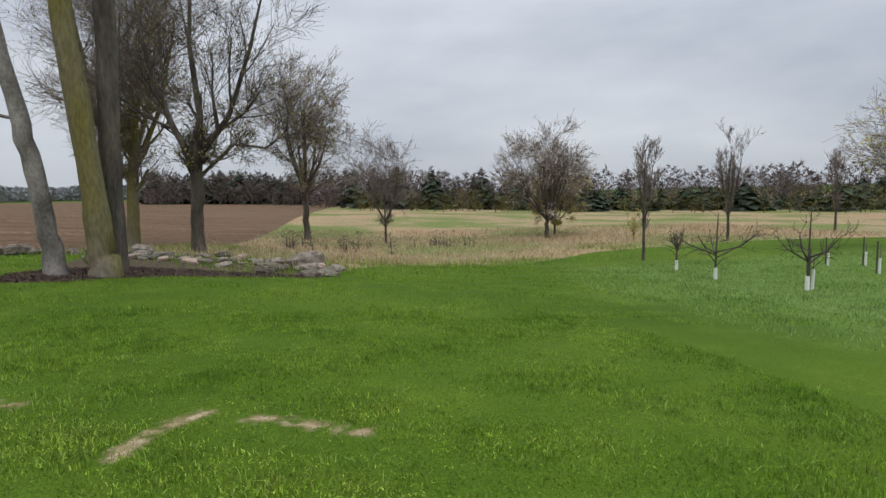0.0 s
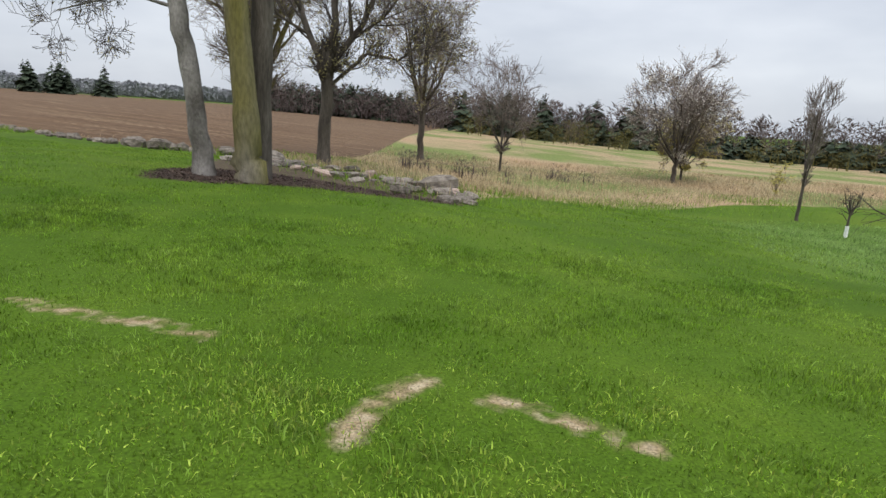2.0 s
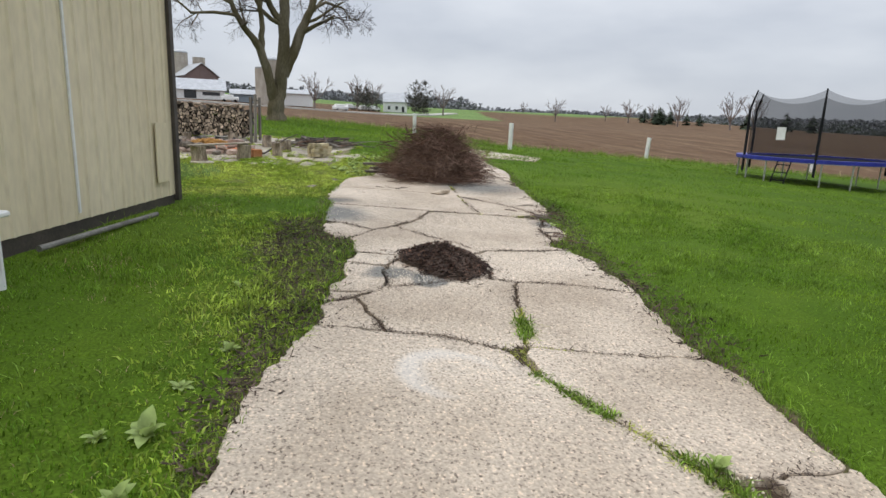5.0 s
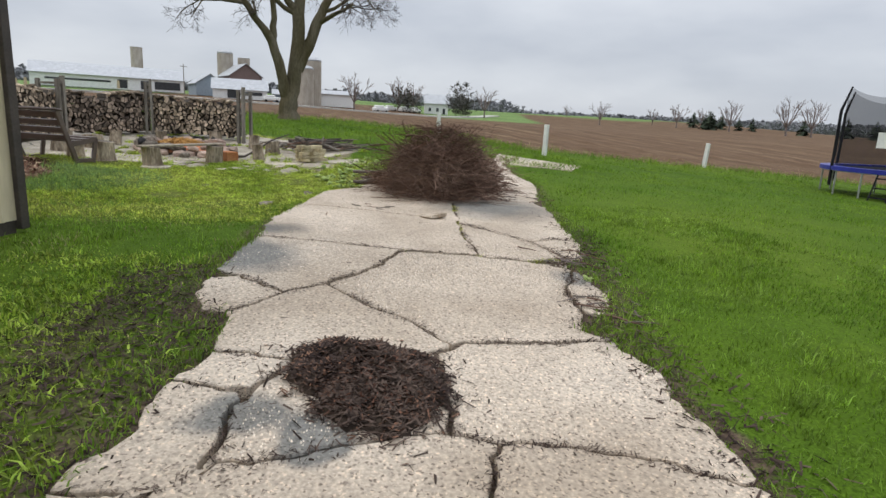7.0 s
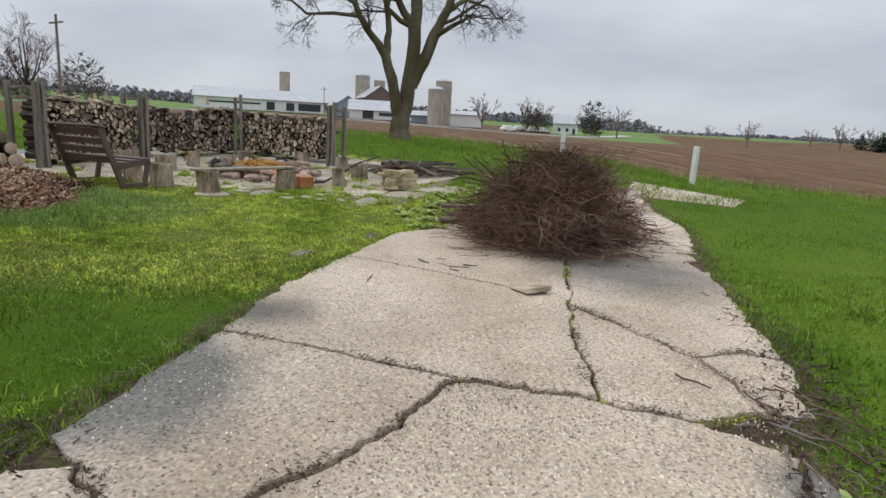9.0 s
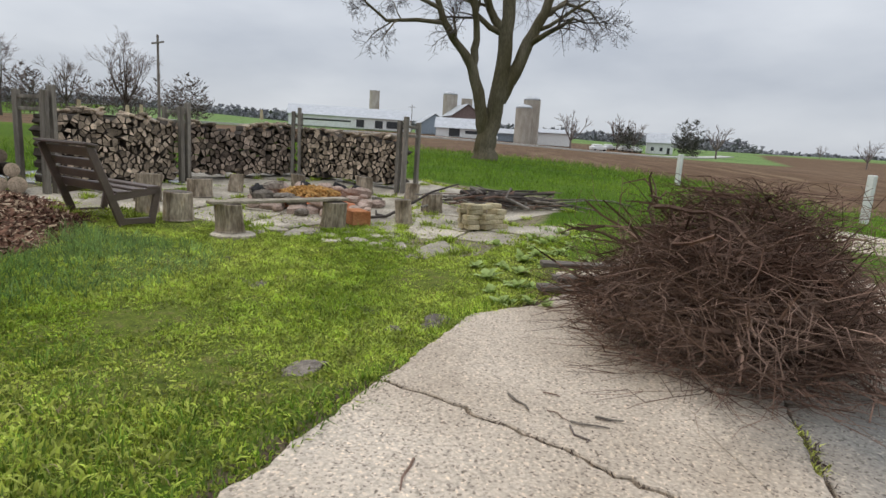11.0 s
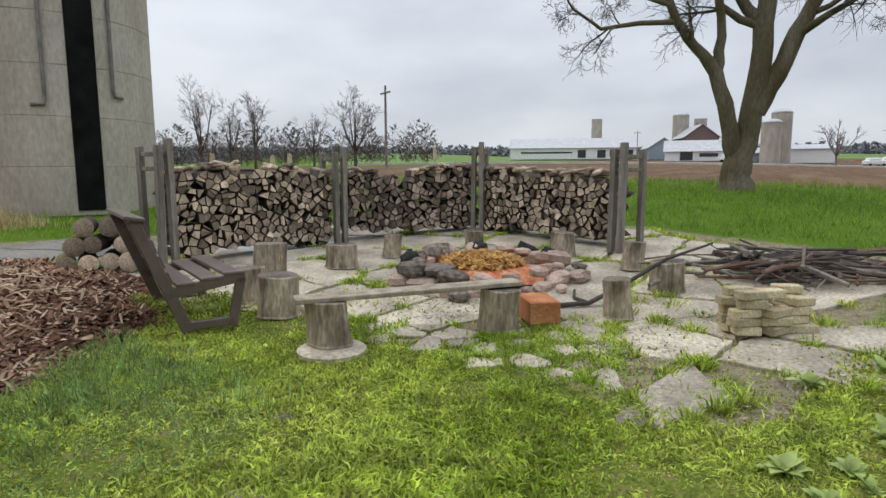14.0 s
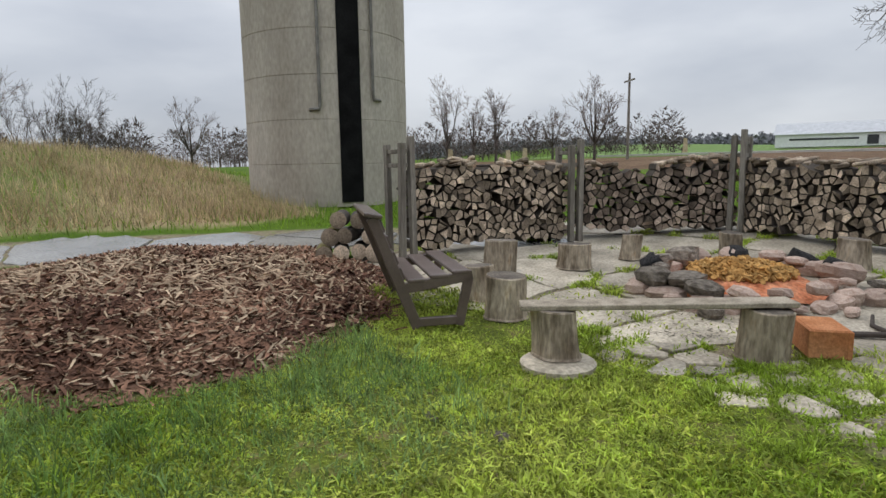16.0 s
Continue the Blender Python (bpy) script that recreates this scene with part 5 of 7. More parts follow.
    far = {**CFG, "bole": 0.6, "kids": (4, 4, 3, 3), "angle": (18, 42), "up": (0.1, 0.08, 0.05), "rmin": 0.007, "first": 0.5}
    for a, d, h, sp, sd in ((-139.4, 48, 5.2, 1.5, 81), (-136.9, 52, 4.6, 1.3, 82), (-134.8, 50, 5.2, 0.8, 83), (-125.7, 50, 5.6, 2.3, 84), (-162.5, 60, 5.0, 2.1, 85), (-178.5, 42, 6.4, 2.8, 86), (-129.5, 75, 5, 2, 87)):
        tree(G(*out(a, d)), "bare tree standing in the rough beyond the wood stacks", generic(h, 0.14, 1.6, 6 if sp > 1.5 else 3, sp, rng), sd, far, M_BARK, M_TWIG, rz=0, group="bare trees beyond the stacks")
    for a, d, h in ((-171.5, 52, 5.0), (-169, 55, 4.0), (-174, 50, 4.4)):
        tree(G(*out(a, d)), "dark many-stemmed bare bush on the bank", generic(h, 0.09, 0.5, 8, 3.0, rng), int(90 - a), far, M_BARK, M_TWIG_DARK, group="bushes on the bank", name="bush")
    # single trees far off in the fields, two shapes repeated
    t1 = tree(G(*out(-84.0, 150)), "bare round-topped tree far out by the farm", generic(8.5, 0.28, 2.5, 7, 4.5, rng), 95, {**CFG, "bole": 0.8, "kids": (5, 4, 4), "levels": 3, "rmin": 0.035, "first": 0.5}, M_TWIG, M_TWIG, group="field trees")
    for a, d, k in ((-61.5, 230, 0.9), (-57.0, 260, 0.7), (-55.0, 250, 0.95), (-50.8, 240, 1.15), (-46.6, 235, 1.35), (-44.8, 240, 1.3), (-53, 300, 0.8), (-80.0, 250, 1.4), (-78.6, 240, 1.2), (-72.0, 235, 1.2), (-64.5, 300, 0.6)):
        x, y = out(a, d, (-5, 4))
        copy_thing(t1, pose(*G(x, y, -0.1), 0, 0, d * 7) @ Matrix.Scale(k, 4))


def conifer(g, rng, x, y, z, h, w):
    g.tube([(x, y, z - 0.2), (x, y, z + h * 0.9)], [w * 0.07, 0.02], 4, 0, False)
    n = 90
    for i in range(n):
        t = (i + rng.random()) / n
        zz = z + h * (0.06 + 0.94 * t)
        R = w * (1 - t ** 1.6) ** 0.9 * rng.uniform(0.45, 1.05) + 0.2
        a = rng.uniform(0, 2 * math.pi)
        dx, dy = math.cos(a), math.sin(a)
        q = R * 0.38
        drop = R * rng.uniform(0.1, 0.35)
        g.add([(x, y, zz + drop * 0.8), (x + dx * R * 0.7 - dy * q, y + dy * R * 0.7 + dx * q, zz - drop * 0.3), (x + dx * R, y + dy * R, zz - drop), (x + dx * R * 0.7 + dy * q, y + dy * R * 0.7 - dx * q, zz - drop * 0.3)], [(0, 1, 2, 3)])


def bare_crown(g, rng, x, y, z, h, w, n=95, thick=1.0):
    g.add([(x - 0.12, y, z - 0.3), (x + 0.12, y, z - 0.3), (x, y, z + h * 0.7)], [(0, 1, 2)])
    for _ in range(n):
        t = rng.random()
        a = rng.uniform(0, 2 * math.pi)
        s = math.sqrt(max(0, 1 - (2 * t - 0.9) ** 2)) * w * rng.uniform(0.2, 1)
        p = Vector((x + s * math.cos(a), y + s * math.sin(a), z + h * (0.15 + 0.8 * t)))
        u = Vector((math.cos(a) * rng.uniform(0, 1.6) + rng.gauss(0, 0.4), math.sin(a) * rng.uniform(0, 1.6) + rng.gauss(0, 0.4), rng.uniform(0.3, 1))).normalized() * rng.uniform(0.5, 1.3) * h / 9
        v = u.orthogonal().normalized() * rng.uniform(0.04, 0.16) * thick * h / 9
        v.rotate(Matrix.Rotation(rng.uniform(0, 6), 3, u))
        g.add([p - u * 0.5 - v, p - u * 0.5 + v, p + u * 0.8], [(0, 1, 2)])


def woods(label, a0, a1, d0, d1, count, h, w, material, seed, kind="bare", base=(0, 0)):
    rng = random.Random(seed)
    g = Geo()
    for _ in range(count):
        a, d = radians(rng.uniform(a0, a1)), rng.uniform(d0, d1)
        x, y = base[0] + d * math.sin(a), base[1] + d * math.cos(a)
        z = float(H(x, y)) - 0.2
        k = rng.uniform(0.45, 1.1)
        if kind == "conifer":
            conifer(g, rng, x, y, z, h * k, w * k)
        else:
            bare_crown(g, rng, x, y, z, h * k, w * k, thick=1.0 + max(0, d - 200) / 60)
    tagged(part("woodland", g, material), label, "woodland", kind="stuff")


def build_woods():
    woods("dark row of conifers along the ploughed field", -15.5, -1.5, 175, 200, 110, 9.5, 4.5, M_CONIFER, 1, "conifer")
    woods("bare brown trees among the conifers", -16, 1, 165, 185, 150, 9, 3.2, M_FARWOOD, 2)
    woods("dark conifers at the far edge of the dry meadow", 1, 24, 135, 165, 45, 10.5, 5.0, M_CONIFER, 3, "conifer")
    woods("low conifers along the far meadow", 22, 55, 125, 150, 70, 6.0, 4.0, M_CONIFER, 4, "conifer")
    woods("grey-brown leafless woodland behind the meadow", -2, 62, 140, 185, 520, 10.0, 3.6, M_FARWOOD, 5)
    woods("greening thickets along the meadow", 2, 60, 118, 135, 120, 5.0, 3.2, M_FARGREEN, 6)
    # far treeline and ridge: their haze is only the pale tint of the material
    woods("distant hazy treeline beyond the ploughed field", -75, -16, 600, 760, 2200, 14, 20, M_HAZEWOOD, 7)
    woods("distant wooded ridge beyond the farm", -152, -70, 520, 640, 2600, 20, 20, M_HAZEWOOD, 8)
    woods("bare thicket beyond the wood stacks", -152, -118, 150, 190, 150, 11, 4, M_FARWOOD, 9, base=(-17, 5))
    woods("bare woodland behind the grassy bank", -195, -148, 120, 170, 190, 9.5, 4, M_FARWOOD, 10, base=(-17, 5))
    woods("conifer clump far out in the field", -33, -27.5, 235, 255, 16, 11, 4, M_CONIFER, 11, "conifer", (-4, 4))
    woods("conifer clump behind the farmhouse", -80.5, -78.2, 225, 240, 12, 11, 3.5, M_FARDARK, 12, "bare", (-7, 5))
    woods("dark cedar beside the farmhouse", -74.8, -73.2, 215, 225, 14, 12, 4, M_FARDARK, 13, "bare", (-7, 5))
    woods("far conifers in the fields", -54, -40, 250, 270, 12, 8, 3.5, M_CONIFER, 14, "conifer", (-4, 4))
    woods("reddish brush heap and scrub in the dry grass", 8, 14, 44, 48, 16, 1.3, 1.4, M_FARWOOD, 15)
    woods("leafless scrub at the meadow's edge", -4, 6, 38, 44, 22, 1.5, 0.8, M_FARWOOD, 16)


# ---------- far farm ----------


def barn(at, L, W, hw, hr, rz, label, wall=None, roof=None, doors=(), name="barn"):
    o = thing(name, at, label, name.split("_")[-1], rz, "far farmyard")
    for y in (-W / 2 + 0.1, W / 2 - 0.1):
        g = Geo(); g.box((0, y, hw / 2), (L, 0.2, hw))
        part("wall", g, wall or M_WHITE, o)
    for x in (-L / 2 + 0.1, L / 2 - 0.1):
        g = Geo()
        q = W / 2 - 0.2
        ring = [(-q, 0), (q, 0), (q, hw), (0, hr), (-q, hw)]
        g.add([(x - 0.1, a, b) for a, b in ring] + [(x + 0.1, a, b) for a, b in ring], [(4, 3, 2, 1, 0), (5, 6, 7, 8, 9)] + [(i, (i + 1) % 5, 5 + (i + 1) % 5, 5 + i) for i in range(5)])
        part("gable_wall", g, wall or M_WHITE, o)
    g = Geo()
    e = 0.5
    k = (hr - hw) / (W / 2)
    for t, b in ((0.15, 0), ):
        g.add([(-L / 2 - e, -W / 2 - e, hw - k * e), (L / 2 + e, -W / 2 - e, hw - k * e), (L / 2 + e, 0, hr + 0.05), (-L / 2 - e, 0, hr + 0.05), (L / 2 + e, W / 2 + e, hw - k * e), (-L / 2 - e, W / 2 + e, hw - k * e),
               (-L / 2 - e, -W / 2 - e, hw - k * e + t), (L / 2 + e, -W / 2 - e, hw - k * e + t), (L / 2 + e, 0, hr + 0.05 + t), (-L / 2 - e, 0, hr + 0.05 + t), (L / 2 + e, W / 2 + e, hw - k * e + t), (-L / 2 - e, W / 2 + e, hw - k * e + t)],
              [(6, 7, 8, 9), (9, 8, 10, 11), (3, 2, 1, 0), (5, 4, 2, 3), (0, 1, 7, 6), (4, 5, 11, 10), (1, 2, 8, 7), (2, 4, 10, 8), (0, 6, 9, 3), (3, 9, 11, 5)])
    part("roof", g, roof or M_ROOF, o)
    for x, w, z0, z1 in doors:
        g = Geo()
        g.box((x, -W / 2 - 0.03, (z0 + z1) / 2), (w, 0.1, z1 - z0))
        part("opening", g, M_DARKGLASS, o, "dark opening")
    return o


def far_silo(x, y, r, h, dome, z=None):
    o = thing("silo", G(x, y), "far concrete silo by a farmyard", "silo", group="far farmyard silos")
    g = Geo()
    g.tube([(0, 0, -0.3), (0, 0, h)], [r, r], 24)
    part("barrel", g, M_SILO, o, smooth=False)
    g = Geo()
    g.tube([(0, 0, h - 0.1 + r * dome * math.sin(a)) for a in (0, 0.4, 0.8, 1.2, 1.5)], [r * 1.02 * math.cos(a) for a in (0, 0.4, 0.8, 1.2, 1.5)], 24)
    part("cap", g, M_ROOF, o, smooth=True)


def build_farm():
    def at(a, d):
        return -16.87 + d * math.sin(radians(a)), 5.44 + d * math.cos(radians(a))
    x, y = at(-105.2, 200)
    barn(G(x, y, 0.3), 39, 13, 3.6, 6.6, 106, "long white farm building with a metal roof", doors=((3, 2.5, 0.4, 2.8), (9, 2.5, 0.4, 2.8), (15, 7, 0.6, 2.8), (-8, 16, 1.8, 2.3)), name="barn")
    x, y = at(-97.5, 215)
    barn(G(x, y), 12, 9, 4.0, 7.0, 20, "blue-grey barn in a far farmyard", M_GREYBARN, name="barn")
    x, y = at(-94.6, 225)
    barn(G(x, y), 16, 11, 7.5, 11.5, 20, "old red barn with a pale metal roof", M_REDBARN, name="barn")
    x, y = at(-94.6, 195)
    barn(G(x, y), 16, 9, 3.0, 6.0, 94, "low white barn with a dark doorway", doors=((-2, 3.5, 0.2, 2.8), (4, 5, 1.2, 2.2)), name="barn")
    x, y = at(-86.3, 210)
    barn(G(x, y), 15, 8, 4.2, 5.4, 92, "white machine shed in a far farmyard", name="machine_shed")
    x, y = at(-90.5, 200)
    barn(G(x, y), 8, 8, 2.6, 4.0, 90, "small grey farm outbuilding", M_GREYBARN, name="outbuilding")
    x, y = at(-76.2, 232)
    barn(G(x, y), 9, 7, 4.2, 7.2, 80, "white farmhouse among trees", doors=((-2.5, 1.0, 1.0, 2.3), (0.5, 1.0, 1.0, 2.3), (3, 1.0, 0.1, 2.2)), name="farm_house")
    for a, d, r, h, dome in ((-103.0, 218, 1.8, 14, 0.05), (-95.8, 235, 2.8, 15.5, 0.5), (-94.2, 238, 2.2, 14.5, 0.2), (-88.7, 190, 2.6, 11.0, 0.5), (-88.0, 196, 2.7, 14.0, 0.5)):
        far_silo(*at(a, d), r, h, dome)
    for a, d in ((-81.5, 180), (-80.6, 225), (-79.2, 222), (-78.2, 224), (-91.8, 185)):
        x, y = at(a, d)
        o = thing("parked_vehicle", G(x, y), "white vehicle parked in a far farmyard", "vehicle", a * 3, "farmyard vehicles")
        g = Geo(); g.box((0, 0, 1.0), (5, 2, 1.1), bevel=0.2); g.box((-0.4, 0, 1.75), (2.8, 1.8, 0.8), bevel=0.3)
        part("body", g, M_WHITE, o)
        for wx in (-1.6, 1.6):
            for wy in (-0.9, 0.9):
                g = Geo(); g.tube([(wx, wy - 0.12, 0.4), (wx, wy + 0.12, 0.4)], [0.4, 0.4], 12)
                part("wheel", g, M_FOAM, o)
    for a, d in ((-99.4, 190), (-122.8, 60)):
        x, y = at(a, d)
        h = 9 if d > 100 else 8
        o = thing("utility_pole", G(x, y), "wooden utility pole with a cross-arm", "pole", a, "utility poles")
        g = Geo(); g.tube([(0, 0, -0.3), (0, 0, h)], [0.15, 0.1], 8)
        part("pole", g, M_GREYWOOD, o)
        g = Geo(); g.box((0, 0, h - 0.7), (2.2, 0.12, 0.14))
        part("cross_arm", g, M_GREYWOOD, o)
    # gravel road past the farm
    g = Geo()
    line = [at(-125, 128), at(-115, 122), at(-105, 122), at(-95, 130), at(-85, 150), at(-76, 185), at(-70, 260)]
    pts = []
    for (ax, ay), (bx, by) in zip(line, line[1:]):
        pts += [(ax + (bx - ax) * k / 8, ay + (by - ay) * k / 8) for k in range(8)]
    vs, fs = [], []
    for i, (x, y) in enumerate(pts):
        x2, y2 = pts[min(i + 1, len(pts) - 1)]
        x1, y1 = pts[max(i - 1, 0)]
        d = Vector((x2 - x1, y2 - y1)).normalized() * 2.6
        for s in (-1, 1):
            px, py = x - s * d.y, y + s * d.x
            vs += [(px, py, float(H(px, py)) + 0.35), (px, py, float(H(px, py)) - 0.3)]
    fs = []
    for i in range(len(pts) - 1):
        a = i * 4
        fs += [(a, a + 4, a + 6, a + 2), (a + 1, a + 5, a + 4, a), (a + 2, a + 6, a + 7, a + 3)]
    g.add(vs, fs)
    tagged(part("road", g, M_GRAVEL), "pale gravel road past the farm", "road", kind="structure")


# ---------- stones ----------


def stone_mesh(seed, n_lat=5, n_lon=9, rough=0.25):
    rng = random.Random(seed)
    off = Vector((rng.uniform(0, 50), rng.uniform(0, 50), 0))
    g = Geo()
    vs = []
    for i in range(1, n_lat):
        t = math.pi * i / n_lat
        for j in range(n_lon):
            a = 2 * math.pi * j / n_lon
            d = Vector((math.sin(t) * math.cos(a), math.sin(t) * math.sin(a), math.cos(t)))
            d = d * (1 + rough * noise.noise(d * 1.6 + off) * 1.6)
            d.x = math.copysign(abs(d.x) ** 0.75, d.x); d.y = math.copysign(abs(d.y) ** 0.75, d.y); d.z = math.copysign(abs(d.z) ** 0.8, d.z)
            vs.append(d)
    k = len(vs)
    vs += [Vector((0, 0, 1)), Vector((0, 0, -1))]
    fs = [(i * n_lon + j, (i + 1) * n_lon + j, (i + 1) * n_lon + (j + 1) % n_lon, i * n_lon + (j + 1) % n_lon) for i in range(n_lat - 2) for j in range(n_lon)]
    fs += [(k, j, (j + 1) % n_lon) for j in range(n_lon)] + [(k + 1, (n_lat - 2) * n_lon + (j + 1) % n_lon, (n_lat - 2) * n_lon + j) for j in range(n_lon)]
    g.add(vs, fs)
    return g


STONES = [stone_mesh(i).mesh("stone", M_ROCK) for i in range(8)]
PINK = [stone_mesh(i + 20).mesh("stone", M_PINKROCK) for i in range(4)]


CHUNKS = [stone_mesh(33, 5, 8, 0.4).mesh("chunk", M_CONCRETE)]


def stone(at, size, rz, parent=None, bank=STONES, name="stone", k=None):
    ob = new(name, bank[(k if k is not None else random.randrange(100)) % len(bank)])
    ob.matrix_world = pose(*at, random.uniform(-12, 12), random.uniform(-12, 12), rz) @ Matrix.Diagonal((*size, 1))
    if parent:
        ob.parent = parent
    return ob


def build_rocks():
    rng = random.Random(17)
    wall = tagged(new("rock_wall"), "loose row of grey field stones along a field", "rock wall")
    line = [(-23.5, 33.8), (-18.5, 29.8), (-14.5, 26.8), (-12.2, 25.6), (-10.0, 26.0), (-8.4, 24.6), (-6.4, 23.4)]
    for (ax, ay), (bx, by) in zip(line, line[1:]):
        m = int(math.hypot(bx - ax, by - ay) / 0.33)
        for i in range(m):
            t = (i + rng.random()) / m
            s = rng.uniform(0.15, 0.4) * (1.0 if ax > -16 else 0.55)
            x, y = ax + (bx - ax) * t + rng.gauss(0, 0.3), ay + (by - ay) * t + rng.gauss(0, 0.3)
            stone(G(x, y, s * 0.35), (s * rng.uniform(0.8, 1.5), s * rng.uniform(0.8, 1.3), s * rng.uniform(0.55, 0.95)), rng.uniform(0, 360), wall, k=rng.randrange(99))
    bed = tagged(new("rock_bed_edging"), "piled flat stones edging a raised planting bed", "rock edging")
    for i in range(90):
        t = rng.random()
        x, y = -7.5 + 7.0 * t + rng.gauss(0, 0.5), 21.8 - 3.6 * t * t + rng.gauss(0, 0.8)
        s = rng.uniform(0.08, 0.27)
        stone(G(x, y, s * rng.uniform(0.1, 0.6)), (s * 1.3, s, s * 0.45), rng.uniform(0, 360), bed, STONES + PINK[:1], k=rng.randrange(99))
    for i in range(26):
        t = rng.random()
        s = rng.uniform(0.1, 0.24)
        stone(G(-0.3 + rng.gauss(0, 0.25), 16.4 + 2.6 * t, s * 0.3), (s * 1.3, s, s * 0.5), rng.uniform(0, 360), bed, k=rng.randrange(99))
    b = tagged(stone(G(-0.75, 19.3, 0.25), (0.58, 0.42, 0.3), 10, name="boulder", k=2), "large flat grey boulder at the end of a rock bed", "boulder")
    # half-sunk stones in the turf
    for x, y, s in ((-18.4, 3.6, 0.17), (-18.3, 3.8, 0.13), (-17.82, 4.9, 0.17), (-17.93, 4.8, 0.1), (-16.46, 4.83, 0.2), (-17.47, 5.27, 0.12), (-17.74, 5.57, 0.18), (-17.6, 5.5, 0.11), (-18.96, 2.7, 0.11), (-20.1, 5.0, 0.16), (-19.1, 3.1, 0.09)):
        tagged(stone(G(x, y, -0.025), (s, s * 0.7, 0.045), rng.uniform(0, 360), name="stone", k=rng.randrange(9)), "flat grey stone half sunk in turf", "stone", "stones in the turf")


build_trees()
build_woods()
build_farm()
build_rocks()


# ---------- bench ----------


def bar(g, a, b, w, t, bevel=0.006):
    """A plank from a to b: w across (in the y of its frame), t thick."""
    a, b = Vector(a), Vector(b)
    d = (b - a)
    x = d.normalized()
    y = Vector((0, 1, 0)) if abs(x.y) < 0.9 else Vector((1, 0, 0))
    z = x.cross(y).normalized()
    y = z.cross(x)
    g.box((a + b) / 2, (d.length, w, t), tilt=Matrix((x, y, z)).transposed(), bevel=bevel)


def build_bench():
    o = thing("garden_bench", G(-19.82, 1.42, 0.03), "dark brown slatted garden bench with a reclined back", "bench", 152)
    o.scale = (1, 1, 1.05)
    L = 1.2
    for y in (0.0, L):
        for nm, a, b, w in (("back_leg", (0.02, y, 0), (-0.34, y, 0.90), 0.09), ("front_leg", (0.38, y, 0), (0.47, y, 0.40), 0.08), ("foot_rail", (0.02, y, 0.045), (0.38, y, 0.045), 0.07), ("seat_rail", (-0.14, y, 0.32), (0.5, y, 0.41), 0.085)):
            g = Geo()
            bar(g, a, b, 0.05, w)
            part(nm, g, M_BENCH, o)
    for k in range(3):
        g = Geo()
        x = 0.02 + 0.19 * k
        bar(g, (x, -0.03, 0.385 + 0.027 * k), (x, L + 0.03, 0.385 + 0.027 * k), 0.155, 0.03)
        part("seat_slat", g, M_BENCH, o)
    n = Vector((0.93, 0, 0.37))
    for k in range(4):
        g = Geo()
        z = 0.42 + 0.13 * k
        c = Vector((0.02 - 0.36 * z / 0.9, 0, z)) + n * 0.05
        g.box(c + Vector((0, L / 2, 0)), (0.03, L - 0.02, 0.105), tilt=Matrix.Rotation(radians(-21.8), 3, "Y"), bevel=0.006)
        part("back_slat", g, M_BENCH, o)
    g = Geo()
    g.box((-0.33, L / 2, 0.915), (0.15, L + 0.1, 0.035), tilt=Matrix.Rotation(radians(10), 3, "Y"), bevel=0.008)
    part("top_cap", g, M_BENCH, o)


# ---------- stumps and plank seat ----------


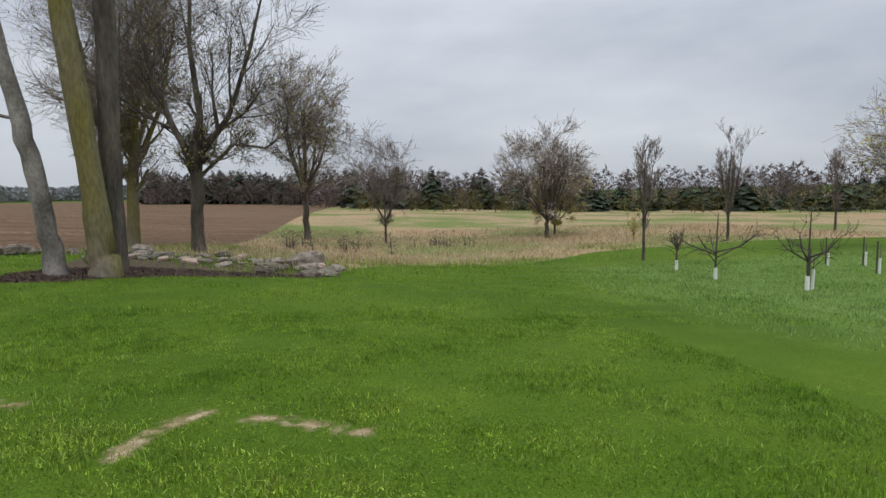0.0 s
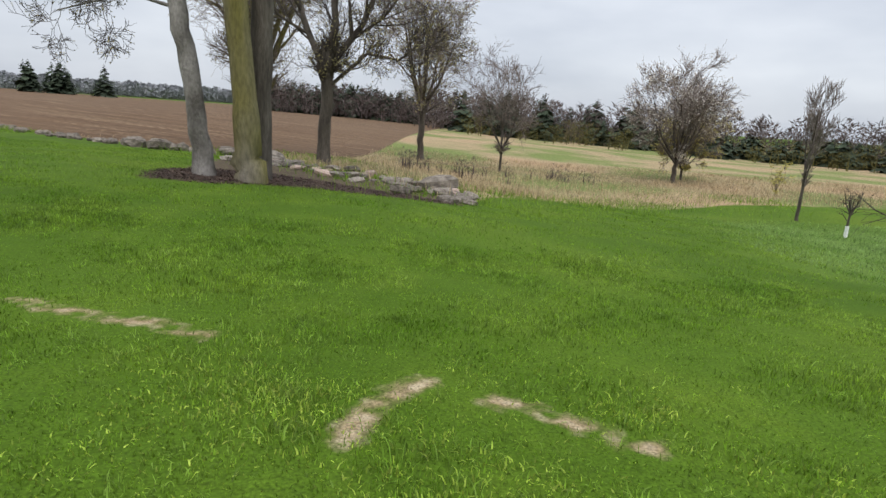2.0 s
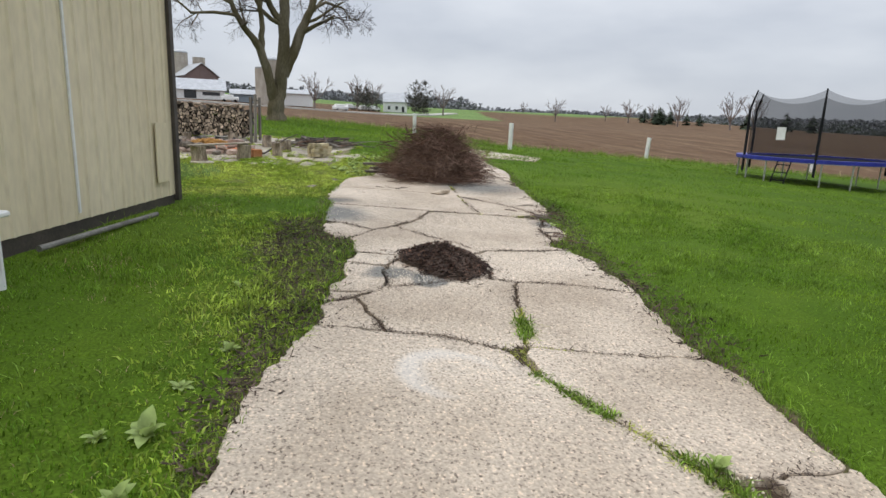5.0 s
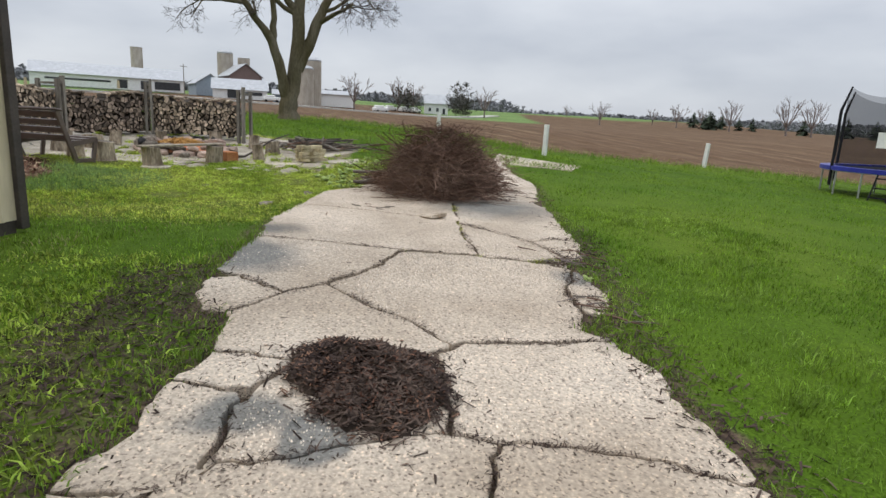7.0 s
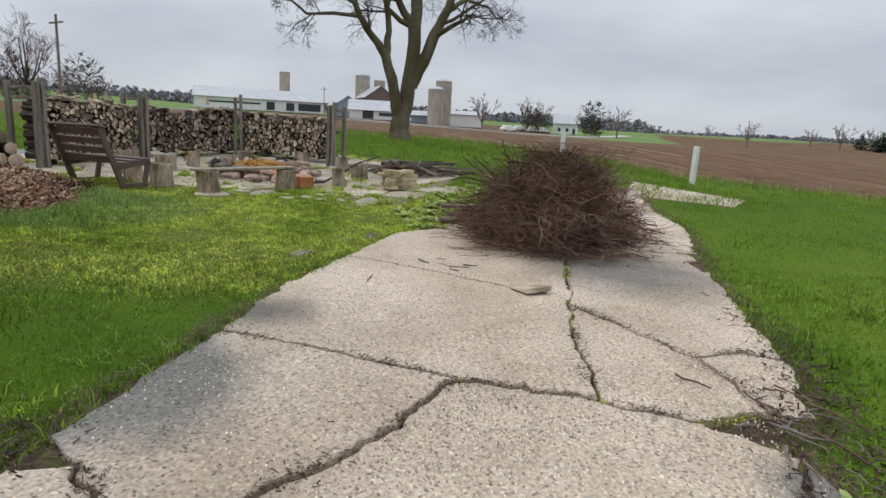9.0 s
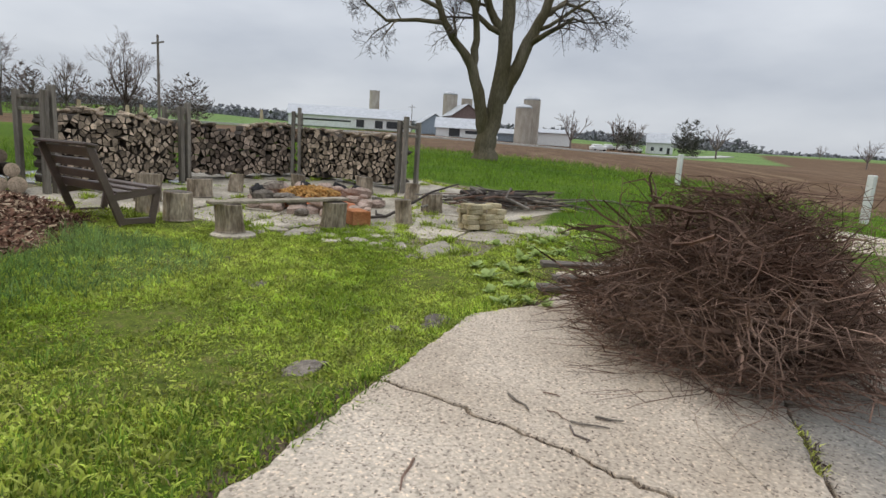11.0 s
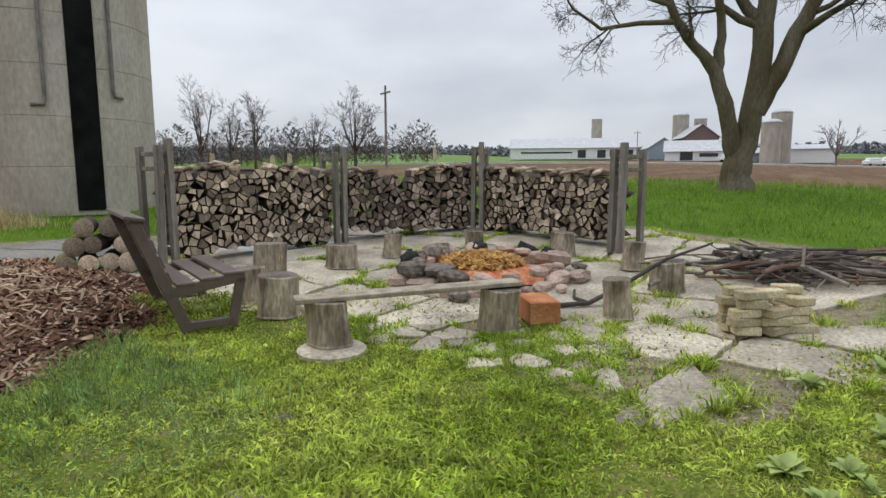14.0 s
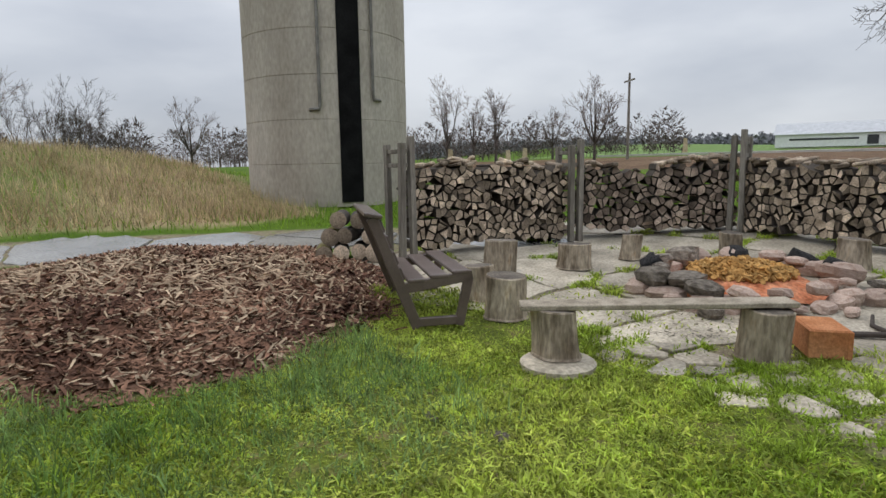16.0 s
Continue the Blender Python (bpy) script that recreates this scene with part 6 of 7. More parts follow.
def build_stumps():
    rng = random.Random(5)
    rows = [(-20.19, 2.63, 0.35, 0.17), (-21.24, 3.63, 0.37, 0.17), (-22.0, 4.52, 0.36, 0.13), (-23.08, 4.81, 0.31, 0.18), (-23.89, 4.31, 0.33, 0.14), (-24.26, 3.35, 0.33, 0.15), (-24.32, 2.03, 0.28, 0.14), (-23.43, 1.16, 0.31, 0.13),
            (-22.61, 0.93, 0.29, 0.2), (-21.68, 0.58, 0.42, 0.2), (-20.64, 1.68, 0.38, 0.18), (-20.86, 1.1, 0.34, 0.15)]
    for i, (x, y, h, r) in enumerate(rows):
        base = 0.05 if i == 0 else 0.012
        o = thing("log_stump", G(x, y, base), "sawn log stump used as a seat, weathered grey" if i not in (2, 5) else "sawn log stump seat with orange-brown bared wood", "stump", rng.uniform(0, 360), "stump seats round the fire pit")
        g = Geo()
        n = 22
        ph = rng.uniform(0, 9)
        prof = [(0.0, 1.1), (0.05, 1.03), (0.4, 0.98), (0.85, 0.97), (0.97, 0.98), (1.0, 0.93)]
        lx, ly = rng.uniform(-0.03, 0.03), rng.uniform(-0.03, 0.03)
        vs = []
        for t, k in prof:
            for j in range(n):
                a = 2 * math.pi * j / n
                q = r * k * (1 + 0.06 * math.sin(2 * a + ph) + 0.04 * math.sin(5 * a + ph * 2) + 0.02 * math.sin(11 * a))
                vs.append((q * math.cos(a) + lx * t, q * math.sin(a) + ly * t, h * t + 0.01 * t * math.sin(a + ph)))
        g.add(vs, [(k * n + j, k * n + (j + 1) % n, (k + 1) * n + (j + 1) % n, (k + 1) * n + j) for k in range(5) for j in range(n)])
        part("side", g, M_STUMP, o)
        g = Geo()
        g.add([(0.985 * v[0], 0.985 * v[1], v[2] - 0.002) for v in vs[-n:]] + [(lx, ly, h + 0.004)], [(j, (j + 1) % n, n) for j in range(n)])
        part("cut_top", g, M_STUMPTOP, o)
    # plank across two stumps
    a, b = Vector((-20.19, 2.63)), Vector((-21.24, 3.63))
    d = (b - a).normalized()
    p, q = a - d * 0.27, b + d * 0.2
    z0, z1 = float(H(*a)) + 0.05 + 0.35 + 0.025, float(H(*b)) + 0.012 + 0.37 + 0.03
    o = tagged(new("plank_seat"), "weathered grey plank laid across two stumps", "plank")
    g = Geo()
    bar(g, (p.x, p.y, z0 - 0.01), (q.x, q.y, z1 + 0.005), 0.2, 0.038)
    part("board", g, M_PLANK, o)
    o2 = thing("paving_disc", G(-20.12, 2.70, 0.0), "round pale concrete disc under a stump", "paving")
    g = Geo()
    g.tube([(0, 0, -0.03), (0, 0, 0.035), (0, 0, 0.05)], [0.27, 0.27, 0.25], 28)
    part("disc", g, M_PATIO, o2)


# ---------- fire pit ----------


def build_pit():
    rng = random.Random(9)
    cx, cy = -22.98, 2.72
    o = thing("fire_pit", G(cx, cy), "stone-ringed fire pit filled with orange ash and chips", "fire pit")
    g = Geo()
    n, m = 30, 8
    vs = []
    for k in range(m + 1):
        for j in range(n):
            a, R = 2 * math.pi * j / n, 0.78 * k / m
            z = 0.24 * (1 - (k / m) ** 2) + 0.03 * noise.noise(Vector((R * math.cos(a) * 5, R * math.sin(a) * 5, 2)))
            vs.append((R * math.cos(a), R * math.sin(a), z))
    g.add(vs, [(k * n + j, (k + 1) * n + j, (k + 1) * n + (j + 1) % n, k * n + (j + 1) % n) for k in range(m) for j in range(n)])
    part("ash_bed", g, M_ORANGE, o)
    g = Geo()
    for _ in range(1500):
        a, R = rng.uniform(0, 6.28), 0.5 * math.sqrt(rng.random())
        z = 0.24 * (1 - (R / 0.78) ** 2) + rng.uniform(0, 0.05)
        t = Euler((rng.uniform(-1, 1), rng.uniform(-1, 1), rng.uniform(0, 6))).to_matrix()
        s = rng.uniform(0.015, 0.05)
        g.box((R * math.cos(a), R * math.sin(a), z), (s * 1.5, s, s * 0.4), tilt=t)
    c = part("wood_litter", g, M_OCHRE, o, "ochre wood chips")
    tagged(c, kind="stuff")
    pit_z = G(cx, cy)[2]
    for ring, count, R0 in ((0, 24, 0.92), (1, 16, 0.84), (2, 12, 1.12)):
        for i in range(count):
            a = 2 * math.pi * (i + rng.random() * 0.5) / count
            if ring == 2 and not (0.2 < (a % 6.28) < 2.9):
                continue
            s = rng.uniform(0.06, 0.17)
            R = R0 + rng.gauss(0, 0.05)
            x, y = cx + R * math.cos(a), cy + R * math.sin(a)
            st = stone(G(x, y, 0.05 + (0.12 if ring == 1 else 0)), (s * 1.25, s, s * rng.uniform(0.45, 0.8)), rng.uniform(0, 360), None, PINK if rng.random() < 0.75 else STONES, k=rng.randrange(99))
            st.parent = o
            st.matrix_parent_inverse = o.matrix_world.inverted()
    for dx, dy, s, rz in ((-0.75, -0.35, 0.2, 30), (-0.95, 0.25, 0.18, 80), (-0.5, 0.75, 0.19, 130), (0.35, -0.8, 0.16, 10)):
        g = stone_mesh(int(rz) + 40, 6, 10, 0.5)
        b = part("charred_log", g, M_CHAR, o, "blackened log end", True)
        b.matrix_local = pose(dx, dy, 0.2, 0, 12, rz) @ Matrix.Diagonal((s, s * 0.55, s * 0.5, 1))
    ob = thing("clay_block", G(-21.62, 3.88, 0.02), "orange clay chimney block beside the fire pit", "clay block", 35)
    g = Geo()
    for c, sz in (((0, -0.12, 0.1), (0.42, 0.035, 0.2)), ((0, 0.12, 0.1), (0.42, 0.035, 0.2)), ((-0.19, 0, 0.1), (0.035, 0.21, 0.2)), ((0.19, 0, 0.1), (0.035, 0.21, 0.2))):
        g.box(c, sz, bevel=0.006)
    g.box((0, 0, 0.195), (0.4, 0.24, 0.02), bevel=0.004)
    part("block", g, M_BRICKORG, ob)


# ---------- stacks, sticks, logs ----------


def build_small_piles():
    rng = random.Random(14)
    o = thing("brick_stack", G(-22.05, 5.7, 0.012), "loose stack of cream and yellow bricks on flagstones", "brick stack", 128)
    for lay in range(5):
        for i in range(3):
            for j in range(2):
                if lay == 4 and (i + j) % 3 == 2 or lay == 3 and i == 1 and j == 0:
                    continue
                g = Geo()
                g.box((0, 0, 0), (rng.uniform(0.2, 0.26), 0.115, 0.072), bevel=0.009)
                b = part("brick", g, M_BRICKYEL, o)
                b.matrix_local = pose((i - 1) * 0.25 + rng.uniform(-0.05, 0.05), (j - 0.5) * 0.17 + rng.uniform(-0.03, 0.03), 0.04 + lay * 0.074, 0, rng.uniform(-3, 3), rng.uniform(-20, 20))
    o = thing("branch_pile", G(-24.2, 6.1), "low pile of dark cut branches on a patio", "branches", 118)
    for i in range(110):
        g = Geo()
        L, r = rng.uniform(0.6, 1.9), rng.choice((0.008, 0.012, 0.016, 0.022, 0.038))
        x, y, z = rng.gauss(0, 0.55), rng.gauss(0, 0.28), abs(rng.gauss(0.07, 0.08)) + r
        a = rng.gauss(0, 0.75)
        pts = [Vector((x + (t - 0.5) * L * math.cos(a), y + (t - 0.5) * L * math.sin(a) + rng.gauss(0, 0.03), max(r, z + (t - 0.5) * rng.gauss(0, 0.12)))) for t in (0, 0.33, 0.66, 1)]
        g.tube(pts, [r, r * 0.95, r * 0.85, r * 0.7], 6)
        part("branch", g, rng.choice((M_TWIG_DARK, M_BRUSH, M_GREYWOOD, M_OLDBOARD)), o)
    o = tagged(new("long_stick"), "long crooked stick leaning on a stump", "stick")
    g = Geo()
    h = lambda x, y, dz: (x, y, float(H(x, y)) + dz)
    g.tube([h(-21.95, 3.75, 0.03), h(-22.2, 4.2, 0.05), h(-22.55, 4.5, 0.2), h(-23.0, 4.8, 0.36), h(-23.5, 5.2, 0.45)], [0.024, 0.024, 0.021, 0.018, 0.012], 8)
    g.tube([h(-22.2, 4.2, 0.05), h(-22.4, 4.0, 0.03), h(-22.6, 3.95, 0.05)], [0.02, 0.018, 0.013], 8)
    part("stick", g, M_TWIG_DARK, o)
    o = thing("round_log_pile", G(-20.95, -1.35), "small heap of round mossy logs at a post", "logs", -38)
    for i, (x, z) in enumerate([(-0.32, 0.12), (-0.08, 0.13), (0.17, 0.12), (0.4, 0.11), (-0.2, 0.33), (0.05, 0.34), (0.28, 0.32), (-0.06, 0.53), (0.17, 0.54)]):
        g = Geo()
        r = rng.uniform(0.1, 0.13)
        n = 16
        g.tube([(0, 0.25, 0), (0, -0.22, 0)], [r, r], n, 1)
        g.m[-2:] = [0, 0]
        b = part("log", g, [M_LOGEND, M_BARK_MOSS if i % 3 == 0 else M_LOGBARK], o)
        b.matrix_local = pose(x, rng.uniform(-0.08, 0.05), z, 0, 0, rng.uniform(-12, 12))
    # boards under the brush
    for i, (x, y, z, L, rz) in enumerate(((-19.0, 7.0, 0.04, 1.2, 100), (-19.2, 7.1, 0.1, 1.1, 108), (-19.5, 7.1, 0.16, 1.3, 98), (-18.85, 7.2, 0.1, 1.1, 112), (-19.35, 7.2, 0.04, 1.0, 95))):
        o = thing("old_board", G(x, y, z), "dark weathered board lying under a brush heap", "board", rz, "boards under the brush")
        g = Geo()
        g.box((0, 0, 0), (L, 0.17, 0.05), bevel=0.006)
        part("plank", g, M_OLDBOARD, o)


# ---------- heaps of bark and brush ----------


def chips(label, poly, height, slope, n, size, material, seed, name="mulch", z0=0.0, center=None):
    """A low heap inside a plan outline: a soil core and many shreds of bark."""
    rng = np.random.default_rng(seed)
    xs, ys = np.array([p[0] for p in poly]), np.array([p[1] for p in poly])

    def top(x, y):
        return H(x, y) + z0 + np.minimum(np.clip(inside(poly, x, y), 0, None) * slope, height * (0.7 + 0.3 * np.sin(x * 1.7) * np.cos(y * 1.3)))
    gx, gy = np.meshgrid(np.linspace(xs.min(), xs.max(), 40), np.linspace(ys.min(), ys.max(), 40))
    gz = np.where(inside(poly, gx, gy) > 0.03, top(gx, gy) - (0.012 if height > 0.05 else 0.04), H(gx, gy) - 0.1)
    core = Geo()
    core.add(list(zip(gx.ravel().tolist(), gy.ravel().tolist(), gz.ravel().tolist())), [(j * 40 + i, j * 40 + i + 1, j * 40 + 41 + i, j * 40 + 40 + i) for j in range(39) for i in range(39)])
    o = tagged(new(name), label, "mulch")
    part("heap", core, M_SOIL if material is M_MULCHDARK else material, o, smooth=True)
    px, py = rng.uniform(xs.min(), xs.max(), n * 3), rng.uniform(ys.min(), ys.max(), n * 3)
    keep = inside(poly, px, py) > rng.normal(-0.06, 0.1, n * 3)
    px, py = px[keep][:n], py[keep][:n]
    pz = top(px, py) + rng.uniform(0, 0.02, len(px))
    shreds(o, px, py, pz, size, material, rng)
    return o


def shreds(o, px, py, pz, size, material, rng, name="bark_mulch"):
    m = len(px)
    a, tilt = rng.uniform(0, 6.28, m), rng.normal(0, 0.35, m)
    L, W = size * rng.uniform(0.4, 1.5, m), size * rng.uniform(0.04, 0.14, m)
    d = np.stack([np.cos(a) * np.cos(tilt), np.sin(a) * np.cos(tilt), np.sin(tilt)], -1)
    s = np.stack([-np.sin(a), np.cos(a), rng.normal(0, 0.5, m)], -1)
    s /= np.linalg.norm(s, axis=1)[:, None]
    up = np.cross(d, s)
    c = np.stack([px, py, pz], -1)
    v = np.stack([c - d * L[:, None] / 2 - s * W[:, None], c - d * L[:, None] / 2 + s * W[:, None], c + d * L[:, None] / 2 + s * W[:, None] * 0.6, c + d * L[:, None] / 2 - s * W[:, None] * 0.6, c + up * W[:, None] * 0.7], 1).reshape(-1, 3)
    k = (np.arange(m) * 5)[:, None]
    f = np.concatenate([k + np.array([[0, 1, 4]]), k + np.array([[1, 2, 4]]), k + np.array([[2, 3, 4]]), k + np.array([[3, 0, 4]])], 0)
    ob = tri_mesh(name, v, f, material)
    ob.parent = o
    tagged(ob, kind="stuff")
    return ob


def tri_mesh(name, v, f, material):
    me = bpy.data.meshes.new(name)
    me.vertices.add(len(v))
    me.vertices.foreach_set("co", v.astype(np.float32).ravel())
    me.loops.add(f.size)
    me.polygons.add(len(f))
    me.loops.foreach_set("vertex_index", f.astype(np.int32).ravel())
    me.polygons.foreach_set("loop_start", np.arange(0, f.size, 3, dtype=np.int32))
    me.update(calc_edges=True)
    me.materials.append(material)
    return new(name, me)


def mound():
    """A small rounded heap of damp bark on the concrete, with crumbs strayed round its foot."""
    cx, cy, h = -10.55, 5.66, 0.2
    o = tagged(new("mulch_heap"), "small heap of dark damp bark mulch on concrete", "mulch")

    def rim(a):
        return 1 + 0.07 * np.sin(13 * a) + 0.14 * np.sin(2 * a + 0.6) + 0.09 * np.sin(3 * a + 2.0) + 0.05 * np.sin(7 * a)

    def top(r, a):
        return h * np.clip(1 - r, 0, 1) ** 0.85 * (1 + 0.16 * np.sin(5 * a + 4 * r) + 0.1 * np.sin(9 * a - 7 * r))
    g, n, m = Geo(), 36, 9
    for k in range(m + 1):
        for j in range(n):
            a, r = 2 * math.pi * j / n, k / m
            x, y = cx + 0.47 * r * rim(a) * math.cos(a), cy + 0.47 * r * rim(a) * math.sin(a)
            g.v.append((x, y, float(H(x, y)) + 0.012 + float(top(r, a)) - (0.05 if k == m else 0.006)))
    g.f = [(k * n + j, (k + 1) * n + j, (k + 1) * n + (j + 1) % n, k * n + (j + 1) % n) for k in range(m) for j in range(n)]
    g.m = [0] * len(g.f)
    part("core", g, M_SOIL, o, smooth=True)
    rng = np.random.default_rng(3)
    a, r = rng.uniform(0, 2 * np.pi, 5200), np.sqrt(rng.random(5200)) * rng.uniform(0.75, 1.06, 5200)
    stray = rng.random(5200) < 0.12
    r = np.where(stray, r + np.abs(rng.normal(0, 0.3, 5200)), r)
    px, py = cx + 0.47 * r * rim(a) * np.cos(a), cy + 0.47 * r * rim(a) * np.sin(a)
    shreds(o, px, py, H(px, py) + 0.018 + top(r, a) + rng.uniform(0, 0.014, 5200), 0.058, M_MULCHDARK, rng)
    k = rng.random(5200) < 0.25
    shreds(o, px[k], py[k], H(px[k], py[k]) + 0.026 + top(r[k], a[k]), 0.05, M_MULCH, rng, "red_mulch")


def build_heaps():
    o = chips("broad heap of reddish-brown shredded bark mulch", WOODCHIPS, 0.22, 0.18, 24000, 0.13, M_MULCH, 1, "mulch_heap")
    rng = np.random.default_rng(2)
    px, py = rng.uniform(-21, -16, 9000), rng.uniform(-4, 1.6, 9000)
    d = inside(WOODCHIPS, px, py)
    k = d > 0.05
    px, py, d = px[k][:3200], py[k][:3200], d[k][:3200]
    shreds(o, px, py, H(px, py) + np.minimum(d * 0.18, 0.2) + 0.02, 0.13, M_STRAW, rng, "pale_mulch")
    mound()
    chips("thin spread of dark bark mulch round the tree trunks", BED[:5] + [(-1.6, 17.0), (-5.5, 16.5), (-7.0, 14.6)], 0.06, 0.1, 9000, 0.09, M_MULCHDARK, 4, "mulch_bed")
    left = [(-6.9, 3.3), (-7.5, 3.5), (-8.3, 3.75), (-9.2, 4.15), (-10.5, 4.55), (-11.4, 4.8), (-12.0, 4.5), (-12.7, 4.6), (-12.6, 4.1), (-11.2, 3.8), (-9.6, 3.75), (-8.0, 3.45)]
    chips("scatter of dark leaf litter along the drive", left, 0.02, 0.05, 4200, 0.055, M_MULCHDARK, 5, "leaf_litter")
    right = [(-7.7, 6.75), (-9.4, 7.2), (-10.9, 7.4), (-11.3, 7.3), (-11.5, 7.55), (-12.4, 7.95), (-13.1, 8.1), (-13.9, 8.6), (-15.5, 9.0), (-15.5, 9.15), (-13.8, 8.8), (-12.9, 8.55), (-12.0, 8.2), (-11.2, 7.85), (-10.2, 7.65), (-9.3, 7.5), (-7.6, 7.0)]
    chips("scatter of twigs and dark litter along the drive", right, 0.015, 0.05, 4200, 0.06, M_MULCHDARK, 6, "leaf_litter")


def build_specks():
    rng = np.random.default_rng(40)
    o = tagged(new("drive_litter"), "dark crumbs and twigs scattered over the drive", "litter")
    px, py = rng.uniform(-17, -6, 1500), rng.uniform(3.4, 9, 1500)
    k = inside(SLAB, px, py) > 0.1
    shreds(o, px[k], py[k], H(px[k], py[k]) + 0.022, 0.026, M_MULCHDARK, rng, "twig_litter")
    q = tagged(new("crack_litter"), "dark soil and crumbs lodged in the cracks of the drive", "litter")
    px, py = rng.uniform(-16.5, -5.9, 260000), rng.uniform(3.4, 9.0, 260000)
    d = crack_gap(px, py) + 0.03 * np.sin(px * 7 + py * 3) * np.cos(py * 9 - px * 2)
    k = (d < rng.exponential(0.022, len(px))) & (inside(SLAB, px, py) > -0.05)
    shreds(q, px[k], py[k], H(px[k], py[k]) + 0.012 + rng.uniform(0, 0.012, k.sum()), 0.03, M_MULCHDARK, rng, "soil_crumbs")
    o = tagged(new("patio_gravel"), "pale broken gravel between the flagstones", "gravel")
    px, py = rng.uniform(-22.6, -19.2, 9000), rng.uniform(1.5, 6.5, 9000)
    k = (inside(PATIO, px, py) > 0.05) & (np.sin(px * 3.1 + py) * np.cos(py * 2.3 - px) > 0.0)
    shreds(o, px[k], py[k], H(px[k], py[k]) + 0.008, 0.045, M_PATIO, rng, "gravel")


def build_pebbles():
    """Exposed stones standing proud of the worn concrete, nearest stretch only."""
    rng = np.random.default_rng(41)
    n = 70000
    px, py = rng.uniform(-13.8, -5.8, n), rng.uniform(3.3, 8.4, n)
    k = (inside(SLAB, px, py) > 0.06) & (crack_gap(px, py) > 0.05) & (rng.random(n) < 0.4 + 0.45 * np.sin(px * 1.3 + py) * np.cos(py * 1.7 - px * 0.6))
    px, py = px[k], py[k]
    m = len(px)
    r, t = rng.uniform(0.003, 0.0095, m), rng.uniform(0, 6.28, m)
    ring = []
    for j in range(5):
        a = t + j * 2 * np.pi / 5
        ring.append(np.stack([px + r * np.cos(a) * rng.uniform(0.7, 1.2, m), py + r * np.sin(a) * rng.uniform(0.6, 1.0, m), H(px, py) + 0.008], -1))
    ring.append(np.stack([px, py, H(px, py) + 0.018 + r * 0.25], -1))
    v = np.stack(ring, 1).reshape(-1, 3)
    b = (np.arange(m) * 6)[:, None]
    f = np.concatenate([b + np.array([[j, (j + 1) % 5, 5]]) for j in range(5)], 0)
    tagged(tri_mesh("pebbles", v, f, M_PEBBLE), "small pale stones bedded in worn concrete", "pebbles", kind="stuff")


def build_brush():
    rng = random.Random(77)
    g = Geo()
    cx, cy = -17.95, 7.85
    yaw = radians(-14)

    def inpile(q):
        return (math.hypot(q[0] / 1.55, q[1] / 1.1)) ** 1.5 + (q[2] / 1.18) ** 1.4
    for i in range(2000):
        for _ in range(30):
            q = Vector((rng.uniform(-1.5, 1.5), rng.uniform(-1.05, 1.05), rng.uniform(0.02, 1.15)))
            if inpile(q) < 1:
                break
        big = rng.random() < 0.045
        L, r = rng.uniform(0.4, 1.0) * (1.1 if big else 1), rng.uniform(0.0032, 0.0075) * (3.0 if big else 1)
        a = rng.uniform(0, 2 * math.pi)
        d = Vector((math.cos(a), math.sin(a), rng.gauss(0.0, 0.22))).normalized()
        d = (d + Vector((q.x, q.y, 0)) * 0.25).normalized()
        pts, rad, p = [], [], q - d * L * 0.4
        for k in range(5):
            pts.append(Vector((p.x, p.y, min(max(p.z, 0.01), 1.14))))
            rad.append(r * (1 - 0.15 * k))
            d = (d + Vector((rng.gauss(0, 0.3), rng.gauss(0, 0.3), rng.gauss(-0.03, 0.22)))).normalized()
            p = p + d * L / 4
        g.tube(pts, rad, 4 if big else 3, 0, False)
        for _ in range(5):
            b = rng.choice(pts[1:])
            e = (d + Vector((rng.gauss(0, 0.7), rng.gauss(0, 0.7), rng.gauss(0, 0.5)))).normalized()
            l2 = rng.uniform(0.15, 0.45)
            m1 = b + e * l2 * 0.5 + Vector((rng.gauss(0, 0.03), rng.gauss(0, 0.03), rng.gauss(0, 0.03)))
            m2 = b + e * l2
            for m in (m1, m2):
                m.z = min(max(m.z, 0.01), 1.22)
            g.tube([b, m1, m2], [r * 0.55, r * 0.45, r * 0.3], 3, 0, False)
    # branches straying over the concrete towards the lawn
    for i in range(60):
        a = rng.uniform(2.6, 5.6)
        q = Vector((1.25 * math.cos(a), 0.95 * math.sin(a), rng.uniform(0.03, 0.3)))
        d = Vector((math.cos(a + rng.gauss(0, 0.5)), math.sin(a + rng.gauss(0, 0.5)), 0.05))
        pts, r = [], rng.uniform(0.003, 0.008)
        L = rng.uniform(0.3, 0.8)
        for k in range(5):
            pts.append(Vector((q.x, q.y, max(q.z, 0.012))))
            d = (d + Vector((rng.gauss(0, 0.25), rng.gauss(0, 0.25), rng.gauss(-0.06, 0.1)))).normalized()
            q = q + d * L / 4
        g.tube(pts, [r * (1 - 0.18 * k) for k in range(5)], 3, 0, False)
    ob = part("brush_pile", g, M_BRUSH)
    ob.matrix_world = pose(*G(cx, cy, 0.03), 0, 0, math.degrees(yaw))
    tagged(ob, "large tangled heap of brown cut brush on concrete", "brush pile", kind="stuff")


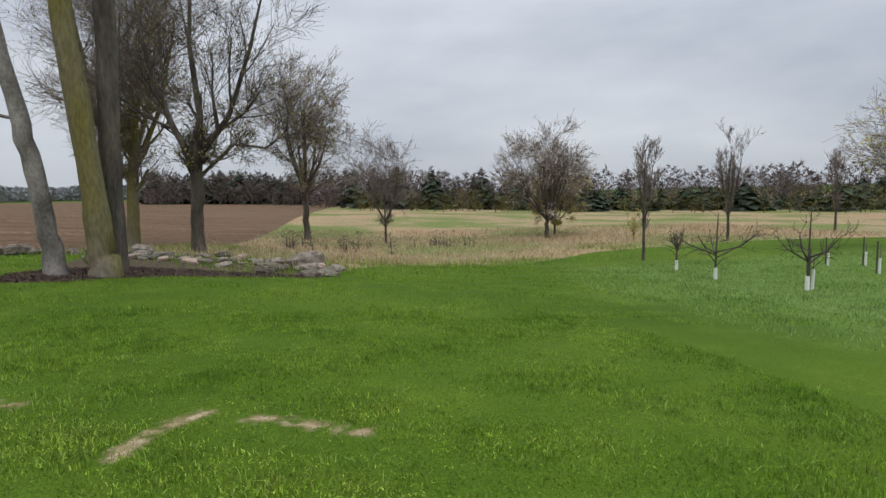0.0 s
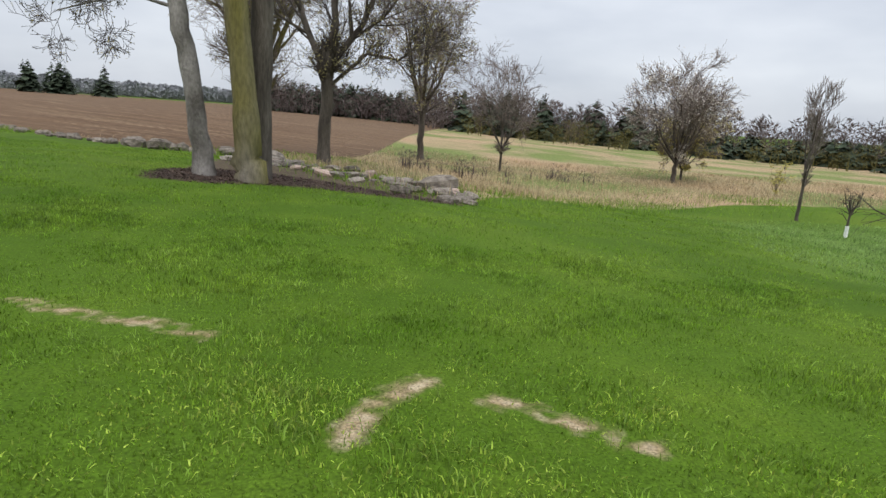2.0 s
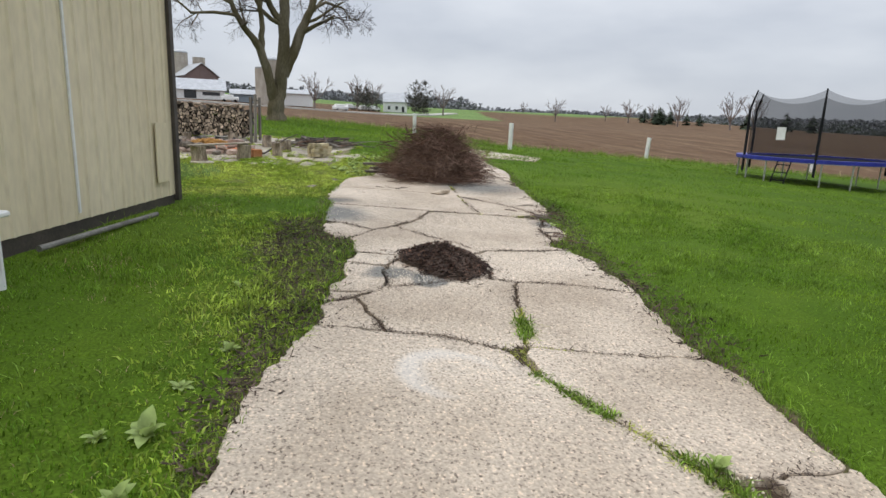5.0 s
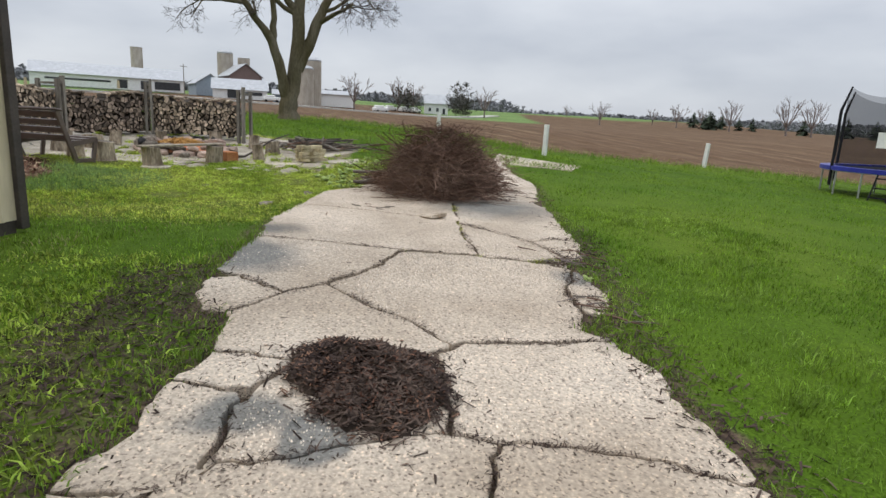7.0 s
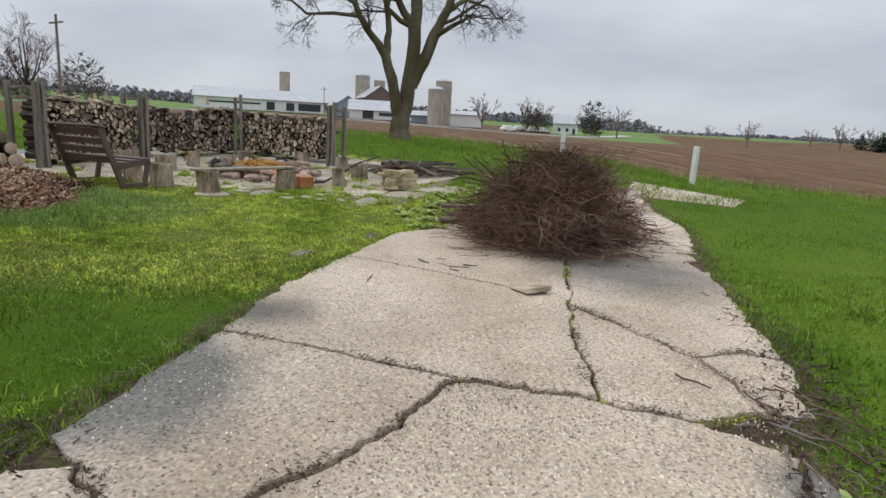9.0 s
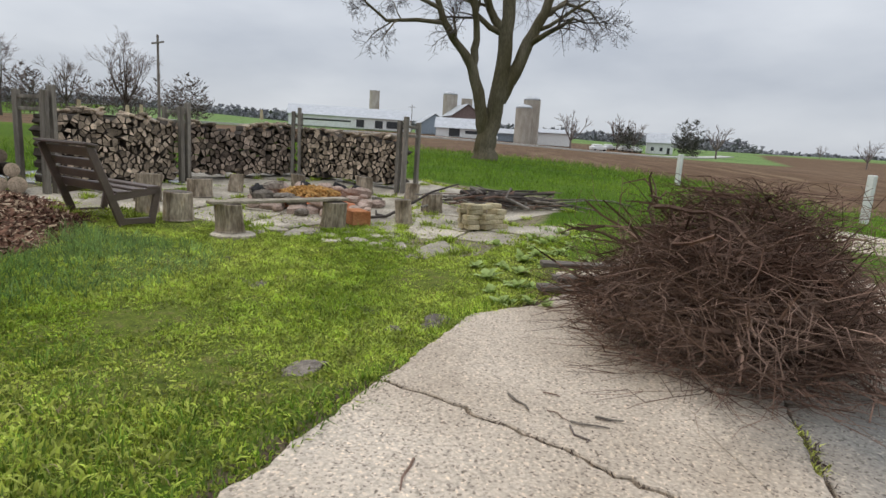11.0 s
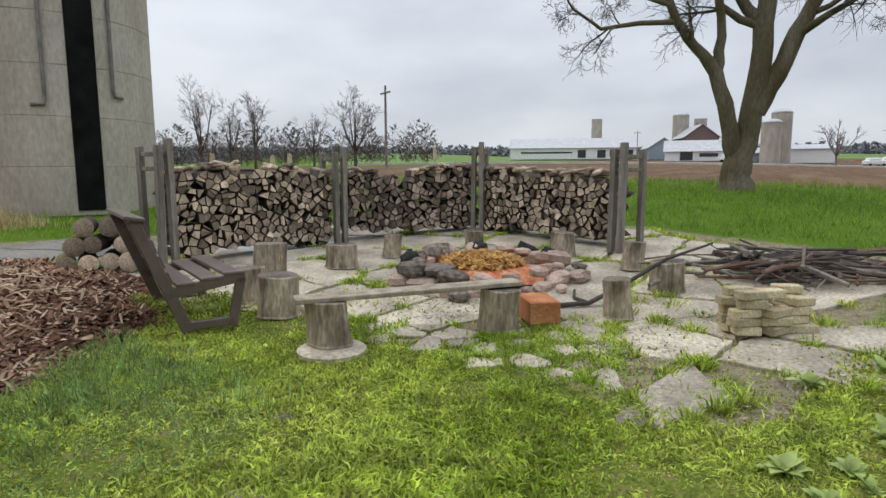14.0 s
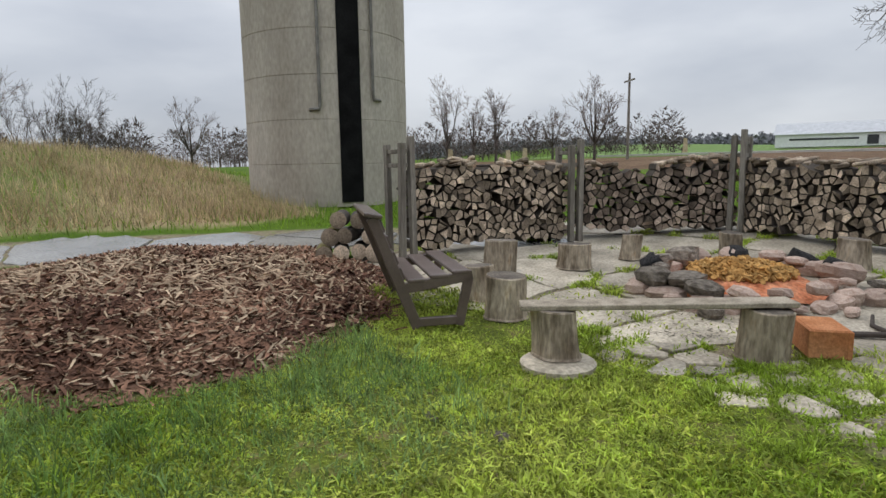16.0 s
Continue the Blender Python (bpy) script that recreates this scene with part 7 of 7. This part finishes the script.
def build_debris():
    """Fallen sticks and a broken lump of concrete on the drive."""
    rng = random.Random(91)
    for (cx, cy), n, spread_r, label in (((-13.0, 8.15), 26, 0.35, "scatter of dry sticks at the edge of the drive"), ((-17.6, 9.0), 22, 0.45, "dry sticks strewn at the foot of the brush heap"),
                                         ((-16.2, 6.4), 7, 0.6, "few short sticks lying on concrete"), ((-11.6, 7.75), 18, 0.3, "dead stalks at the broken edge of concrete")):
        o = thing("stick_scatter", G(cx, cy), label, "sticks", 0, "sticks on the drive")
        base = float(H(cx, cy))
        for _ in range(n):
            g = Geo()
            x, y, a = rng.gauss(0, spread_r), rng.gauss(0, spread_r * 0.6), rng.gauss(0.6, 0.9)
            L, r = rng.uniform(0.08, 0.3), rng.uniform(0.003, 0.008)
            pts = []
            for t in (-0.5, -0.15, 0.2, 0.5):
                px, py = x + t * L * math.cos(a) + rng.gauss(0, 0.012), y + t * L * math.sin(a) + rng.gauss(0, 0.012)
                pts.append((px, py, float(H(cx + px, cy + py)) - base + 0.024 + r))
            g.tube(pts, [r, r * 0.95, r * 0.8, r * 0.6], 5)
            part("stick", g, rng.choice((M_BRUSH, M_OLDBOARD, M_TWIG)), o)
    lump = stone(G(-15.33, 7.1, 0.03), (0.24, 0.14, 0.05), 20, name="concrete_chunk", bank=CHUNKS, k=0)
    tagged(lump, "broken lump of pale concrete beside a crack", "concrete chunk")


# ---------- trampoline ----------


def build_trampoline():
    cx, cy, r = -20.34, 22.32, 2.42
    zg = float(H(cx, cy))
    o = thing("trampoline", (cx, cy, zg), "round trampoline with blue pad and black safety net", "trampoline", -62)
    hb, ht = 0.85, 3.05
    n = 48

    def ring(R, z, w, t):
        g = Geo()
        vs = []
        for j in range(n):
            a = 2 * math.pi * j / n
            for dr, dz in ((0, 0), (w, 0), (w, t), (0, t)):
                vs.append(((R + dr) * math.cos(a), (R + dr) * math.sin(a), z + dz))
        g.add(vs, [(j * 4 + k, ((j + 1) % n) * 4 + k, ((j + 1) % n) * 4 + (k + 1) % 4, j * 4 + (k + 1) % 4) for j in range(n) for k in range(4)])
        return g
    part("pad", ring(r - 0.3, hb - 0.07, 0.36, 0.11), M_BLUE, o, "blue vinyl edge pad")
    g = Geo()
    g.add([((r - 0.28) * math.cos(2 * math.pi * j / n), (r - 0.28) * math.sin(2 * math.pi * j / n), hb + z) for z in (-0.02, -0.01) for j in range(n)], [tuple(range(n - 1, -1, -1)), tuple(range(n, 2 * n))])
    part("jump_mat", g, M_FOAM, o)
    part("frame_ring", ring(r - 0.02, hb - 0.09, 0.05, 0.05), M_GALV, o)
    m = 6
    for k in range(m):
        a = 2 * math.pi * k / m + radians(12)
        for da in (-0.18, 0.18):
            g = Geo()
            g.tube([((r - 0.02) * math.cos(a + da + 0.26), (r - 0.02) * math.sin(a + da + 0.26), -0.35), ((r - 0.02) * math.cos(a + da + 0.26), (r - 0.02) * math.sin(a + da + 0.26), hb - 0.06)], [0.025, 0.025], 8)
            part("leg", g, M_GALV, o)
        g = Geo()
        R = r + 0.02
        c, s = math.cos(a), math.sin(a)
        g.tube([(R * c, R * s, 0.35), (R * c, R * s, 1.5), ((R + 0.02) * c, (R + 0.02) * s, 2.4), ((R - 0.16) * c, (R - 0.16) * s, ht)], [0.04, 0.045, 0.04, 0.022], 8)
        part("net_post", g, M_FOAM, o, "black foam-sleeved net post")
    g = Geo()
    vs = []
    seg = 10
    for k in range(m):
        a0, a1 = 2 * math.pi * k / m + radians(12), 2 * math.pi * (k + 1) / m + radians(12)
        for i in range(seg):
            t = i / seg
            sag = 4 * t * (1 - t)
            for z, R in ((hb, r - 0.12), (1.7, r - 0.1), (ht - 0.03 - 0.28 * sag, r - 0.16)):
                p0, p1 = Vector((math.cos(a0), math.sin(a0))), Vector((math.cos(a1), math.sin(a1)))
                q = p0.lerp(p1, t) * R * (1 + 0.06 * sag)
                vs.append((q.x, q.y, z))
    tot = m * seg
    g.add(vs, [(i * 3 + k, ((i + 1) % tot) * 3 + k, ((i + 1) % tot) * 3 + k + 1, i * 3 + k + 1) for i in range(tot) for k in range(2)])
    part("net", g, M_NET, o, "fine black safety net")
    g = Geo()
    g.box((2.28, -0.6, 1.65), (0.02, 0.28, 0.4), rz=-0.25)
    part("notice", g, M_WHITE, o, "white warning notice")
    g = Geo()
    for s in (-0.2, 0.2):
        g.tube([(r + 0.45, s, 0.0), (r + 0.02, s, hb - 0.05)], [0.02, 0.02], 6)
    for k in range(3):
        g.box((r + 0.35 - 0.13 * k, 0, 0.2 + 0.24 * k), (0.06, 0.42, 0.03))
    b = part("ladder", g, M_FOAM, o)
    b.matrix_local = pose(0, 0, 0, 0, 0, -8)


def build_markers():
    for x, y, h, tilt in ((-28.43, 21.47, 1.02, 4), (-26.72, 13.71, 1.08, 1), (-32.0, 11.2, 1.0, 0), (-26.5, 29.5, 1.0, 2)):
        o = thing("marker_post", G(x, y, -0.05), "short white painted marker post at the field edge", "post", 20, "white posts along the field")
        g = Geo()
        g.box((0, 0, h / 2), (0.16, 0.1, h), bevel=0.012)
        b = part("post", g, M_WHITE, o)
        b.matrix_local = pose(0, 0, 0, 0, tilt, 0)
    o = thing("garden_table", G(-9.55, 1.62), "low white plastic table standing by the shed", "table", -16.5)
    g = Geo()
    g.box((0, 0, 0.57), (0.9, 0.55, 0.045), bevel=0.015)
    part("tabletop", g, M_WHITE, o)
    for x in (-0.36, 0.36):
        for y in (-0.2, 0.2):
            g = Geo()
            g.tube([(x, y, 0), (x * 0.97, y * 0.97, 0.55)], [0.035, 0.045], 8)
            part("leg", g, M_WHITE, o)
    # upright split pieces on the wood stacks
    for x, y, h in ((-22.3, -0.95, 0.2), (-23.2, -0.72, 0.16), (-23.45, -0.62, 0.18), (-25.3, 0.85, 0.2)):
        o = thing("wood_wedge", G(x, y, 1.2), "pale split wedge standing on a wood stack", "firewood", 30, "wedges on the stacks")
        g = Geo()
        g.add([(-0.05, -0.03, 0), (0.05, -0.03, 0), (0.0, 0.04, 0), (-0.03, -0.02, h), (0.035, -0.02, h * 1.05), (0, 0.03, h)], [(2, 1, 0), (3, 4, 5), (0, 1, 4, 3), (1, 2, 5, 4), (2, 0, 3, 5)])
        part("wedge", g, M_BRICKYEL, o)


# ---------- weeds ----------


def leaf_mesh(L, W, curl, seed):
    rng = random.Random(seed)
    g = Geo()
    n = 7
    vs = []
    for i in range(n):
        t = i / (n - 1)
        w = W * math.sin(math.pi * min(t * 0.9 + 0.12, 1.0)) ** 0.8
        x, z = L * t, L * (0.55 * t - curl * t * t)
        vs += [(x, -w, z + 0.25 * w + rng.gauss(0, 0.006)), (x, 0, z), (x, w, z + 0.25 * w + rng.gauss(0, 0.006))]
    g.add(vs, [(i * 3 + k, (i + 1) * 3 + k, (i + 1) * 3 + k + 1, i * 3 + k + 1) for i in range(n - 1) for k in range(2)])
    return g.mesh("leaf", M_LEAF, True)


def build_weeds():
    rng = random.Random(50)
    leaves = [leaf_mesh(0.26, 0.075, 0.35, 1), leaf_mesh(0.22, 0.06, 0.5, 2), leaf_mesh(0.17, 0.05, 0.25, 3)]
    spots = [(-19.75, 5.75, 1), (-19.25, 5.9, 1.1), (-19.0, 6.2, 1), (-20.16, 6.3, 1.1), (-20.5, 6.45, 1), (-21.0, 5.95, 0.9), (-20.7, 6.8, 1.1), (-21.4, 6.7, 1), (-22.0, 6.9, 1), (-21.6, 7.2, 1), (-19.6, 6.25, 1), (-18.7, 5.95, 0.8), (-22.6, 7.1, 0.9),
             (-20.1, 7.1, 1), (-18.4, 6.15, 0.7), (-6.85, 5.92, 0.7), (-7.5, 5.62, 0.45), (-7.6, 3.2, 0.8), (-8.1, 3.3, 0.6), (-8.6, 3.55, 0.6), (-7.1, 3.15, 0.6), (-12.4, 7.95, 0.5), (-9.9, 3.6, 0.45), (-7.6, 3.0, 0.45)]
    for _ in range(34):
        x = rng.uniform(-22.3, -18.3)
        spots.append((x, 6.0 - 0.25 * (x + 18.5) + rng.gauss(0.15, 0.3), rng.uniform(0.4, 0.9)))
    for x, y, s in spots:
        o = thing("broadleaf_weed", G(x, y, -0.01), "pale green broad-leaved weed growing in rough turf", "weed", rng.uniform(0, 360), "broad-leaved weeds")
        for k in range(rng.randint(11, 16)):
            b = new("leaf", rng.choice(leaves))
            b.parent = o
            b.matrix_local = pose(0, 0, 0.01, 0, rng.uniform(-45, 5), k * 137.5) @ Matrix.Scale(s * rng.uniform(0.38, 0.72), 4)


build_bench()
build_stumps()
build_pit()
build_small_piles()
build_heaps()
build_specks()
build_pebbles()
build_brush()
build_debris()
build_trampoline()
build_markers()
build_weeds()


# ---------- grass ----------


def blades(label, box, n, height, width, material, seed, keep=None, clump=0.0, lean=0.45, category="grass", name="grass", plain=False, centres=None):
    """Many single blades; box = x0, x1, y0, y1; keep(x, y) gives the chance that one grows there."""
    rng = np.random.default_rng(seed)
    x, y = rng.uniform(box[0], box[1], n), rng.uniform(box[2], box[3], n)
    if clump:
        c = rng.integers(0, max(1, n // 14), n)
        cx, cy = rng.uniform(box[0], box[1], n // 14 + 1), rng.uniform(box[2], box[3], n // 14 + 1)
        if centres:
            spot = np.array(centres)[rng.integers(0, len(centres), n // 14 + 1)]
            cx, cy = spot[:, 0], spot[:, 1]
        x, y = cx[c] + rng.normal(0, clump, n), cy[c] + rng.normal(0, clump, n)
        tall = rng.uniform(0.45, 1.5, n // 14 + 1)[c]
        fan = np.arctan2(y - cy[c], x - cx[c])
    ok = rng.random(n) < (keep(x, y) if keep else 1.0)
    x, y = x[ok], y[ok]
    m = len(x)
    patch = 0.8 + 0.35 * np.sin(x * 2.1 + np.sin(y * 1.7) * 1.5) * np.cos(y * 2.6 + x * 0.7)
    h = height * rng.uniform(0.45, 1.3, m) * patch * (tall[ok] if clump else 1.0)
    w = width * rng.uniform(0.6, 1.3, m)
    a, b = rng.uniform(0, 2 * np.pi, m), rng.uniform(0, 2 * np.pi, m)
    if clump:
        b = fan[ok] + rng.normal(0, 0.5, m)
    ln = np.abs(rng.normal(0, lean, m)) + 0.1
    z = H(x, y) - 0.012
    base = np.stack([x, y, z], -1)
    side = np.stack([np.cos(a), np.sin(a), np.zeros(m)], -1) * w[:, None] / 2
    out = np.stack([np.cos(b), np.sin(b), np.zeros(m)], -1)
    up = np.array([0, 0, 1.0])
    mid = base + up * (h * 0.6)[:, None] + out * (h * ln * 0.35)[:, None]
    tip = base + up * (h * (1 - 0.25 * ln))[:, None] + out * (h * ln)[:, None]
    v = np.stack([base - side, base + side, mid - side * 0.75, mid + side * 0.75, tip], 1).reshape(-1, 3)
    k = (np.arange(m) * 5)[:, None]
    f = np.concatenate([k + np.array([[0, 1, 3]]), k + np.array([[0, 3, 2]]), k + np.array([[2, 3, 4]])], 0)
    if plain:
        v = np.stack([base - side, base + side, tip], 1).reshape(-1, 3)
        f = np.arange(m * 3).reshape(-1, 3)
    return tagged(tri_mesh(name, v, f, material), label, category, kind="stuff")


def soft(d, w):
    return np.clip(0.5 + d / (2 * w), 0, 1)


def lawn_keep(x, y):
    k = soft(-inside(SLAB, x, y) + 0.01, 0.06) * (1 - soft(inside(PATIO, x, y), 0.1) * 0.93) * (1 - soft(inside(WOODCHIPS, x, y), 0.15)) * (1 - soft(inside(BED, x, y), 0.2))
    for q in DRY_LINES:
        k = k * np.clip((near_line(q, x, y) - 0.02) / 0.16, 0.12, 1)
    lit = np.exp(-((x + 10.8) / 1.9) ** 2 - ((y - 4.15) / 0.42) ** 2)
    c, s = math.cos(radians(SHED_YAW)), math.sin(radians(SHED_YAW))
    u, w = (x - SHED_CORNER[0]) * c + (y - SHED_CORNER[1]) * s, -(x - SHED_CORNER[0]) * s + (y - SHED_CORNER[1]) * c
    shed = (u > -0.05) & (u < 9.5) & (w < 0.03) & (w > -5.3)
    return k * (1 - 0.7 * lit) * ~shed


def build_grass():
    blades("short green lawn, each blade apart", (-6.2, 4.5, 1.6, 9.5), 105000, 0.052, 0.009, M_BLADE, 1, lawn_keep)
    blades("green lawn beside the concrete drive", (-16.5, -5.4, 0.8, 11.5), 115000, 0.052, 0.009, M_BLADE, 2, lawn_keep)
    blades("longer tufts in the lawn", (-9, 4.5, 1.6, 10), 45000, 0.068, 0.008, M_BLADE_TUFT, 3, lawn_keep, 0.05, 0.75)
    blades("longer grass tufts beside the drive", (-16.5, -9, 0.8, 11.5), 40000, 0.085, 0.008, M_BLADE_TUFT, 18, lawn_keep, 0.05, 0.75)
    blades("leafy tufts of fresh grass near the fire circle", (-20.9, -16.4, 0.6, 6.2), 110000, 0.05, 0.016, M_BLADE_RICH, 19, lawn_keep, 0.045, 1.1)
    blades("tall blue-green grass beside the bark heap", (-19.4, -16.6, -0.2, 3.2), 26000, 0.12, 0.009, M_BLADE_BLUE, 24, lambda x, y: lawn_keep(x, y) * np.clip(1.3 - inside(WOODCHIPS, x, y) * -0.7, 0, 1), 0.07, 0.8)
    blades("thin yellowish turf round the worn lines", (-4.5, 3.0, 2.2, 5.6), 45000, 0.036, 0.010, M_BLADE_RICH, 23, lambda x, y: lawn_keep(x, y) * np.exp(-((x + 0.7) / 1.8) ** 2 - ((y - 3.9) / 1.1) ** 2), 0.06, 0.8)
    blades("pale tall grass of the young orchard", (6.5, 30, 6.5, 27), 90000, 0.13, 0.022, M_BLADE_BLUE, 25, lambda x, y: soft(inside([(7.0, 12.5), (8.2, 7.4), (30, 8), (45, 30), (16, 25), (11.4, 23)], x, y), 3.0), plain=True)
    blades("dead straw among the turf", (-20.9, -5, 0.8, 6.4), 9000, 0.05, 0.006, M_BLADE_TAN, 20, lawn_keep, 0.09, 1.2)
    blades("lawn farther off towards the trees", (-26, 10, 8.5, 24), 150000, 0.07, 0.014, M_BLADE, 4, lawn_keep, plain=True)
    blades("rough lawn round the fire circle", (-22, -14.5, -0.5, 7.5), 75000, 0.05, 0.011, M_BLADE_RICH, 5, lawn_keep, lean=0.8)
    blades("yellow-green low weeds in the turf", (-21.8, -14.8, 0.3, 6.8), 150000, 0.042, 0.021, M_BLADE_YEL, 6, lawn_keep, 0.07, 1.0, "weeds", "ground_cover")
    pick = random.Random(6)
    gaps = [p for p in PATIO_GAPS if math.hypot(p[0] + 22.95, p[1] - 2.7) > 1.2 and math.sin(p[0] * 1.9 + p[1]) * math.cos(p[1] * 2.3 - p[0]) > pick.uniform(-0.9, 0.6)]
    blades("weeds growing in the patio gaps", (-26.5, -19.8, -2.5, 7.2), 46000, 0.075, 0.013, M_BLADE_RICH, 7, None, 0.045, 0.9, "weeds", "ground_cover", centres=gaps)
    blades("dry stalks and moss in the patio gaps", (-26.5, -19.8, -2.5, 7.2), 16000, 0.035, 0.013, M_BLADE_YEL, 22, None, 0.06, 1.1, "weeds", "ground_cover", centres=gaps[::2])
    blades("weedy patch beside the concrete drive", (-13.0, -6.4, 2.4, 4.7), 60000, 0.06, 0.015, M_BLADE_RICH, 16, lambda x, y: lawn_keep(x, y) * np.exp(-((y - 3.85 - 0.1 * np.sin(x)) / 0.5) ** 2), 0.05, 0.9, "weeds", "ground_cover")
    blades("longer grass overhanging the edge of the drive", (-21.5, -5.3, 3, 11.2), 170000, 0.085, 0.009, M_BLADE, 17, lambda x, y: np.exp(-((inside(SLAB, x, y) + 0.04) / 0.07) ** 2), 0, 0.9)
    cracks = [[NODES[a] for a in row.split()] for row in ("f7 w1 w2 w3 w4 w5 w6 b4 v1", "k5 c1 c2 c3", "b4 b5", "v1 v2", "j5 k4", "k6 x3")]
    blades("green weeds crowding the widest crack of the drive", (-9.2, -6.0, 5.2, 6.2), 45000, 0.075, 0.012, M_BLADE_TUFT, 21, lambda x, y: np.clip(1 - near_line(cracks[0], x, y) / 0.085, 0, 1) * (np.sin(x * 5.3 + y * 2) > -0.35), 0.03, 0.9, "weeds", "ground_cover")
    blades("weeds and moss in the cracks of the drive", (-17, -5.8, 3.2, 9.2), 420000, 0.05, 0.008, M_BLADE_YEL, 8, lambda x, y: np.maximum.reduce([np.clip(1 - near_line(q, x, y) / (0.12 if i == 0 else 0.05), 0, 1) * (np.sin(x * 4 + y * 3) > -0.3) for i, q in enumerate(cracks)]), 0, 0.8, "weeds", "ground_cover")
    blades("taller grass fringing the ploughed field", (-45, -20, -2, 36), 60000, 0.26, 0.02, M_BLADE, 9, lambda x, y: np.exp(-(np.minimum(inside(PLOUGH, x, y) + 0.8, 0) / 2.0) ** 2) * (inside(PLOUGH, x, y) < 0.6) * ((inside(PLOUGH, x, y) > -6)), plain=True)
    blades("pale dry grass along the field's edge", (-42, -8, 4, 36), 40000, 0.3, 0.016, M_BLADE_TAN, 10, lambda x, y: np.exp(-((inside(PLOUGH, x, y) + 0.2) / 0.7) ** 2) * 0.7, plain=True)
    blades("tall dry tan grass of the meadow", (-12, 45, 16, 62), 120000, 0.42, 0.035, M_BLADE_TAN, 11, lambda x, y: soft(inside(TAN, x, y) - 0.4, 0.6) * 0.45, plain=True)
    blades("green undergrowth at the meadow's edge", (-12, 20, 15, 40), 46000, 0.28, 0.03, M_BLADE, 12, lambda x, y: np.exp(-((inside(TAN, x, y) - 1.2) / 3.0) ** 2) * (0.25 + 0.75 * (np.sin(x * 0.5 + y * 0.3) * np.cos(y * 0.45 - x * 0.2) > 0.1)), plain=True)
    blades("rough dry grass on the bank by the silo", (-28, -8, -24, -6), 60000, 0.42, 0.02, M_BLADE_TAN, 13, lambda x, y: soft(inside([(-8, -5.9), (-17.6, -5.8), (-21.2, -5.2), (-23.0, -6.2), (-24, -9.5), (-24, -24), (-8, -24)], x, y), 0.5) * 0.8, plain=True)
    blades("green grass at the silo's foot and on the bank", (-30, -8, -24, -4.5), 30000, 0.26, 0.018, M_BLADE, 14, lambda x, y: soft(-inside(PATIO, x, y) - 0.15, 0.2) * (y < -4.6) * 0.8, plain=True)
    blades("grass behind the wood stacks", (-36, -22, -6, 14), 50000, 0.16, 0.016, M_BLADE, 15, lambda x, y: soft(-inside(PATIO, x, y) - 0.2, 0.2) * soft(-inside(SLAB, x, y), 0.1), plain=True)


build_grass()
